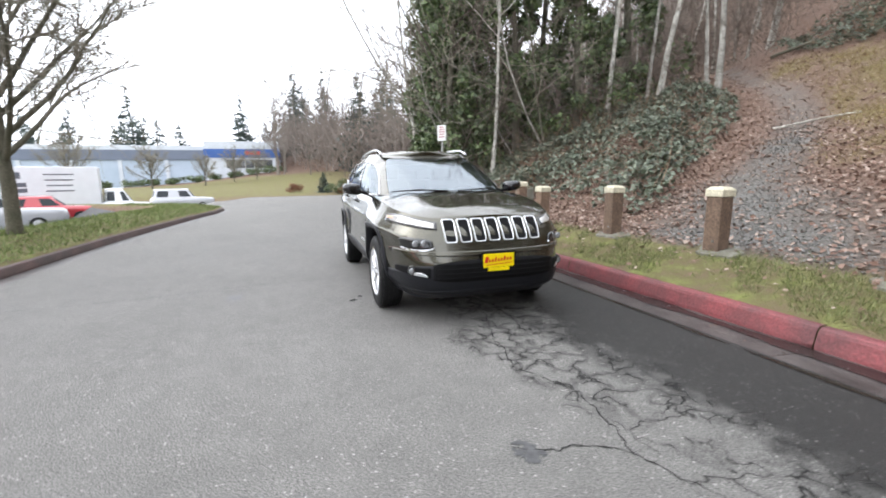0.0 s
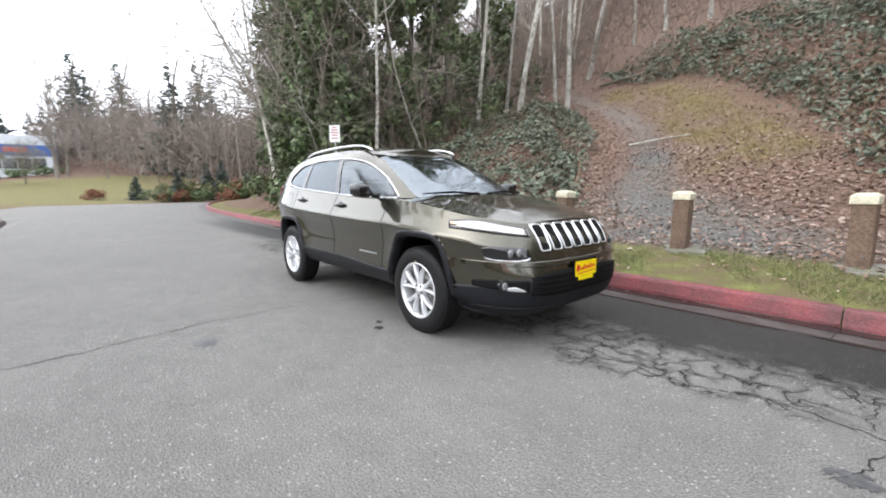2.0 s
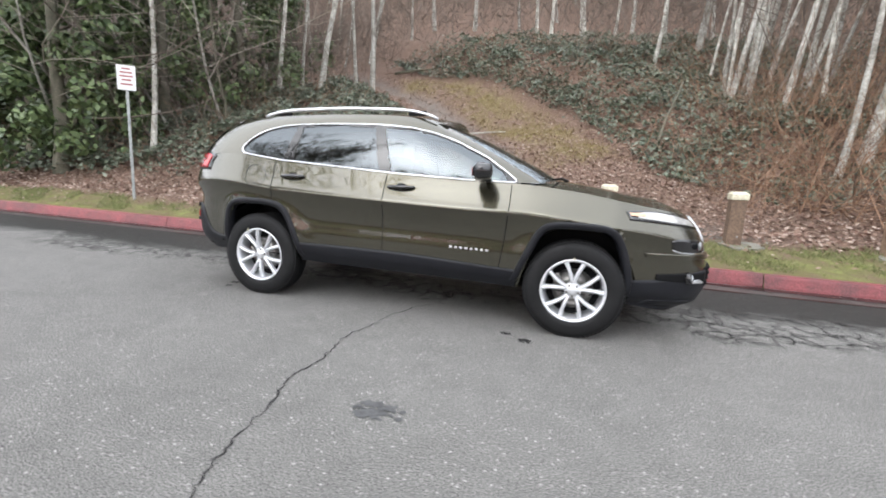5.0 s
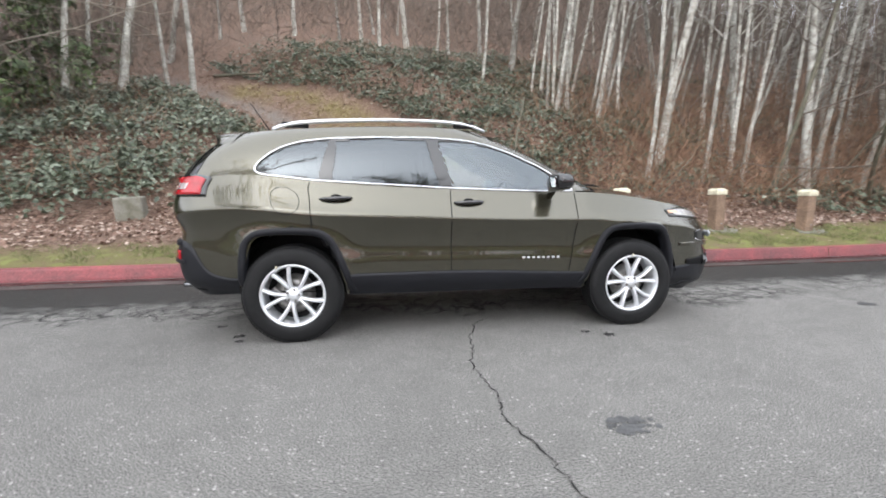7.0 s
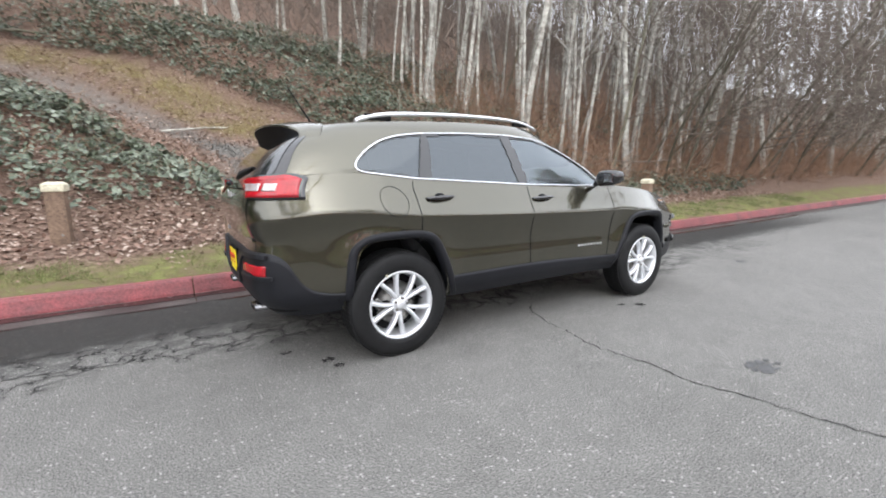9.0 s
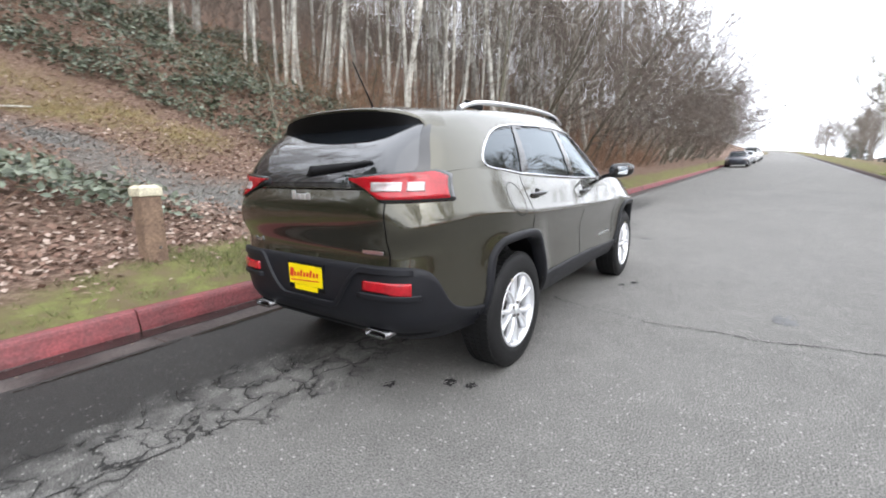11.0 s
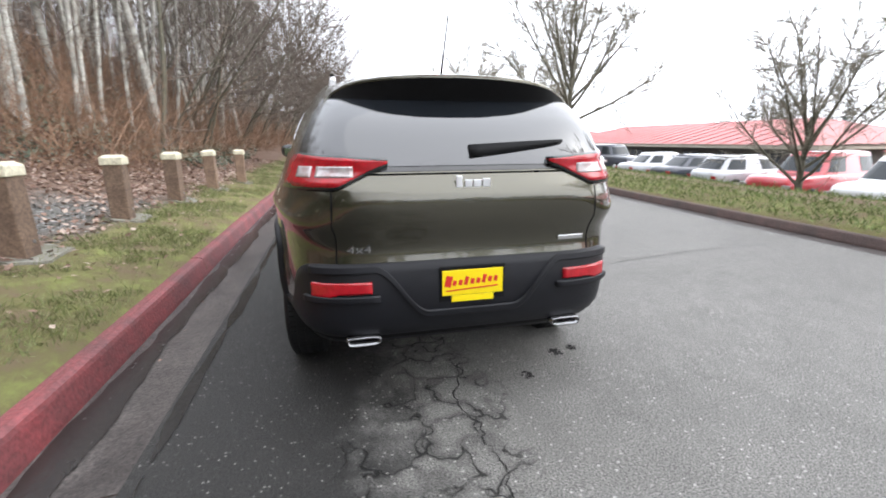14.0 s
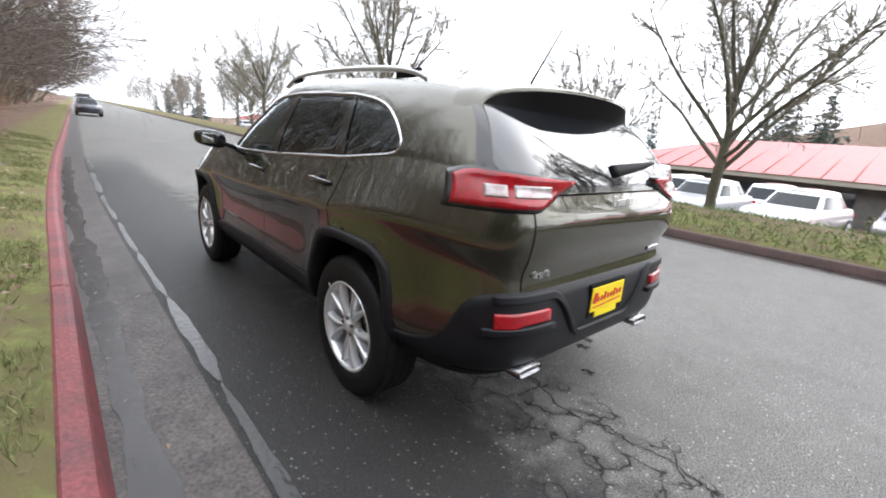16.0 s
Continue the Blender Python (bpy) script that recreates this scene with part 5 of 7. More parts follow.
# wheel wells and inner blocks keep daylight out from under the body
for hx in HUBS:
    for sgn in (1, -1):
        A = np.linspace(0.18, math.pi - 0.18, 25)
        P = np.array([[(hx + 0.43 * math.cos(a), sgn * y, HUB_Z + 0.47 * math.sin(a)) for a in A] for y in (0.86, 0.80, 0.62, 0.52)])
        grid_mesh("wheel_well", P, M["matblack"], car)
        P = np.array([[(hx + 0.43 * q * math.cos(a), sgn * 0.53, HUB_Z + 0.47 * q * math.sin(a)) for a in A] for q in (1, 0.5, 0.01)])
        grid_mesh("wheel_well", P, M["matblack"], car)
bm = bmesh.new()
box(bm, 3.5, 1.0, 0.10, pose(0.05, 0, 0.33), 0.03)
for hx in HUBS:
    box(bm, 0.10, 1.4, 0.10, pose(hx, 0, 0.34), 0.02)
part("chassis", bm, M["matblack"], car)


# ---- inside ----
def car_seat(x, y, w):
    root = new("car_seat")
    root.parent = car
    bm = bmesh.new()
    box(bm, 0.50, w, 0.16, pose(x, y, 0.66, 0, -4, 0), 0.05, 3)
    part("cushion", bm, M["seat"], root)
    bm = bmesh.new()
    box(bm, 0.14, w, 0.62, pose(x - 0.30, y, 0.98, 0, -14, 0), 0.05, 3)
    part("seat_back", bm, M["seat"], root)
    bm = bmesh.new()
    box(bm, 0.09, 0.26, 0.17, pose(x - 0.40, y, 1.36, 0, -8, 0), 0.04, 3)
    part("headrest", bm, M["seat"], root)


for y in (0.37, -0.37):
    car_seat(0.10, y, 0.50)
    car_seat(-0.85, y, 0.62)
bm = bmesh.new()
box(bm, 0.50, 1.46, 0.24, pose(0.86, 0, 0.99, 0, 6, 0), 0.07, 3)
part("dashboard", bm, M["dash"], car)
bm = bmesh.new()
box(bm, 0.9, 1.2, 0.3, pose(-1.6, 0, 0.95), 0.04)
part("cargo_cover", bm, M["dash"], car)
bm = bmesh.new()
ang = np.linspace(0, 2 * math.pi, 29)
tube(bm, [(0.56 + 0.06 * math.sin(a), 0.37 + 0.18 * math.cos(a), 1.03 + 0.175 * math.sin(a)) for a in ang], 0.014, 8, False)
tube(bm, [(0.56, 0.20, 1.03), (0.58, 0.37, 1.02), (0.56, 0.54, 1.03)], 0.02, 6)
part("steering_wheel", bm, M["dash"], car)
P = np.array([[(x, y, float(roof_edge(x)) - 0.02) for x in np.linspace(-1.7, 0.25, 8)] for y in (-0.56, 0, 0.56)])
grid_mesh("headliner", P, M["pad"], car)
P = np.array([[(x, y, 0.46) for x in (-1.9, 1.0)] for y in (-0.75, 0.75)])
grid_mesh("cabin_floor", P, M["dash"], car)
# panels face outwards
for o in car.children:
    if o.type == "MESH" and sum(p.area * p.normal.dot(p.center - Vector((0, 0, 0.75))) for p in o.data.polygons) < 0:
        o.data.flip_normals()
# ---- trees and undergrowth ----
rng = np.random.default_rng(7)


def limb_tree(name, height, r0, seed, lean=(0, 0), fork=0.35, spread=0.9, depth=3, twigs=9, first=0.35, wander=0.12, twig_len=0.5, branch_r=0.006, sides=6, stem=2):
    """Trunk with forking limbs as one mesh, fine twigs as another. Returns two (V, F) sets."""
    g = np.random.default_rng(seed)
    V, F, TV, TF = [], [], [], []

    def sweep(pts, rad, ns, VV, FF):
        pts = np.array(pts)
        d = np.gradient(pts, axis=0)
        d /= np.linalg.norm(d, axis=1)[:, None] + 1e-9
        ref = np.array([1.0, 0, 0]) if abs(d[0][2]) > 0.7 else np.array([0, 0, 1.0])
        b0 = len(VV)
        for p, q, r in zip(pts, d, rad):
            a = np.cross(q, ref)
            a /= np.linalg.norm(a) + 1e-9
            b = np.cross(a, q)
            for k in range(ns):
                t = 2 * math.pi * k / ns
                VV.append(p + (a * math.cos(t) + b * math.sin(t)) * r)
        for i in range(len(pts) - 1):
            for k in range(ns):
                k2 = (k + 1) % ns
                FF.append((b0 + i * ns + k, b0 + i * ns + k2, b0 + (i + 1) * ns + k2, b0 + (i + 1) * ns + k))

    def grow(start, direc, length, rad, level):
        n = 8 if level == 0 else 5
        pts, p, d = [start], np.array(start, float), np.array(direc, float)
        for i in range(n):
            d = d + g.normal(0, wander, 3) * (0.6 if level == 0 else 1.2) + np.array([0, 0, 0.05 if level else 0.0])
            d /= np.linalg.norm(d)
            p = p + d * length / n
            pts.append(p)
        tip = 0.30 if level == 0 else 0.35
        rads = [rad * (1 - (1 - tip) * i / n) for i in range(n + 1)]
        if level == 0:
            rads[0] *= 1.35
        if level >= depth:
            sweep(pts[::2], rads[::2], 3, TV, TF)
            return
        sweep(pts, rads, sides if level == 0 else 4, V if level < stem else TV, F if level < stem else TF)
        kids = twigs if level else int(twigs * 1.6)
        for k in range(kids):
            q = first + (1 - first) * (k + g.uniform(0, 1)) / kids if level == 0 else 0.2 + 0.8 * (k + g.uniform(0, 1)) / kids
            i = min(int(q * n), n - 1)
            base = pts[i] + (pts[i + 1] - pts[i]) * (q * n - i)
            dd = pts[i + 1] - pts[i]
            dd = dd / np.linalg.norm(dd)
            side = g.normal(0, 1, 3)
            side -= dd * (side @ dd)
            side /= np.linalg.norm(side)
            nd = dd * (1 - spread * 0.5) + side * spread
            nd /= np.linalg.norm(nd)
            L = length * g.uniform(0.28, 0.55) * (1.15 - 0.55 * q) if level == 0 else length * g.uniform(0.35, 0.65)
            grow(base, nd, L * (1.0 if level else fork / 0.35), max(rads[i] * 0.42, branch_r), level + 1)

    grow(np.zeros(3), np.array([lean[0], lean[1], 1.0]), height, r0, 0)
    return (np.array(V), np.array(F)), (np.array(TV), np.array(TF))


def tree_thing(name, meshes, mats, label, category, group):
    root = tagged(new(name), label, category, group)
    for (nm, (V, F)), mm in zip(meshes, mats):
        raw_mesh(nm, V, F, mm, root)
    return root


def put_tree(proto, x, y, s=1.0, turn=None, sink=0.1, tilt=(0, 0), z=None):
    z = float(ground_z(x, y)) if z is None else z
    t = random.uniform(0, 360) if turn is None else turn
    o = copy_thing(proto, pose(x, y, z - sink, tilt[0], tilt[1], t))
    o.scale = (s, s, s)
    return o


def leaf_cloud(centres, sizes, n_each, leaf, seed, flat=0.0, up=0.3):
    """Many small four-cornered leaves scattered over blobs."""
    g = np.random.default_rng(seed)
    cs, ss = np.asarray(centres, float), np.asarray(sizes, float)
    idx = np.repeat(np.arange(len(cs)), n_each)
    n = len(idx)
    d = g.normal(0, 1, (n, 3))
    d /= np.linalg.norm(d, axis=1)[:, None]
    r = g.uniform(0.35, 1.05, n) ** 0.6
    p = cs[idx] + d * r[:, None] * ss[idx]
    return leaves_at(p, d + np.array([0, 0, up]), leaf, g)


def leaves_at(p, normal, leaf, g, aspect=0.6):
    n = len(p)
    nrm = normal + g.normal(0, 0.55, (n, 3))
    nrm /= np.linalg.norm(nrm, axis=1)[:, None] + 1e-9
    a = np.cross(nrm, g.normal(0, 1, (n, 3)))
    a /= np.linalg.norm(a, axis=1)[:, None] + 1e-9
    b = np.cross(nrm, a)
    L = (leaf * g.uniform(0.6, 1.4, n))[:, None]
    q = np.stack([p - a * L, p - b * L * aspect + nrm * L * 0.15, p + a * L, p + b * L * aspect + nrm * L * 0.15], 1)
    return q.reshape(-1, 3), np.arange(4 * n).reshape(n, 4)


def join(*sets):
    V, F, k = [], [], 0
    for v, f in sets:
        V.append(v)
        F.append(np.asarray(f) + k)
        k += len(v)
    return np.concatenate(V), np.concatenate(F)


def vase_tree(height, seed, limbs=14, seconds=13, fine=26):
    """A short trunk that splits into many rising limbs with dense fine twigs. Returns trunk with limbs, and twigs."""
    g = np.random.default_rng(seed)
    bm, tb = bmesh.new(), []
    fork = 0.24 * height
    tube(bm, [(0, 0, -0.1), (0.02, 0.01, 0.25), (0.0, 0.03, fork * 0.6), (0.03, 0.0, fork), (0.05, 0.03, fork * 1.5), (0.02, 0.06, fork * 2.3)], [0.19, 0.145, 0.135, 0.13, 0.085, 0.05], 10)
    starts, dirs, lens_ = [], [], []
    for k in range(limbs):
        a = 2 * math.pi * (k * 0.382 + g.uniform(-0.05, 0.05))
        q = k / (limbs - 1)
        z0 = fork * (0.86 + 1.2 * q)
        out = math.radians(g.uniform(50, 66) - 38 * q)
        d = np.array([math.cos(a) * math.sin(out), math.sin(a) * math.sin(out), math.cos(out)])
        L = height * (0.66 - 0.12 * q) * g.uniform(0.85, 1.1)
        pts, p = [], np.array([0.02, 0.02, z0])
        for i in range(8):
            pts.append(p.copy())
            d = d + np.array([0, 0, 0.055]) + g.normal(0, 0.075, 3)
            d /= np.linalg.norm(d)
            p = p + d * L / 7
        tube(bm, pts, [0.062 * (1 - 0.85 * i / 7) + 0.005 for i in range(8)], 5, False)
        for m in range(seconds):
            u = 1.2 + 5.7 * (m + g.uniform(0, 1)) / seconds
            i = int(u)
            b0 = pts[i] + (pts[min(i + 1, 7)] - pts[i]) * (u - i)
            dd = pts[min(i + 1, 7)] - pts[max(i - 1, 0)]
            dd = dd / np.linalg.norm(dd) + g.normal(0, 0.62, 3) + np.array([0, 0, 0.1])
            dd /= np.linalg.norm(dd)
            L2 = L * g.uniform(0.22, 0.42) * (1.15 - 0.6 * u / 7)
            starts.append(b0), dirs.append(dd), lens_.append(L2)
    st, dr, ln = np.array(starts), np.array(dirs), np.array(lens_)
    V1, F1 = strands(st, dr, ln, np.full(len(st), 0.020), g, 0.16, 4)
    n = len(st) * fine
    idx = np.repeat(np.arange(len(st)), fine)
    u = g.uniform(0.15, 1.0, n)
    b = st[idx] + dr[idx] * (ln[idx] * u)[:, None]
    d = dr[idx] + g.normal(0, 0.6, (n, 3)) + np.array([0, 0, 0.12])
    V2, F2 = strands(b, d, g.uniform(0.25, 0.95, n) * height / 8, np.full(n, 0.0105), g, 0.2, 2)
    me = bpy.data.meshes.new("t")
    bmesh.ops.triangulate(bm, faces=bm.faces)
    bm.to_mesh(me)
    bm.free()
    V, F = np.empty(len(me.vertices) * 3), np.empty(len(me.polygons) * 3, dtype=np.int32)
    me.vertices.foreach_get("co", V), me.polygons.foreach_get("vertices", F)
    bpy.data.meshes.remove(me)
    return (V.reshape(-1, 3), F.reshape(-1, 3)), join((V1, F1), (V2, F2))


def strands(base, direc, length, width, g, bend=0.25, seg=3):
    """Thin bending strips standing from base along direc."""
    n = len(base)
    d = direc / (np.linalg.norm(direc, axis=1)[:, None] + 1e-9)
    side = np.cross(d, g.normal(0, 1, (n, 3)))
    side /= np.linalg.norm(side, axis=1)[:, None] + 1e-9
    fall = g.normal(0, 1, (n, 3)) * bend
    rows = []
    for i in range(seg + 1):
        q = i / seg
        c = base + d * (length * q)[:, None] + fall * (length * q * q)[:, None]
        w = (width * (1 - 0.7 * q))[:, None]
        rows += [c - side * w, c + side * w]
    V = np.stack(rows, 1).reshape(-1, 3)
    k = 2 * (seg + 1)
    o = np.arange(n)[:, None] * k
    F = np.concatenate([o + np.array([[2 * i, 2 * i + 1, 2 * i + 3, 2 * i + 2]]) for i in range(seg)])
    return V, F


# --- pale-barked alders on the bank ---
alders = []
for i in range(5):
    tr, tw = limb_tree("alder", (15, 13, 17, 12, 14)[i], (0.100, 0.080, 0.118, 0.072, 0.092)[i], 40 + i, ((0.05, 0.02), (-0.06, 0.05), (0.02, -0.06), (0.08, -0.04), (-0.03, -0.05))[i], fork=0.22, spread=0.75, depth=2, twigs=7,
                       first=0.38, wander=0.05, branch_r=0.012)
    alders.append(tree_thing("alder_tree", (("trunk", tr), ("crown", tw)), (M["birch"], M["twig"]), "bare alder with mottled pale bark on the bank", "tree", "alders on the bank"))
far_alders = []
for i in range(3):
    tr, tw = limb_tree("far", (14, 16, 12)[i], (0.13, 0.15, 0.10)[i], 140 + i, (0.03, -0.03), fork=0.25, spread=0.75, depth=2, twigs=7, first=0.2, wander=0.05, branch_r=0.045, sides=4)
    far_alders.append(tree_thing("bare_tree", (("trunk", tr), ("crown", tw)), (M["hazed_bark"], M["twig_hazed"]), "bare tree in the far wood, haze put into its pale tones", "tree", "far trees"))
shrubs = []
for i in range(3):
    tr, tw = limb_tree("bare_tree", (9, 7, 8)[i], (0.07, 0.055, 0.06)[i], 60 + i, ((0.2, -0.1), (-0.3, -0.2), (0.1, -0.4))[i], fork=0.5, spread=0.95, depth=3, twigs=5, first=0.15, wander=0.10, branch_r=0.007, stem=1)
    shrubs.append(tree_thing("bare_sapling", (("trunk", tr), ("crown", tw)), (M["bark"], M["twig"]), "leafless twiggy sapling at the wood's edge", "tree", "saplings"))
street = []
for i in range(4):
    tr, tw = vase_tree((7.6, 8.4, 7.2, 8.0)[i], 80 + i)
    street.append(tree_thing("street_tree", (("trunk", tr), ("crown", tw)), (M["bark"], M["street_twig"]), "bare spreading street tree on the grass verge", "tree", "street trees"))


# --- where the trees stand ---
def keep_clear(x, y):
    px = float(path_x(min(max(y, 3), 25)))
    return y - float(kerb_y(x)) > 2.2 and not (px - 1.6 < x < float(ivy_edge(min(max(y, 4), 17))) and y < 17)


count = 0
spots = [(-7.1, 13.5), (-8.2, 14.2), (-9.0, 12.6), (-10.3, 13.2), (-11.5, 12.4), (-9.5, 10.5), (-10.1, 5.7), (-8.0, 24.4), (-2.5, 23.8), (-0.3, 18.9), (-4.8, 22.0), (-1.2, 21.0), (1.2, 20.5), (2.6, 19.0),
         (3.6, 21.5), (4.6, 18.0), (3.8, 14.2), (5.6, 16.0), (7.0, 14.5), (8.6, 9.0), (9.6, 7.4), (6.3, 6.4), (7.0, 7.0), (8.9, 6.2)]
for x, y in spots:
    put_tree(alders[count % 5], x, y, 0.8 + 0.3 * random.random(), tilt=(random.uniform(-3, 3), random.uniform(-3, 3)))
    count += 1
for k in range(400):
    x, y = random.uniform(-30, 60), random.uniform(4.5, 42)
    if x > 8 and random.random() < 0.75:
        y = float(kerb_y(x)) + 3.2 + random.expovariate(0.16)
    dens = 0.33 if x < 8 else 0.75
    if y > 26:
        dens *= 0.7
    if random.random() > dens or not keep_clear(x, y) or (-15 < x < 6 and y < 17):
        continue
    put_tree(alders[count % 5], x, y, random.uniform(0.65, 1.15), tilt=(random.uniform(-6, 6), random.uniform(-6, 6)))
    count += 1
for x, y, q in ((-27.0, 9.5, 0.8), (-29.5, 8.2, 0.9), (-32.5, 9.8, 0.95), (-35.0, 11.5, 0.9), (-38.5, 13.5, 1.0), (-30.5, 11.5, 1.0)):
    put_tree(far_alders[int(-x) % 3], x, y, q)
for k in range(58):
    x = 3.6 + 14.0 * random.random()
    y = float(kerb_y(x)) + 3.4 + 6.5 * random.random() ** 1.4
    if x < 8.0 and y < 9.5:
        x, y = x + 1.2, y + 3.5
    put_tree(alders[(1, 3, 4, 0)[k % 4]], x, y, random.uniform(0.55, 0.85), tilt=(random.uniform(-4, 5), random.uniform(0, 13)), turn=random.uniform(-40, 40))
for k in range(46):
    x = random.uniform(7, 75)
    y = float(kerb_y(x)) + 2.6 + random.expovariate(0.5)
    put_tree(shrubs[k % 3], x, y, random.uniform(0.6, 1.0), tilt=(random.uniform(-4, 22), random.uniform(-10, 10)), turn=random.uniform(-25, 25))
for x, y, s, t in ((-11.5, 6.2, 1.0, 20), (-12.8, 5.0, 1.1, 160), (-16, 6.8, 1.0, 10), (-18.5, 8.2, 1.1, 120), (-22, 10, 1.2, 40), (-9.0, 7.4, 0.7, 300)):
    put_tree(shrubs[int(t) % 3], x, y, s, turn=t)
arching = []
for i in range(2):
    tr, tw = limb_tree("arch", (7.5, 6.5)[i], (0.055, 0.05)[i], 160 + i, ((0.1, -0.75), (-0.2, -0.6))[i], fork=0.6, spread=0.8, depth=2, twigs=8, first=0.2, wander=0.09, branch_r=0.009, stem=1)
    arching.append(tree_thing("leaning_sapling", (("trunk", tr), ("crown", tw)), (M["birch"], M["pale_twig"]), "pale leafless sapling leaning over the verge", "tree", "leaning saplings"))
for x, y, s, t in ((-12.5, 6.4, 1.0, -10), (-14.0, 7.0, 1.2, 15), (-11.0, 7.2, 0.9, -25), (-9.4, 7.6, 0.8, 20), (-17.5, 7.5, 1.3, -15), (-13.0, 5.6, 0.8, 30), (-20, 7.6, 1.3, 10), (-15.0, 6.6, 1.4, -8)):
    put_tree(arching[int(abs(t)) % 2], x, y, s, turn=t)
overhang = []
for i in range(2):
    tr, tw = limb_tree("arch", (7.5, 6.5)[i], (0.055, 0.05)[i], 260 + i, ((0.1, -0.6), (-0.2, -0.75))[i], fork=0.6, spread=0.8, depth=2, twigs=10, first=0.2, wander=0.09, branch_r=0.011, stem=1)
    overhang.append(tree_thing("leaning_sapling", (("trunk", tr), ("crown", tw)), (M["bark"], M["twig"]), "brown leafless sapling arching over the verge", "tree", "leaning saplings"))
for k in range(36):
    x = 11 + k * 1.7 + random.uniform(-0.8, 0.8)
    put_tree(overhang[k % 2], x, float(kerb_y(x)) + random.uniform(2.6, 4.2), random.uniform(0.75, 1.25), turn=random.uniform(-35, 35))
# backwoods high on the slope, in the haze-paled far tree tones
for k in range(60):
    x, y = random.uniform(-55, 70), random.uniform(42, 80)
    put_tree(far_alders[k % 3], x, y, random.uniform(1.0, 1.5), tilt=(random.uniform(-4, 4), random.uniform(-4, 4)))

# --- evergreens: ivy-clad trunks beyond the car and conifers far off ---
def ivy_tree(h, w, seed):
    g = np.random.default_rng(seed)
    tr, tw = limb_tree("ivy_tree", h, 0.16, seed, (0.03, 0.0), fork=0.3, spread=0.8, depth=2, twigs=6, first=0.25, wander=0.06, stem=1)
    cs, ss = [], []
    for k in range(60):
        q = g.uniform(0.02, 0.93)
        rad = w * (1 - 0.75 * q) * g.uniform(0.25, 1.0)
        a = g.uniform(0, 2 * math.pi)
        cs.append((rad * math.cos(a), rad * math.sin(a), q * h))
        b = g.uniform(0.25, 0.6)
        ss.append((b, b, b * g.uniform(0.7, 1.5)))
    cl = leaf_cloud(cs, ss, 150, 0.095, seed + 1)
    return tree_thing("ivy_tree", (("trunk", tr), ("limb", tw), ("crown", cl)), (M["bark"], M["twig"], M["ivy_dark"]), "dark green ivy-clad tree at the edge of the wood", "tree", "ivy trees")


ivies = [ivy_tree(9.5, 1.9, 11), ivy_tree(11.0, 2.3, 23), ivy_tree(7.0, 1.6, 31)]
for x, y, s, t in ((-12.0, 4.6, 1.05, 31), (-14.6, 5.6, 1.1, 121), (-11.6, 7.6, 1.0, 202), (-16.6, 7.0, 1.2, 310), (-10.6, 9.8, 1.0, 76), (-13.2, 9.6, 1.2, 10), (-19.5, 7.6, 1.0, 250), (-23.5, 8.0, 1.1, 160), (-12.0, 13.5, 1.3, 94), (-18.0, 6.2, 0.95, 144), (-13.4, 6.4, 1.2, 265), (-21.5, 6.8, 1.15, 58), (-26.5, 9.5, 1.1, 12)):
    put_tree(ivies[int(t) % 3], x, y, s, turn=t)


def conifer(h, w, seed, nk=34, nj=6, leaf=0.13):
    g = np.random.default_rng(seed)
    V, F = [], []
    bm_pts = []
    for k in range(nk):
        q = (k + g.uniform(0, 1)) / nk
        z = h * (0.08 + 0.92 * q)
        L = w * (1 - q) ** 1.0 * g.uniform(0.7, 1.1) + 0.08
        for j in range(nj):
            a = g.uniform(0, 2 * math.pi)
            m = 7
            s = np.linspace(0.05, 1, m)[:, None] ** 0.6 * L * g.uniform(0.8, 1.1)
            bm_pts.append(np.concatenate([s * math.cos(a), s * math.sin(a), z - s * 0.35 + 0 * s], 1) + g.normal(0, 0.055, (m, 3)) * w * (1.05 - q))
    p = np.concatenate(bm_pts)
    cl = leaves_at(p, np.tile([0, 0, 1.0], (len(p), 1)), leaf * w * (1.1 - 0.85 * np.clip(p[:, 2] / h, 0, 1)), g, 0.45)
    tr, tw = limb_tree("c", h, 0.05 * w + 0.06, seed, depth=1, twigs=1)
    return tree_thing("conifer", (("trunk", tr), ("crown", cl)), (M["bark"], M["conifer"]), "conifer far behind the buildings, its green paled and blued for haze", "tree", "conifers")


firs = [conifer(16, 4.8, 3), conifer(20, 5.4, 4)]
small_fir = conifer(2.6, 1.0, 9, 40, 7, 0.14)
for x, y, s in ((-39, 4.0, 1.0), (-41, 1.2, 0.85), (-40, 6.5, 1.2), (-43, 8.5, 1.4), (-38, 9.5, 1.1)):
    put_tree(small_fir, x, y, s)
for k in range(40):
    a = random.uniform(62, 122)
    d = random.uniform(110, 170) if a > 88 else random.uniform(80, 150)
    x, y = 5.7 - d * math.sin(radians(a)), -1.6 + d * math.cos(radians(a))
    put_tree(firs[k % 2], x, y, random.uniform(0.75, 1.35), sink=1)
for k in range(90):
    a = random.uniform(50, 92)
    d = random.uniform(48, 90) if a < 80 else random.uniform(72, 120)
    x, y = 5.7 - d * math.sin(radians(a)), -1.6 + d * math.cos(radians(a))
    if x > -44:
        continue
    put_tree(far_alders[k % 3], x, y, random.uniform(0.7, 1.1), sink=0.5)
for k in range(40):
    a, d = random.uniform(60, 85), random.uniform(44, 75)
    x, y = 4 - d * math.sin(radians(a)), -3 + d * math.cos(radians(a))
    if y > float(kerb_y(max(x, -48))) + 3:
        put_tree(far_alders[k % 3], x, y, random.uniform(1.0, 1.5), sink=0.3)
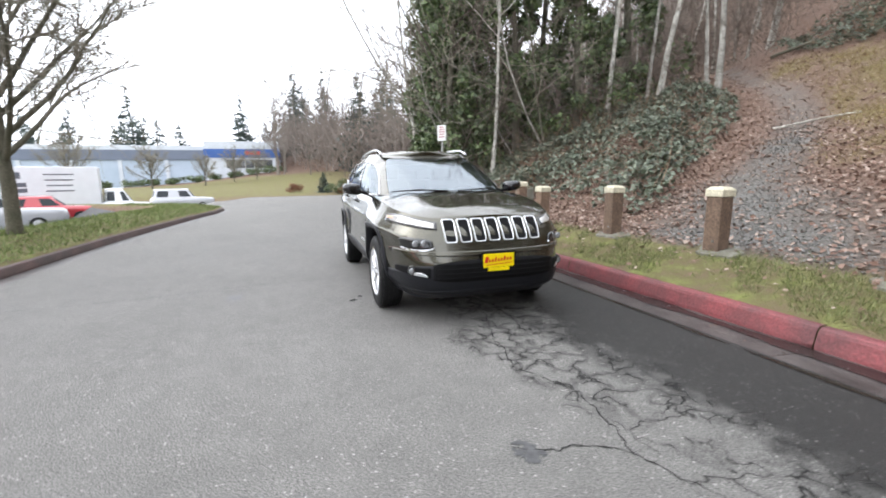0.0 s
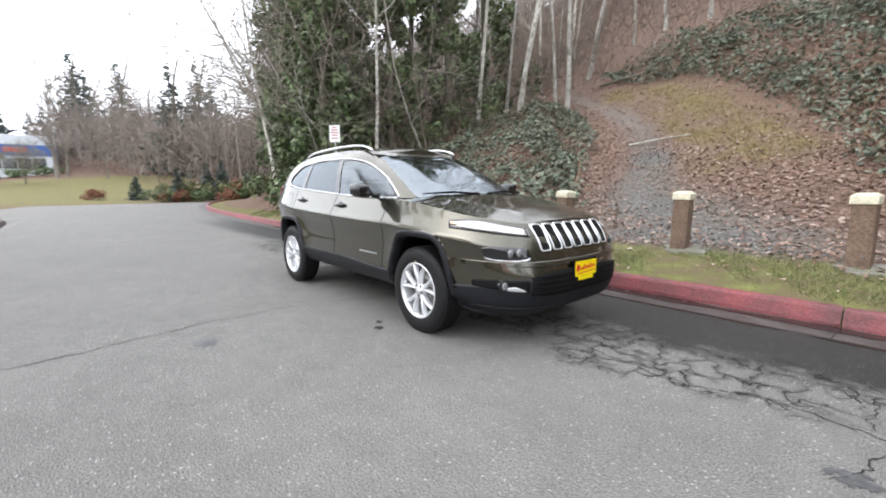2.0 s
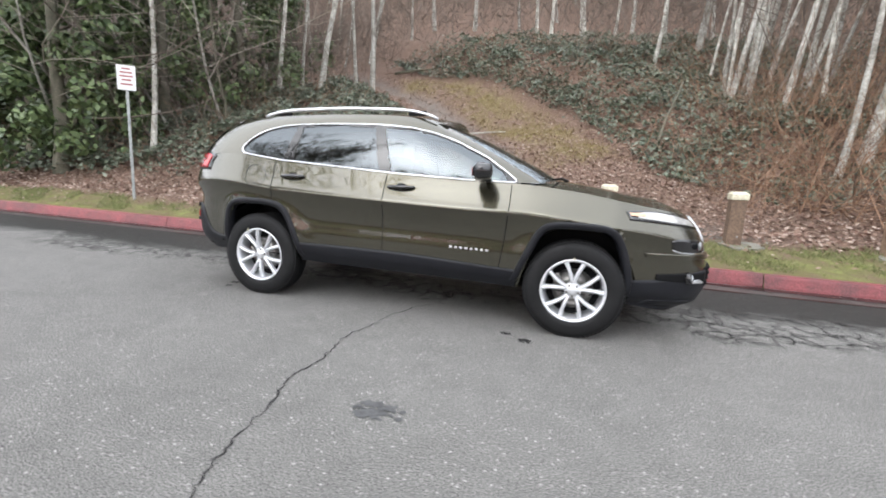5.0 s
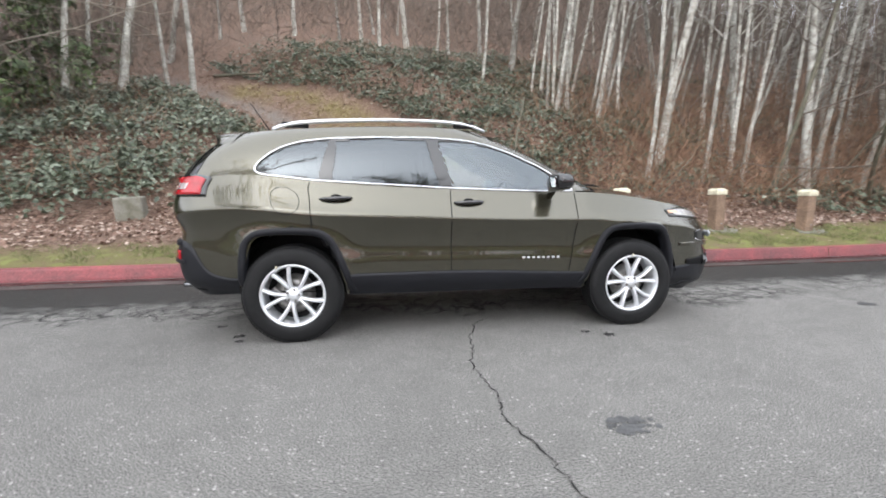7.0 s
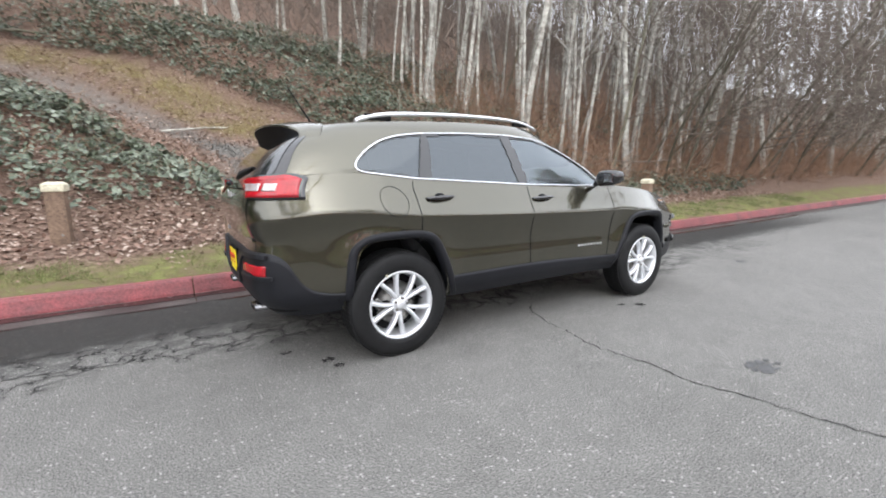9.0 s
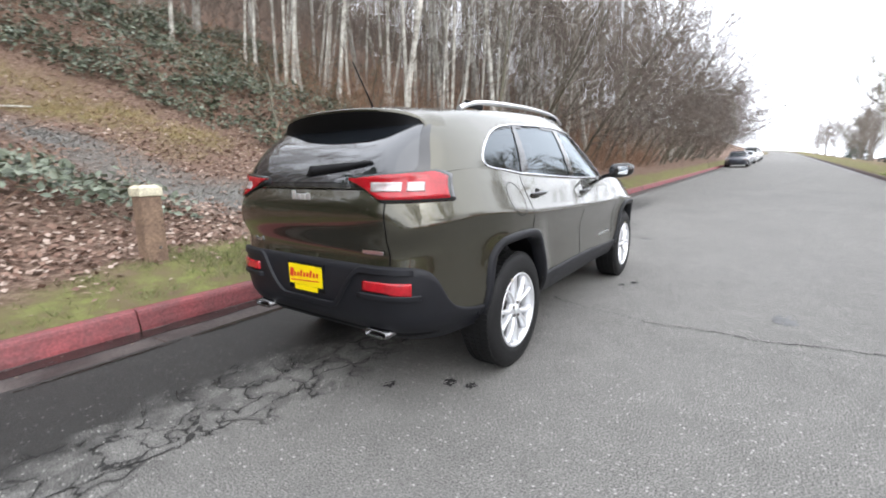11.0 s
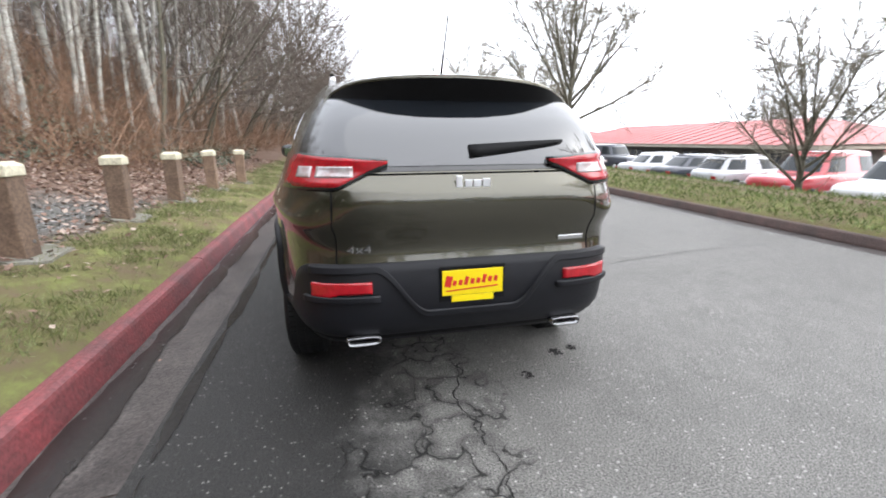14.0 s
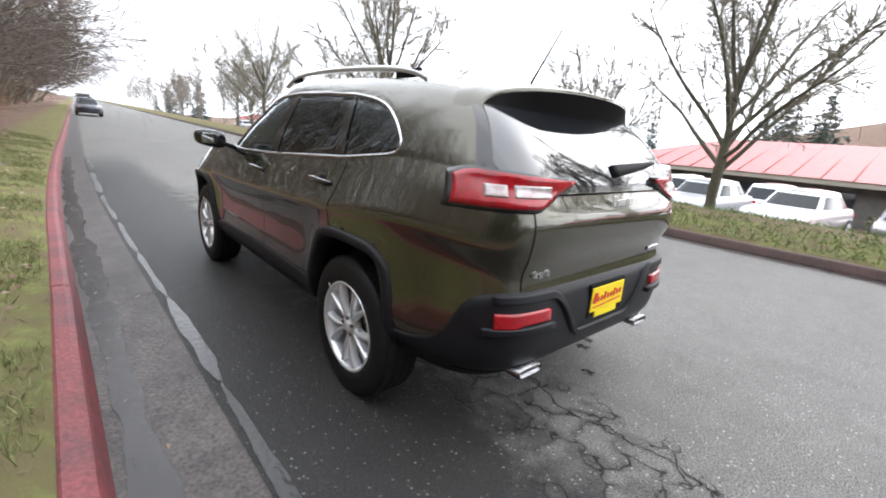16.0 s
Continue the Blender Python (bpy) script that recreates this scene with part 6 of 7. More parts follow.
# bare trees and a few firs scattered beyond the lot, along the road's far stretch
for k in range(20):
    x = random.uniform(42, 150)
    y = float(far_y(x)) - random.uniform(4.0, 6 + 0.10 * x)
    put_tree((far_alders * 3 + firs[:1])[k % 10], x, y, random.uniform(0.38, 0.62), sink=0.3)
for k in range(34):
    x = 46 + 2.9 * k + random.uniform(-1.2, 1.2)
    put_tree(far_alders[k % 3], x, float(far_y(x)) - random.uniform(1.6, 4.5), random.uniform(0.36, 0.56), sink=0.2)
for k in range(30):
    x = random.uniform(55, 190)
    y = float(far_y(x)) - random.uniform(7, 12 + 0.55 * (x - 40))
    put_tree((far_alders * 3 + firs[:1])[k % 10], x, y, random.uniform(0.42, 0.75), sink=0.4)
for k in range(60):
    x, y = random.uniform(-70, 130), random.uniform(-150, -70)
    put_tree((firs[:1] + far_alders)[k % 4], x, y, random.uniform(0.55, 1.0), sink=0.5)
# street trees along the verge
for x, y, s, t in ((-5.7, -7.2, 0.95, 40), (-62, -19.5, 0.75, 130), (-64, -13.5, 0.6, 10), (-66, -10.0, 0.65, 60), (-68, -7.0, 0.6, 5), (-58, -27, 0.8, 33), (0.3, -9.3, 0.85, 200), (4.4, -10.4, 0.6, 31), (12.6, -8.6, 1.0, 90), (21, -11.0, 0.8, 301), (30.5, -9.9, 0.9, 77), (41, -12.4, 0.9, 75), (56, -15.5, 1.0, 221), (73, -13.0, 0.9, 10)):
    put_tree(street[int(t) % 4], x, y, s, turn=t)
for p_ in alders + far_alders + arching + overhang + shrubs + street + ivies + firs + [small_fir]:
    for o in [*p_.children_recursive, p_]:
        bpy.data.objects.remove(o)
# ---- ground cover on the bank and verges: uncountable stuff ----
def scatter(n, x0, x1, y0, y1, accept, seed):
    """Random plan points for which accept(x, y) is a probability."""
    g = np.random.default_rng(seed)
    out = []
    got = 0
    while got < n:
        x, y = g.uniform(x0, x1, n), g.uniform(y0, y1, n)
        k = g.uniform(0, 1, n) < accept(x, y)
        out.append(np.stack([x[k], y[k]], 1))
        got += k.sum()
        if k.sum() == 0:
            break
    return np.concatenate(out)[:n], g


def ivy_share(x, y):
    px, ex, u = path_x(np.clip(y, 3, 25)), ivy_edge(np.clip(y, 4, 17)), y - kerb_y(x)
    left = sstep(1.5, 2.3, px - x) * sstep(2.2, 3.2, u + 0.4 * wave(x, y, 1.2)) * (1 - sstep(12, 15, y)) * (1 - 0.6 * sstep(-12, -20, x))
    right = sstep(0.0, 0.7, x - ex) * sstep(3.0, 4.6, u - 0.9 * (1 - sstep(3, 6, x))) * (1 - sstep(16, 20, y)) * (1 - 0.75 * sstep(7, 10, x))
    edge = sstep(7, 9, x) * sstep(1.6, 2.6, u) * (1 - sstep(4, 7, u)) * 0.5
    patch = 0.45 + 0.55 * sstep(-0.25, 0.25, wave(x, y, 0.9, 8) + 0.4 * wave(x, y, 2.7, 1))
    return np.clip(np.maximum(np.maximum(left, right), edge) * patch, 0, 1)


def hump(x, y):
    return 0.30 + 0.28 * wave(x, y, 1.5, 4) + 0.16 * wave(x, y, 4.1, 6)


P, g = scatter(96000, -20, 15, 3.6, 19, ivy_share, 21)
h = np.maximum(hump(P[:, 0], P[:, 1]), 0.03) * g.uniform(0.25, 1.1, len(P)) ** 0.5
Z = ground_z(P[:, 0], P[:, 1]) + h
V, F = leaves_at(np.stack([P[:, 0], P[:, 1], Z], 1), np.tile([0.0, -0.35, 1.0], (len(P), 1)), 0.058, g, 0.62)
tagged(raw_mesh("ivy_cover", V, F, M["ivy"], smooth=False), "thick dark green ivy and bramble leaves on the bank", "ivy", kind="stuff")


def ribbons(base, direc, length, width, g, bend=0.25, seg=3):
    """Thin crossed-free strips standing from base along direc, bending over."""
    n = len(base)
    d = direc / (np.linalg.norm(direc, axis=1)[:, None] + 1e-9)
    side = np.cross(d, g.normal(0, 1, (n, 3)))
    side /= np.linalg.norm(side, axis=1)[:, None] + 1e-9
    fall = g.normal(0, 1, (n, 3)) * bend
    rows = []
    for i in range(seg + 1):
        q = i / seg
        c = base + d * (length * q)[:, None] + fall * (length * q * q)[:, None]
        w = (width * (1 - 0.75 * q))[:, None]
        rows += [c - side * w, c + side * w]
    V = np.stack(rows, 1).reshape(-1, 3)
    k = 2 * (seg + 1)
    o = np.arange(n)[:, None] * k
    F = np.concatenate([o + np.array([[2 * i, 2 * i + 1, 2 * i + 3, 2 * i + 2]]) for i in range(seg)])
    return V, F


def stems(name, n, x0, x1, y0, y1, accept, seed, lmin, lmax, width, material, label, up=1.0, zmax=0.0, bend=0.3, seg=2):
    P, g = scatter(n, x0, x1, y0, y1, accept, seed)
    b = np.stack([P[:, 0], P[:, 1], ground_z(P[:, 0], P[:, 1]) + g.uniform(0, 1, len(P)) * zmax], 1)
    d = g.normal(0, 0.6, (len(P), 3)) + np.array([0, -0.15, up])
    V, F = ribbons(b, d, g.uniform(lmin, lmax, len(P)), width * g.uniform(0.6, 1.4, len(P)), g, bend, seg)
    return tagged(raw_mesh(name, V, F, material, smooth=True), label, "undergrowth", kind="stuff")


wood_edge = lambda x, y: sstep(2.6, 6.0, x) * sstep(1.9, 2.8, y - kerb_y(x)) * (1 - 0.7 * sstep(5, 9, y - kerb_y(x)))
stems("bramble_thicket", 14000, 2.5, 30, 3.5, 13, wood_edge, 31, 0.5, 1.9, 0.006, M["bramble"], "tangled reddish brown bramble stems at the wood's edge", 0.9, 0.5, 0.45)
stems("bramble_stems", 5000, -18, 14, 4.5, 18, ivy_share, 32, 0.4, 1.2, 0.005, M["bramble"], "bare brown bramble stems among the ivy", 0.6, 0.2, 0.4)
stems("edge_twigs", 14000, 7, 85, 1, 14, lambda x, y: sstep(7, 11, x) * sstep(2.4, 3.6, y - kerb_y(x)) * (1 - 0.8 * sstep(5, 10, y - kerb_y(x))), 33, 0.8, 2.4, 0.008, M["twig"], "bare overhanging twigs along the wood", 0.7, 6.5, 0.3)
stems("wood_brush", 30000, -26, 45, 13.5, 42, lambda x, y: np.where((x > -9) & (y < 17.0) & (x < 1), 0.0, 1.0), 34, 0.8, 2.6, 0.011, M["twig"], "brown leafless brush under the trees", 1.0, 2.5, 0.35)
stems("slope_brush", 9000, 5, 42, 6, 30, lambda x, y: sstep(3.5, 6, y - kerb_y(x)), 39, 1.0, 3.2, 0.012, M["twig"], "leafless brown thicket between the trees", 1.0, 6.0, 0.3)
stems("upper_brush", 11000, -60, 75, 30, 75, lambda x, y: 0 * x + 1.0, 35, 2.0, 5.0, 0.035, M["twig"], "grey brown brush high on the wooded slope", 1.0, 5.0, 0.3)
stems("far_brush", 16000, -120, -60, -8, 60, lambda x, y: sstep(2, 10, y + 0.25 * (-60 - x)) * ((y > -3) | (x < -92)), 36, 2.0, 6.0, 0.045, M["twig_hazed"], "brown leafless wood in the distance, its colour paled for haze", 1.0, 7.0, 0.25)
stems("hill_brush", 15000, -85, -24, 6, 60, lambda x, y: (1 - sstep(82, 88, np.degrees(np.arctan2(4 - x, y + 3)))) * sstep(42, 46, np.hypot(x - 4, y + 3)) * sstep(3, 6, y - kerb_y(x)), 38, 1.5, 5.0, 0.03, M["twig_hazed"], "grey brown leafless wood on the rising hill, its colour paled for haze", 1.0, 7.5, 0.25)
stems("west_brush", 9000, -34, -8, 4, 22, lambda x, y: sstep(2.5, 4.5, y - kerb_y(x)), 37, 0.6, 2.6, 0.008, M["twig"], "brown twigs among the trees by the bend", 0.9, 2.5, 0.35)

# dead leaves lying on the bank, the path's edges and, thinly, the lawn
def litter_share(x, y):
    lw_, gw_2, dw_ = zone_weights(x, y)
    u = y - kerb_y(x)
    return np.clip(sstep(0.35, 1.6, u) * (1 - 0.84 * gw_2) * (1 - 0.6 * dw_) * (1 - 0.9 * lw_) * (1 - 0.55 * ivy_share(x, y)), 0, 1)


P, g = scatter(62000, -16, 15, 2.2, 17, lambda x, y: litter_share(x, y) * (1 - 0.55 * sstep(6, 12, y)), 41)
V, F = leaves_at(np.stack([P[:, 0], P[:, 1], ground_z(P[:, 0], P[:, 1]) + 0.015 + 0.02 * g.uniform(0, 1, len(P))], 1), np.tile([0, -0.2, 1.6], (len(P), 1)), 0.034, g, 0.7)
tagged(raw_mesh("leaf_litter", V, F, M["litter"], smooth=False), "fallen brown leaves lying on the bank", "leaf litter", kind="stuff")
# grass
def lawn_share(x, y):
    return zone_weights(x, y)[0] * (y > kerb_y(x) + 0.17) * (0.05 + 0.95 * sstep(-0.15, 0.40, wave(x, y, 2.2, 3) + 0.5 * wave(x, y, 6, 1)))


P, g = scatter(52000, -14, 15, 1.9, 4.4, lawn_share, 43)
b = np.stack([P[:, 0], P[:, 1], ground_z(P[:, 0], P[:, 1]) - 0.005], 1)
V, F = ribbons(b, g.normal(0, 0.55, (len(P), 3)) + np.array([0, 0, 0.8]), g.uniform(0.02, 0.065, len(P)), g.uniform(0.002, 0.0045, len(P)), g, 0.4, 1)
tagged(raw_mesh("grass", V, F, M["grass"], smooth=False), "short mossy yellow green grass along the kerb", "grass", kind="stuff")
P, g = scatter(40000, -24, 26, -10, -5, lambda x, y: ((far_y(x) - y) > 0.17) * zone_weights(x, y)[0], 44)
b = np.stack([P[:, 0], P[:, 1], ground_z(P[:, 0], P[:, 1]) - 0.005], 1)
V, F = ribbons(b, g.normal(0, 0.5, (len(P), 3)) + np.array([0, 0, 0.8]), g.uniform(0.04, 0.10, len(P)), g.uniform(0.006, 0.012, len(P)), g, 0.4, 1)
tagged(raw_mesh("verge_grass", V, F, M["verge_blade"], smooth=False), "mown green grass on the verge by the parking lot", "grass", kind="stuff")
P, g = scatter(9000, -7, 4, 7, 16, lambda x, y: zone_weights(x, y)[2], 45)
b = np.stack([P[:, 0], P[:, 1], ground_z(P[:, 0], P[:, 1]) - 0.005], 1)
V, F = ribbons(b, g.normal(0, 0.6, (len(P), 3)) + np.array([0, 0, 0.7]), g.uniform(0.05, 0.16, len(P)), g.uniform(0.003, 0.006, len(P)), g, 0.5, 2)
tagged(raw_mesh("dry_grass", V, F, M["dry"], smooth=False), "dry yellow brown grass beside the path", "grass", kind="stuff")
# gravel stones on the path
P, g = scatter(9000, -6, 5, 3, 12, lambda x, y: zone_weights(x, y)[1], 46)
V, F = leaves_at(np.stack([P[:, 0], P[:, 1], ground_z(P[:, 0], P[:, 1]) + 0.006], 1), np.tile([0, 0, 2.5], (len(P), 1)), 0.018, g, 0.8)
M["stones"] = leaf_mat("path_gravel", (0.08, 0.076, 0.07), (0.16, 0.155, 0.145), (0.32, 0.315, 0.30), 0.9)
tagged(raw_mesh("path_gravel", V, F, M["stones"], smooth=False), "loose grey gravel on the footpath", "gravel", kind="stuff")
# ---- road details ----
def ribbon_on_road(name, pts, width, material, label, seed, category, zoff=0.004, wob=0.055, step=0.03, soft=False):
    """A narrow ragged strip on the road along a few plan points."""
    g = np.random.default_rng(seed)
    pts = np.array(pts, float)
    d = np.concatenate([[0], np.cumsum(np.linalg.norm(np.diff(pts, axis=0), axis=1))])
    t = np.arange(0, d[-1], step)
    c = np.stack([np.interp(t, d, pts[:, k]) for k in (0, 1)], 1)
    n = np.cumsum(g.normal(0, 1, (len(t), 2)), 0)
    n -= np.linspace(0, 1, len(t))[:, None] * n[-1]
    c = c + wob * 0.12 * n + g.normal(0, wob * 0.16, c.shape)
    tn = np.gradient(c, axis=0)
    tn /= np.linalg.norm(tn, axis=1)[:, None] + 1e-9
    nn = np.stack([-tn[:, 1], tn[:, 0]], 1)
    w = width * g.uniform(0.35, 1.5, len(t)) * np.minimum(1, np.minimum(t, t[-1] - t) / 0.2 + 0.15)
    if soft:
        w = width * (0.85 + 0.35 * wave(t * 1.6, t, 1.0, seed) + 0.14 * wave(t * 7, t, 1.0, seed)) * np.minimum(1, np.minimum(t, t[-1] - t) / 0.3 + 0.1)
        w = np.maximum(w, 0.004)
    A, B = c + nn * w[:, None], c - nn * w[:, None]
    P = np.stack([np.concatenate([A, (road_z(A[:, 0]) + zoff)[:, None]], 1), np.concatenate([B, (road_z(B[:, 0]) + zoff)[:, None]], 1)])
    return tagged(grid_mesh(name, P[::-1], material, smooth=False), label, category, kind="structure")


M["crack"] = mat("crack_dirt", (0.018, 0.017, 0.016), 0.95, var=0.4, scale=30)
M["oil"] = mat("oil_stain", (0.088, 0.088, 0.089), 0.5, var=0.4, scale=20, fine=0.6, bscale=160)
M["film"] = mat("wet_silt", (0.020, 0.0155, 0.014), 0.16, var=0.5, scale=9, bump=0.25, bscale=30, fine=0.5, rough2=0.34)
M["water"] = mat("standing_water", (0.017, 0.015, 0.014), 0.08, var=0.4, scale=12, bump=0.30, bscale=22, rough2=0.3)
ribbon_on_road("crack_long", [(0.25, -0.45), (0.06, -0.68), (-0.03, -1.0), (-0.12, -1.6), (-0.08, -1.9), (-0.09, -2.2), (-0.04, -2.5), (0.02, -2.75), (0.09, -3.15), (0.2, -3.8), (0.16, -4.6)], 0.0048, M["crack"], "long dark crack across the lane", 3, "crack")
ribbon_on_road("crack_branch", [(4.22, -0.16), (4.12, -0.40), (4.05, -0.64), (3.98, -0.74)], 0.0045, M["crack"], "short dark crack in the asphalt", 4, "crack")
ribbon_on_road("crack_edge", [(1.9, 0.05), (2.5, -0.10), (3.2, -0.21), (3.65, 0.0), (4.2, -0.15), (4.8, 0.0), (5.6, -0.2)], 0.0045, M["crack"], "crack along the edge of the crazed asphalt", 5, "crack")
ribbon_on_road("crack_edge", [(-1.85, -0.08), (-2.2, 0.02), (-2.4, -0.02), (-2.7, -0.05), (-3.1, 0.0), (-3.6, 0.12), (-4.4, 0.0)], 0.0045, M["crack"], "crack along the edge of the crazed asphalt", 6, "crack")


def stain(name, x, y, r, seed, material, label, stretch=1.0):
    g = np.random.default_rng(seed)
    V, F = [], []
    for k in range(46):
        a, d = g.uniform(0, 6.28), r * g.uniform(0, 1) ** 0.6
        px_, py_ = x + d * math.cos(a) * stretch, y + d * math.sin(a)
        s = g.uniform(0.12, 0.35) * r
        b = len(V)
        m = 7
        for i in range(m):
            t = 2 * math.pi * i / m
            q = s * g.uniform(0.6, 1.2)
            V.append((px_ + q * math.cos(t), py_ + q * math.sin(t), 0.0035 + 0.00002 * k))
        for i in range(1, m - 1):
            F.append((b, b + i, b + i + 1))
    return tagged(raw_mesh(name, V, F, material, smooth=False), label, "stain", kind="structure")


stain("oil_stain", 0.47, -2.345, 0.085, 1, M["oil"], "dark oil stain on the asphalt", 1.5)
stain("oil_stain", 4.05, -0.66, 0.07, 2, M["oil"], "dark patch beside a crack", 1.3)
for k, (x, y, r) in enumerate(((-1.80, -0.68, 0.035), (-1.77, -0.81, 0.03), (-2.02, -0.40, 0.03), (1.05, -1.1, 0.04), (0.9, -1.0, 0.03))):
    stain("mud_spot", x, y, r, 10 + k, M["crack"], "small dark spot of mud on the road", 1.4)
# water standing along the gutter's edge
for k, (x0, x1, w) in enumerate(((-3.3, -2.35, 0.018), (-2.3, -0.9, 0.036), (-0.95, 0.5, 0.042), (0.45, 1.9, 0.034), (1.8, 3.4, 0.026), (3.5, 5.6, 0.030), (5.8, 8.6, 0.05), (-4.9, -3.7, 0.022), (9.0, 12.0, 0.05))):
    xs_ = np.linspace(x0, x1, 9)
    ribbon_on_road("puddle", [(a, float(kerb_y(a)) - 0.50) for a in xs_], w, M["water"], "narrow dark puddle along the joint of the gutter", 20 + k, "puddle", 0.0045, 0.010, 0.03, True)
xs_ = np.linspace(-10, 12, 60)
ribbon_on_road("gutter_film", [(a, float(kerb_y(a)) - 0.115) for a in xs_], 0.092, M["film"], "dark wet film along the foot of the kerb", 41, "puddle", -0.0055, 0.004, 0.03, True)
# leaves and debris in the gutter
P, g = scatter(500, -10, 12, 1.4, 2.1, lambda x, y: ((kerb_y(x) - y) < 0.42) * ((kerb_y(x) - y) > 0.02) * 0.6 + 0 * x, 51)
V, F = leaves_at(np.stack([P[:, 0], P[:, 1], road_z(P[:, 0]) - 0.012 + 0 * P[:, 0]], 1), np.tile([0, 0, 2.5], (len(P), 1)), 0.018, g, 0.6)
tagged(raw_mesh("gutter_leaves", V, F, M["litter"], smooth=False), "wet dead leaves in the gutter", "leaf litter", kind="stuff")
P, g = scatter(1300, -14, 14, 2.05, 4.0, lambda x, y: 1.0 * (y > kerb_y(x) + 0.2), 52)
V, F = leaves_at(np.stack([P[:, 0], P[:, 1], ground_z(P[:, 0], P[:, 1]) + 0.035], 1), np.tile([0, 0, 2.5], (len(P), 1)), 0.028, g, 0.6)
tagged(raw_mesh("lawn_leaves", V, F, M["litter"], smooth=False), "scattered brown leaves on the grass strip", "leaf litter", kind="stuff")


# ---- bollards ----
def bollard():
    root = tagged(new("bollard"), "square brown wooden bollard with a cream painted cap", "bollard", "bollards along the kerb")
    bm = bmesh.new()
    box(bm, 0.195, 0.195, 0.78, pose(0, 0, 0.26), 0.012)
    part("post", bm, M["post_wood"], root)
    bm = bmesh.new()
    box(bm, 0.225, 0.225, 0.085, pose(0, 0, 0.685), 0.010)
    v = bmesh.ops.create_cube(bm, size=1, matrix=pose(0, 0, 0.742) @ Matrix.Diagonal((0.222, 0.222, 0.03, 1)))["verts"]
    for q in v:
        if q.co.z > 0.742:
            q.co.x *= 0.62
            q.co.y *= 0.62
    part("cap", bm, M["cap_cream"], root, "chipped cream cap")
    bm = bmesh.new()
    bmesh.ops.create_cone(bm, cap_ends=True, segments=12, radius1=0.016, radius2=0.014, depth=0.012, matrix=pose(0.03, -0.10, 0.12, 90, 0, 0))
    part("bolt", bm, M["steel"], root)
    return root


b0 = bollard()
for x, y, t in ((-3.72, 3.55, -4), (-1.87, 2.98, 3), (0.03, 3.10, -2), (1.84, 3.10, 4), (3.60, 3.07, -3), (5.47, 3.0, 2), (7.14, 2.80, 6)):
    z = float(ground_z(x, y))
    copy_thing(b0, pose(x, y, z, random.uniform(-1.5, 1.5), random.uniform(-1.5, 1.5), t))
    if x < -1:
        continue
    bm = bmesh.new()
    n = 18
    V = []
    for k in range(n):
        a = 2 * math.pi * k / n
        r = 0.24 * random.uniform(0.75, 1.15)
        px_, py_ = x + 0.1 + r * 1.25 * math.cos(a), y - 0.05 + r * 0.8 * math.sin(a)
        V.append((px_, py_, float(ground_z(px_, py_)) + 0.022))
    top = [bm.verts.new(v) for v in V]
    low = [bm.verts.new((v[0] + (v[0] - x) * 0.05, v[1] + (v[1] - y) * 0.05, v[2] - 0.10)) for v in V]
    bm.faces.new(top)
    for k in range(n):
        bm.faces.new((top[k], low[k], low[(k + 1) % n], top[(k + 1) % n]))
    tagged(part("bollard_pad", bm, M["pad"]), "mossy concrete footing round a bollard", "footing", "bollard footings")
for o in [*b0.children_recursive, b0]:
    bpy.data.objects.remove(o)


# ---- road sign ----
M["galv"] = mat("galvanised_post", (0.42, 0.44, 0.43), 0.5, 0.7, var=0.3, scale=12)
M["sign_white"] = mat("white_sign", (0.74, 0.75, 0.74), 0.45, var=0.08, scale=9)
M["sign_ink"] = mat("sign_print", (0.35, 0.10, 0.10), 0.5)
sx, sy = -7.22, 2.72
sz = float(ground_z(sx, sy))
sign = tagged(new("road_sign"), "small white parking sign on a galvanised post", "road sign")
sign.matrix_world = pose(sx, sy, sz, 0, 0, 38)
bm = bmesh.new()
box(bm, 0.05, 0.03, 2.62, pose(0, 0, 1.21), 0.006)
part("post", bm, M["galv"], sign)
bm = bmesh.new()
box(bm, 0.31, 0.006, 0.46, pose(0, -0.022, 2.36), 0.002)
board = part("board", bm, M["sign_white"], sign)
for k, (w, z) in enumerate(((0.14, 2.53), (0.2, 2.46), (0.22, 2.39), (0.16, 2.32), (0.2, 2.24))):
    bm = bmesh.new()
    box(bm, w, 0.003, 0.028, pose(0, -0.027, z))
    part("lettering_bar", bm, M["sign_ink"], board)

# old concrete block half sunk in the leaves
bm = bmesh.new()
box(bm, 0.44, 0.30, 0.46, pose(-4.97, 4.32, float(ground_z(-4.97, 4.32)) + 0.13, 2, -3, 8), 0.03, 2)
tagged(part("concrete_block", bm, M["pad"]), "weathered grey concrete block half buried in leaves", "concrete block")
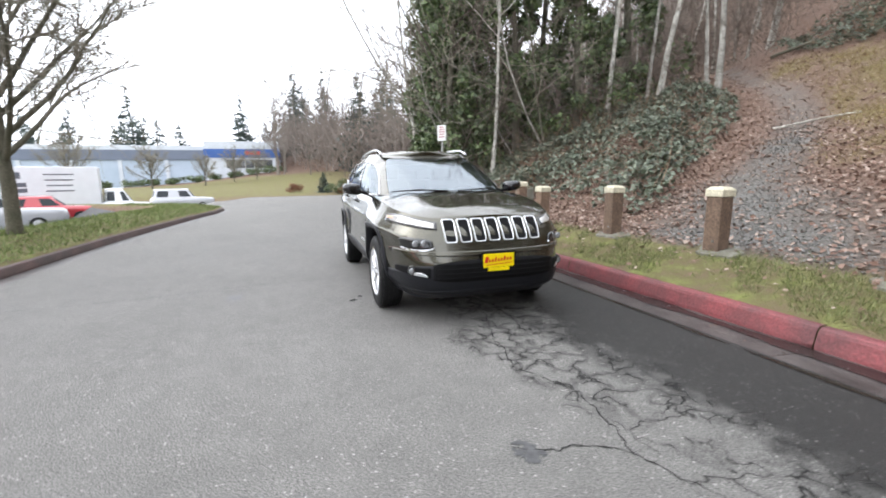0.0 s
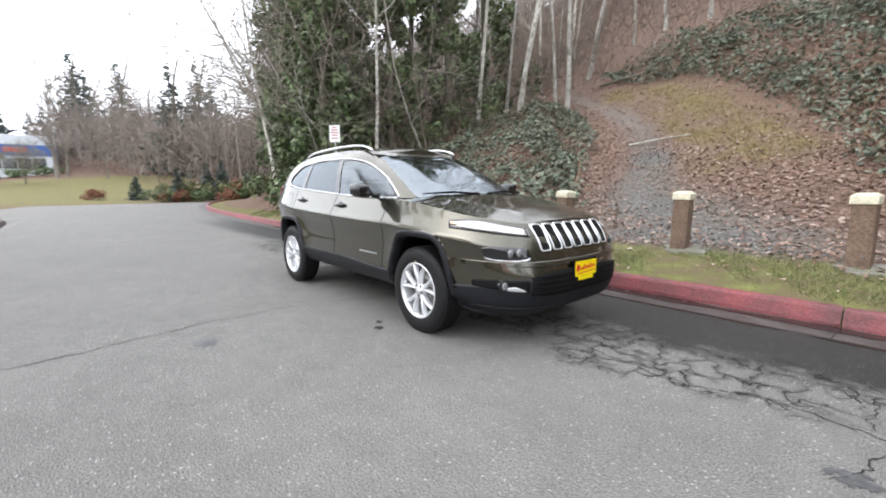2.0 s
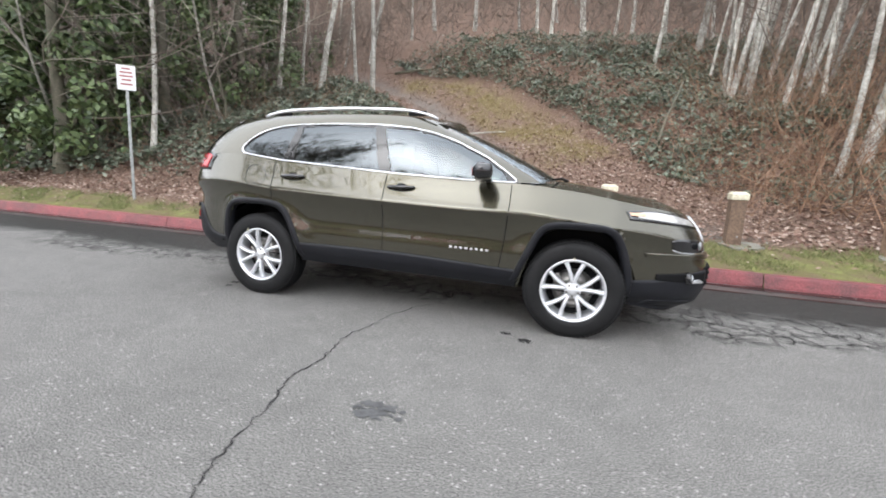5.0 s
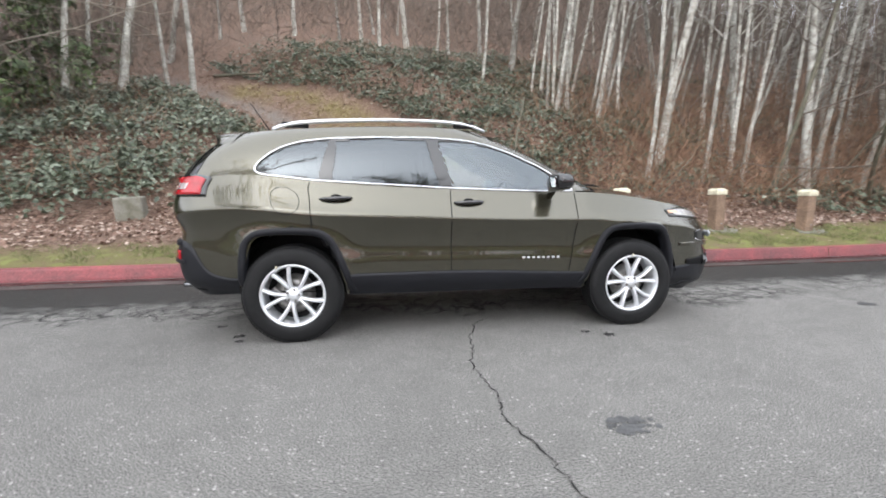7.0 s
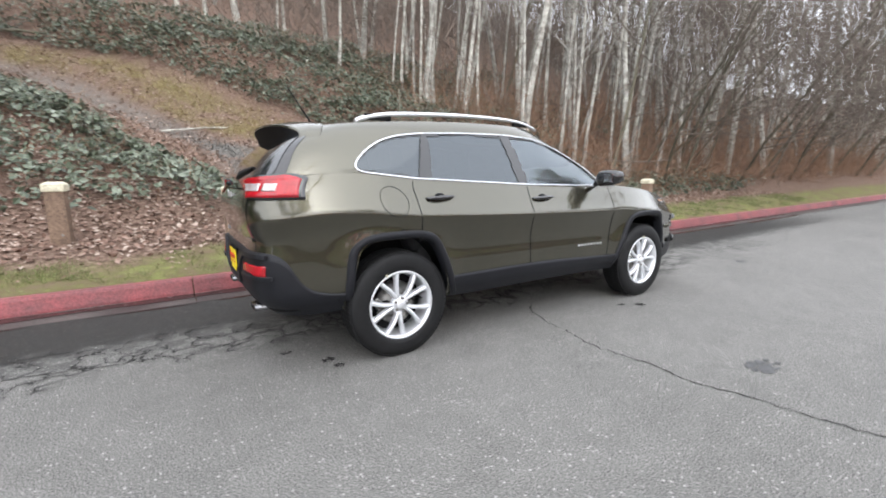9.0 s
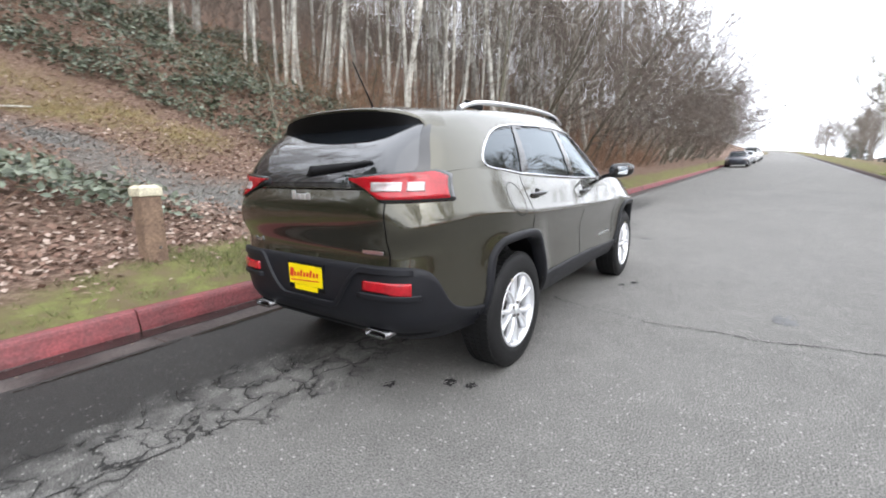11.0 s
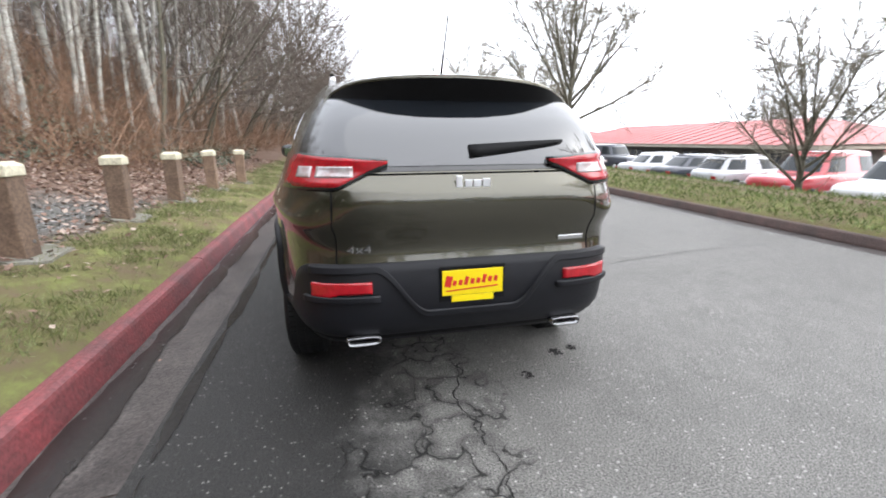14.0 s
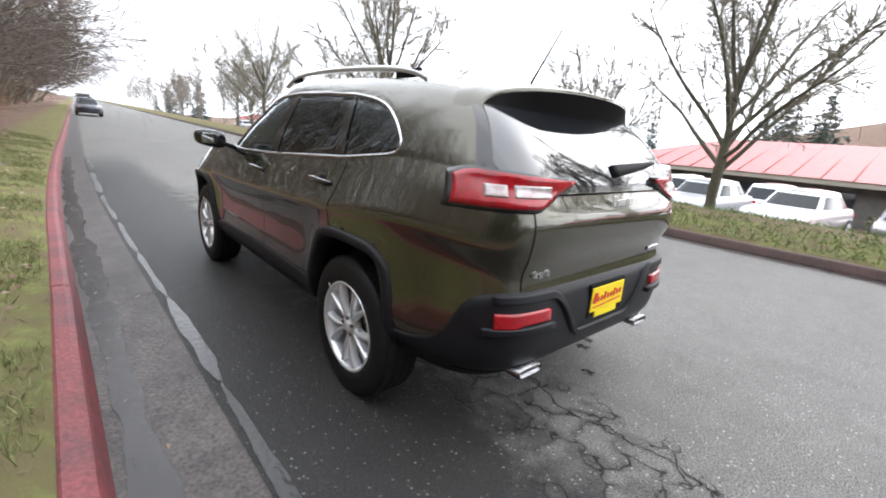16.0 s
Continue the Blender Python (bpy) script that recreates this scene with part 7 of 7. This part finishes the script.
# fallen branches
for k, (a, b, r) in enumerate((((-2.5, 10.1, 0), (-0.9, 10.5, 0), 0.03), ((-7.3, 16.4, 0.05), (-5.3, 16.2, 0.3), 0.07), ((3.1, 7.7, 0), (3.9, 9.2, 0.9), 0.045), ((-6.9, 5.2, 0.1), (-5.2, 5.6, 0.5), 0.02), ((8.2, 4.5, 0.3), (10.3, 5.2, 0.9), 0.025), ((5.6, 4.9, 0.2), (7.2, 5.6, 1.2), 0.02))):
    bm = bmesh.new()
    A, B = Vector((a[0], a[1], float(ground_z(a[0], a[1])) + a[2] + r)), Vector((b[0], b[1], float(ground_z(b[0], b[1])) + b[2] + r))
    pts = [A.lerp(B, t) + Vector((random.uniform(-0.05, 0.05), random.uniform(-0.05, 0.05), 0.03 * math.sin(3 * t))) for t in np.linspace(0, 1, 7)]
    tube(bm, pts, [r * (1 - 0.5 * t) for t in np.linspace(0, 1, 7)], 7)
    tagged(part("fallen_branch", bm, M["birch"] if k == 0 else M["bark"]), "broken branch lying on the wooded bank", "branch", "fallen branches")


# ---- parking lot and parked vehicles ----
M["lot"] = mat("lot_asphalt", (0.085, 0.085, 0.088), 0.85, color2=(0.06, 0.06, 0.062), scale=1.2, bump=0.3, bscale=80, fine=0.4)
lx = axis_steps(-34, 150, -20, 30, 2.0, 1.15)
lx = lx[lx >= -34]
LV = np.linspace(3.4, 25, 14)
LY = np.array([np.maximum(far_y(lx), -7.5 - 0.06 * np.maximum(lx, 0)) - v for v in LV])
LX = np.broadcast_to(lx, LY.shape)
tagged(grid_mesh("parking_lot", np.stack([LX, LY, ground_z(LX, LY) + 0.02], 2)[::-1], M["lot"]), "grey asphalt parking lot below the verge", "parking lot", kind="structure")
M["car_glass"] = mat("dark_car_glass", (0.015, 0.02, 0.024), 0.08, spec=0.35)
CAR_PAINT = {}


def paint_of(rgb, name):
    if name not in CAR_PAINT:
        CAR_PAINT[name] = mat(name + "_car_paint", rgb, 0.3, 0.15, coat=0.9, var=0.05, scale=3)
    return CAR_PAINT[name]


def ring(xf, xr, w, n, m=44):
    out = []
    for k in range(m + 1):
        a = 2 * math.pi * k / m
        c, s = math.cos(a), math.sin(a)
        out.append(((xf if c > 0 else -xr) * abs(c) ** (2 / n) * (1 if c > 0 else 1) * (1 if c > 0 else 1), w * abs(s) ** (2 / n) * math.copysign(1, s)))
    return out


def parked_car(style, rgb, colour, x, y, turn, dz=0.0):
    """A plain parked vehicle: lower body, cabin glass, roof, lamps and four wheels."""
    spec = {"sedan": (4.7, 1.78, 0.92, 1.43, (0.95, 0.35), (-1.75, -1.15)), "suv": (4.6, 1.85, 1.05, 1.74, (0.95, 0.45), (-2.15, -1.95)), "pickup": (5.4, 1.9, 1.05, 1.80, (0.95, 0.45), (-0.75, -0.6)),
            "minivan": (4.9, 1.9, 1.02, 1.72, (1.45, 0.75), (-2.3, -2.05)), "hatch": (4.3, 1.75, 0.95, 1.5, (1.0, 0.4), (-1.95, -1.55)), "van": (5.2, 1.95, 1.15, 1.95, (1.7, 1.2), (0.2, 0.3))}[style]
    L, W, zb, zr, fr, re = spec
    root = tagged(new("parked_" + style), f"{colour} {style} parked in the lot beyond the verge", "car", "parked vehicles")
    P = []
    for z, ex, w in ((0.22, -0.12, 0.90), (0.32, -0.03, 0.97), (0.55, 0.0, 1.0), (0.75, 0.0, 1.0), (zb - 0.06, -0.05, 0.97), (zb, -0.12, 0.93)):
        P.append([(px_, py_, z - (0.10 * max(0, px_ / (L / 2)) ** 2 if z > 0.8 else 0)) for px_, py_ in ring(L / 2 + ex, L / 2 + ex, W / 2 * w, 5)])
    P.append([(a * 0.98, b * 0.5, c + 0.03) for a, b, c in P[-1]])
    P.append([(a * 0.97, 0, c + 0.015) for a, b, c in P[-1]])
    pm = paint_of(rgb, colour)
    grid_mesh("body", P, pm, root)
    xc = (fr[0] + re[0]) / 2
    Q = []
    for q in (0, 0.12, 0.45, 0.8, 1.0):
        a, b = fr[0] + (fr[1] - fr[0]) * q - xc, xc - (re[0] + (re[1] - re[0]) * q)
        Q.append([(px_ + xc, py_, zb - 0.03 + (zr - zb - 0.02) * q) for px_, py_ in ring(a, b, W / 2 * (0.93 - 0.20 * q), 4.5)])
    grid_mesh("cabin", Q[:5], pm, root)

    def cab(a, q, off):
        f, b = fr[0] + (fr[1] - fr[0]) * q - xc, xc - (re[0] + (re[1] - re[0]) * q)
        c, s_ = math.cos(a), math.sin(a)
        px_ = (f if c > 0 else b) * math.copysign(abs(c) ** (2 / 4.5), c)
        py_ = W / 2 * (0.93 - 0.20 * q) * math.copysign(abs(s_) ** (2 / 4.5), s_)
        return (px_ + xc + off * c, py_ + off * s_, zb - 0.03 + (zr - zb - 0.02) * q)
    for nm, a0, a1 in (("windscreen", -0.62, 0.62), ("side_window", 0.95, 1.52), ("side_window", 1.62, 2.20), ("rear_window", 2.55, 3.73), ("side_window", 4.08, 4.66), ("side_window", 4.76, 5.33)):
        grid_mesh(nm, [[cab(a, q, 0.008) for a in np.linspace(a0, a1, 9)] for q in np.linspace(0.16, 0.86, 5)], M["car_glass"], root)
    T = [Q[-1]] + [[((px_ - xc) * (1 - 0.02 * k) + xc, py_ * s, zr - 0.02 + 0.05 * (1 - s * s)) for px_, py_, _ in Q[-1]] for k, s in enumerate((0.96, 0.6, 0.0))]
    grid_mesh("roof", T, pm, root)
    for sx_ in (1, -1):
        for sy_ in (1, -1):
            bm = bmesh.new()
            box(bm, 0.06, 0.36, 0.13, pose(sx_ * (L / 2 - 0.07), sy_ * (W / 2 - 0.30), 0.70), 0.02)
            part("headlight" if sx_ > 0 else "tail_light", bm, M["clear_lens"] if sx_ > 0 else M["red_lens"], root)
            wh = grid_mesh("wheel", lathe([(0.20, 0.10), (0.31, 0.105), (0.33, 0.07), (0.33, -0.07), (0.31, -0.105)], 20), M["rubber"], root)
            wh.matrix_local = pose(sx_ * L * 0.29, sy_ * (W / 2 - 0.09), 0.33) @ pose(0, 0, 0, 0, 0, 0 if sy_ > 0 else 180)
            grid_mesh("hubcap", lathe([(0.205, 0.10), (0.17, 0.11), (0.0, 0.115)], 16), M["alloy"], wh)
    if style == "pickup":
        bm = bmesh.new()
        for yy in (-W / 2 + 0.06, W / 2 - 0.06):
            box(bm, 1.7, 0.08, 0.10, pose(-1.75, yy, zb - 0.02), 0.02)
        part("bed_rail", bm, pm, root)
    on_road = x > -37 and float(far_y(x)) < y < float(kerb_y(x))
    root.matrix_world = pose(x, y, (float(road_z(x)) + float(road_drop(x, y)) if on_road else float(ground_z(x, y)) + 0.03) + dz, 0, 0, turn)
    return root


W_, S_, R_, D_, B_, G_ = (0.72, 0.73, 0.73), (0.45, 0.46, 0.48), (0.42, 0.02, 0.03), (0.02, 0.025, 0.04), (0.05, 0.08, 0.14), (0.12, 0.13, 0.14)
for st, c, nm, x, y, t in (("pickup", S_, "silver", 21.5, -13.5, 188), ("suv", D_, "dark blue", 22.5, -17.5, 185), ("sedan", S_, "silver", 15.4, -15.7, 265), ("sedan", D_, "dark blue", 12.9, -15.6, 268), ("hatch", S_, "silver", 10.4, -15.4, 266),
                           ("suv", R_, "red", 7.6, -15.0, 96), ("minivan", W_, "white", 4.9, -15.2, 95), ("sedan", D_, "dark blue", 8.4, -21.6, 90), ("suv", W_, "white", 5.8, -21.8, 92), ("sedan", S_, "silver", 2.3, -15.0, 84),
                           ("sedan", W_, "white", -0.4, -14.8, 82), ("suv", R_, "red", -3.6, -15.0, 85), ("sedan", W_, "white", -6.5, -15.4, 88), ("sedan", D_, "dark blue", 28, -14.6, 200), ("suv", G_, "grey", 33, -15.2, 190), ("suv", D_, "dark blue", 41, -16.5, 185),
                           ("hatch", W_, "white", 48, -17, 190), ("sedan", G_, "grey", 55, -18, 185), ("sedan", S_, "silver", 66, -19.5, 185), ("suv", W_, "white", 1.9, -21.5, 90), ("sedan", G_, "grey", -2.5, -21.6, 92),
                           ("pickup", S_, "silver", -18.2, -14.2, 118), ("sedan", R_, "red", -21.6, -13.6, 112), ("suv", S_, "silver", -35.4, -10.4, 103)):
    parked_car(st, c, nm, x, y, t)
# vehicles standing far along the road
for st, c, nm, x, yo, t in (("sedan", D_, "dark blue", 46, 1.25, 178), ("sedan", S_, "silver", 58, 1.25, 178), ("van", W_, "white", 68, 1.3, 178), ("suv", W_, "white", 80, 1.3, 178)):
    o = parked_car(st, c, nm, x, float(kerb_y(x)) - yo, t)
    o.location.z = float(road_z(x)) + 0.0
    o["label"] = f"{nm} {st} parked far along the kerb"


def box_truck(x, y, turn):
    root = parked_car("van", W_, "white", 0, 0, 0)
    root.name = "box_truck"
    tagged(root, "white box truck with dark lettering bars on its side", "truck", "parked vehicles")
    bm = bmesh.new()
    box(bm, 5.6, 2.3, 2.35, pose(-2.65, 0, 2.05), 0.04)
    cargo = part("cargo_box", bm, M["truck_white"], root)
    for k, (bx, bz, w, h) in enumerate(((-3.4, 2.75, 0.5, 0.35), (-3.4, 2.25, 0.9, 0.22), (-3.4, 1.95, 0.9, 0.22), (-1.6, 2.8, 1.3, 0.07), (-1.6, 2.5, 1.2, 0.07), (-1.6, 2.2, 1.1, 0.07), (-1.6, 1.9, 1.2, 0.07))):
        for sy_ in (1, -1):
            bm = bmesh.new()
            box(bm, w, 0.006, h, pose(bx, sy_ * 1.154, bz))
            part("lettering_bar", bm, M["sign_dark"], cargo)
    root.matrix_world = pose(x, y, float(road_z(x)) - 0.9, 0, 0, turn)


M["truck_white"] = mat("truck_body_white", (0.72, 0.74, 0.76), 0.45, var=0.06, scale=2)
M["sign_dark"] = mat("dark_print", (0.10, 0.11, 0.13), 0.5)
box_truck(-25.8, -12.75, 107)

# ---- buildings ----
M["wall_white"] = mat("painted_concrete", (0.62, 0.66, 0.70), 0.75, color2=(0.54, 0.58, 0.62), scale=0.4, fine=0.2, bscale=12)
M["wall_lblue"] = mat("pale_blue_wall", (0.45, 0.53, 0.62), 0.75, color2=(0.40, 0.48, 0.57), scale=0.4)
M["band_blue"] = mat("blue_band", (0.045, 0.12, 0.36), 0.6, var=0.1, scale=0.5)
M["band_grey"] = mat("slate_band", (0.16, 0.19, 0.25), 0.7, var=0.1, scale=0.5)
M["win_dark"] = mat("building_glass", (0.03, 0.035, 0.04), 0.08, coat=0.8)
M["sign_red"] = mat("red_sign", (0.55, 0.04, 0.05), 0.5)
M["roof_red"] = mat("red_metal_roof", (0.36, 0.075, 0.07), 0.45, color2=(0.29, 0.06, 0.055), scale=1.5)
M["fascia"] = mat("beige_fascia", (0.42, 0.38, 0.31), 0.7, var=0.1, scale=1)
M["brick_grey"] = mat("grey_block_wall", (0.16, 0.15, 0.135), 0.85, color2=(0.11, 0.105, 0.10), scale=2, fine=0.4, bscale=25)
bl = tagged(new("industrial_building"), "two storey white industrial building with a blue band", "building")
bx = -86.0


def slab(name, x0, x1, y0, y1, z0, z1, m, parent, label=""):
    bm = bmesh.new()
    box(bm, abs(x1 - x0), abs(y1 - y0), z1 - z0, pose((x0 + x1) / 2, (y0 + y1) / 2, (z0 + z1) / 2), 0.03, 1)
    return part(name, bm, m, parent, label)


slab("wall", bx - 40, bx, -17, -4.3, 0.0, 7.4, M["wall_white"], bl)
slab("wall", bx - 40, bx - 0.8, -75, -17, 0.0, 6.6, M["wall_lblue"], bl)
slab("blue_band", bx - 40.1, bx + 0.12, -17.1, -4.2, 6.0, 7.6, M["band_blue"], bl, "blue fascia band")
slab("parapet", bx - 40, bx + 0.05, -17.05, -4.25, 7.6, 9.0, M["wall_white"], bl)
slab("grey_band", bx - 40.1, bx - 0.6, -75, -17.1, 5.6, 7.4, M["band_grey"], bl, "slate blue fascia band")
slab("parapet", bx - 40, bx - 0.75, -75, -17.15, 7.4, 8.2, M["wall_white"], bl)
sg = slab("wall_sign", bx + 0.12, bx + 0.2, -10.0, -7.4, 6.5, 7.2, M["sign_red"], bl, "red sign shape")
for k in range(5):
    y0 = -13.4 + k * 1.62
    for z0, z1 in ((4.1, 5.6), (1.0, 2.4)):
        w = slab("window", bx - 0.02, bx + 0.06, y0, y0 + 1.5, z0, z1, M["win_dark"], bl)
        slab("window_frame", bx + 0.05, bx + 0.10, y0 - 0.04, y0 + 0.04, z0, z1, M["fascia"], w)
for k in range(8):
    slab("pilaster", bx - 0.75, bx - 0.5, -74 + k * 7.2, -73.4 + k * 7.2, 0.0, 5.6, M["wall_white"], bl)
for k in range(14):
    y = -48 + k * 3.3
    g = np.random.default_rng(300 + k)
    cs = [(g.normal(0, 0.5), g.normal(0, 0.7), 0.4 + 0.5 * g.uniform()) for _ in range(8)]
    V, F = leaf_cloud(cs, [(0.6, 0.8, 0.5)] * 8, 60, 0.16, 300 + k)
    o = tagged(raw_mesh("hedge_shrub", V, F, M["ivy_dark"], smooth=False), "clipped dark shrub before the industrial building", "shrub", "foundation shrubs")
    o.location = (bx + 4, y, float(ground_z(bx + 4, y)))
rb = tagged(new("office_building"), "long low office with a red metal hip roof", "building")
ry0, ry1, gz = -34.0, -50.0, -2.35
for x0, x1, dz in ((-40, 16, 0.0), (22, 62, 0.35), (68, 120, 0.9)):
    slab("wall", x0, x1, ry1, ry0, gz - 1, 0.25 + dz, M["brick_grey"], rb)
    slab("fascia", x0 - 1.0, x1 + 1.0, ry1 - 1, ry0 + 1.0, 0.1 + dz, 0.45 + dz, M["fascia"], rb, "beige roof fascia")
    bm = bmesh.new()
    e = [(x0 - 1.1, ry0 + 1.1, 0.45 + dz), (x1 + 1.1, ry0 + 1.1, 0.45 + dz), (x1 + 1.1, ry1 - 1.1, 0.45 + dz), (x0 - 1.1, ry1 - 1.1, 0.45 + dz)]
    r = [(x0 + 6, (ry0 + ry1) / 2, 2.75 + dz), (x1 - 6, (ry0 + ry1) / 2, 2.75 + dz)]
    v = [bm.verts.new(p) for p in e + r]
    for f in ((0, 1, 5, 4), (1, 2, 5), (2, 3, 4, 5), (3, 0, 4), (3, 2, 1, 0)):
        bm.faces.new([v[i] for i in f])
    roof_ = part("roof", bm, M["roof_red"], rb, "red standing seam metal roof")
    k = x0
    while k < x1:
        t = min(1.0, max(0.15, (k - x0 + 1) / 7), max(0.15, (x1 - k + 1) / 7))
        bm = bmesh.new()
        tube(bm, [(k, ry0 + 1.1, 0.47 + dz), (k, ry0 + 1.1 + ((ry0 + ry1) / 2 - ry0 - 1.1) * t, 0.47 + dz + 2.3 * t)], 0.04, 4)
        part("roof_seam", bm, M["roof_red"], roof_)
        k += 1.5
    k = x0 + 2.5
    while k < x1 - 3:
        w = slab("window", k, k + 2.0, ry0 - 0.02, ry0 + 0.06, gz + 0.75, -0.25 + dz, M["win_dark"], rb)
        slab("mullion", k + 0.96, k + 1.04, ry0 + 0.05, ry0 + 0.10, gz + 0.75, -0.25 + dz, M["fascia"], w)
        k += 4.2


# shrubs and small trees near the bend, and beside the lot
def shrub(x, y, s, m, label, seed, group):
    g = np.random.default_rng(seed)
    cs = [(g.normal(0, 0.45), g.normal(0, 0.45), 0.25 + 0.55 * g.uniform()) for _ in range(12)]
    V, F = leaf_cloud(np.array(cs) * s, np.full((12, 3), 0.38 * s), 90, 0.07 * s, seed)
    o = tagged(raw_mesh("shrub", V, F, m, smooth=False), label, "shrub", group)
    o.location = (x, y, float(ground_z(x, y)) - 0.03)


M["russet"] = leaf_mat("russet_leaves", (0.10, 0.03, 0.02), (0.19, 0.07, 0.04), (0.25, 0.13, 0.07), 0.7)
M["olive_leaf"] = leaf_mat("olive_shrub", (0.05, 0.055, 0.02), (0.10, 0.11, 0.04), (0.17, 0.17, 0.07), 0.6)
for k, (x, y, s, kind) in enumerate(((-38.5, 2.4, 1.0, 0), (-38.0, 3.8, 0.9, 1), (-37.8, 5.4, 1.0, 0), (-39.5, 5.2, 1.6, 2), (-40.5, 3.0, 1.3, 2), (-36.0, 7.4, 1.0, 1), (-34.5, 8.4, 1.2, 0), (-38, 8, 1.7, 2), (-32.5, 8.5, 1.2, 1), (-42, -1.5, 0.9, 1), (-41, 10.5, 1.9, 2),
                                     (-29.5, 8.0, 1.3, 0), (-27.0, 7.5, 1.1, 1), (-31, 10.5, 1.6, 2), (-25.0, 8.0, 1.3, 0))):
    m, lb = ((M["ivy_dark"], "dark green rounded shrub near the bend"), (M["russet"], "low russet brown shrub near the bend"), (M["olive_leaf"], "olive green bushy shrub near the bend"))[kind]
    shrub(x, y, s, m, lb, 500 + k, "shrubs by the bend")
for k, (x, y, s) in enumerate(((12, -31.5, 1.6), (9, -31.8, 1.3), (28, -31, 1.8), (36, -31.5, 1.5), (-8, -31.5, 1.6), (-2, -32, 1.2))):
    shrub(x, y, s, M["olive_leaf"], "olive green shrub before the office", 600 + k, "office shrubs")
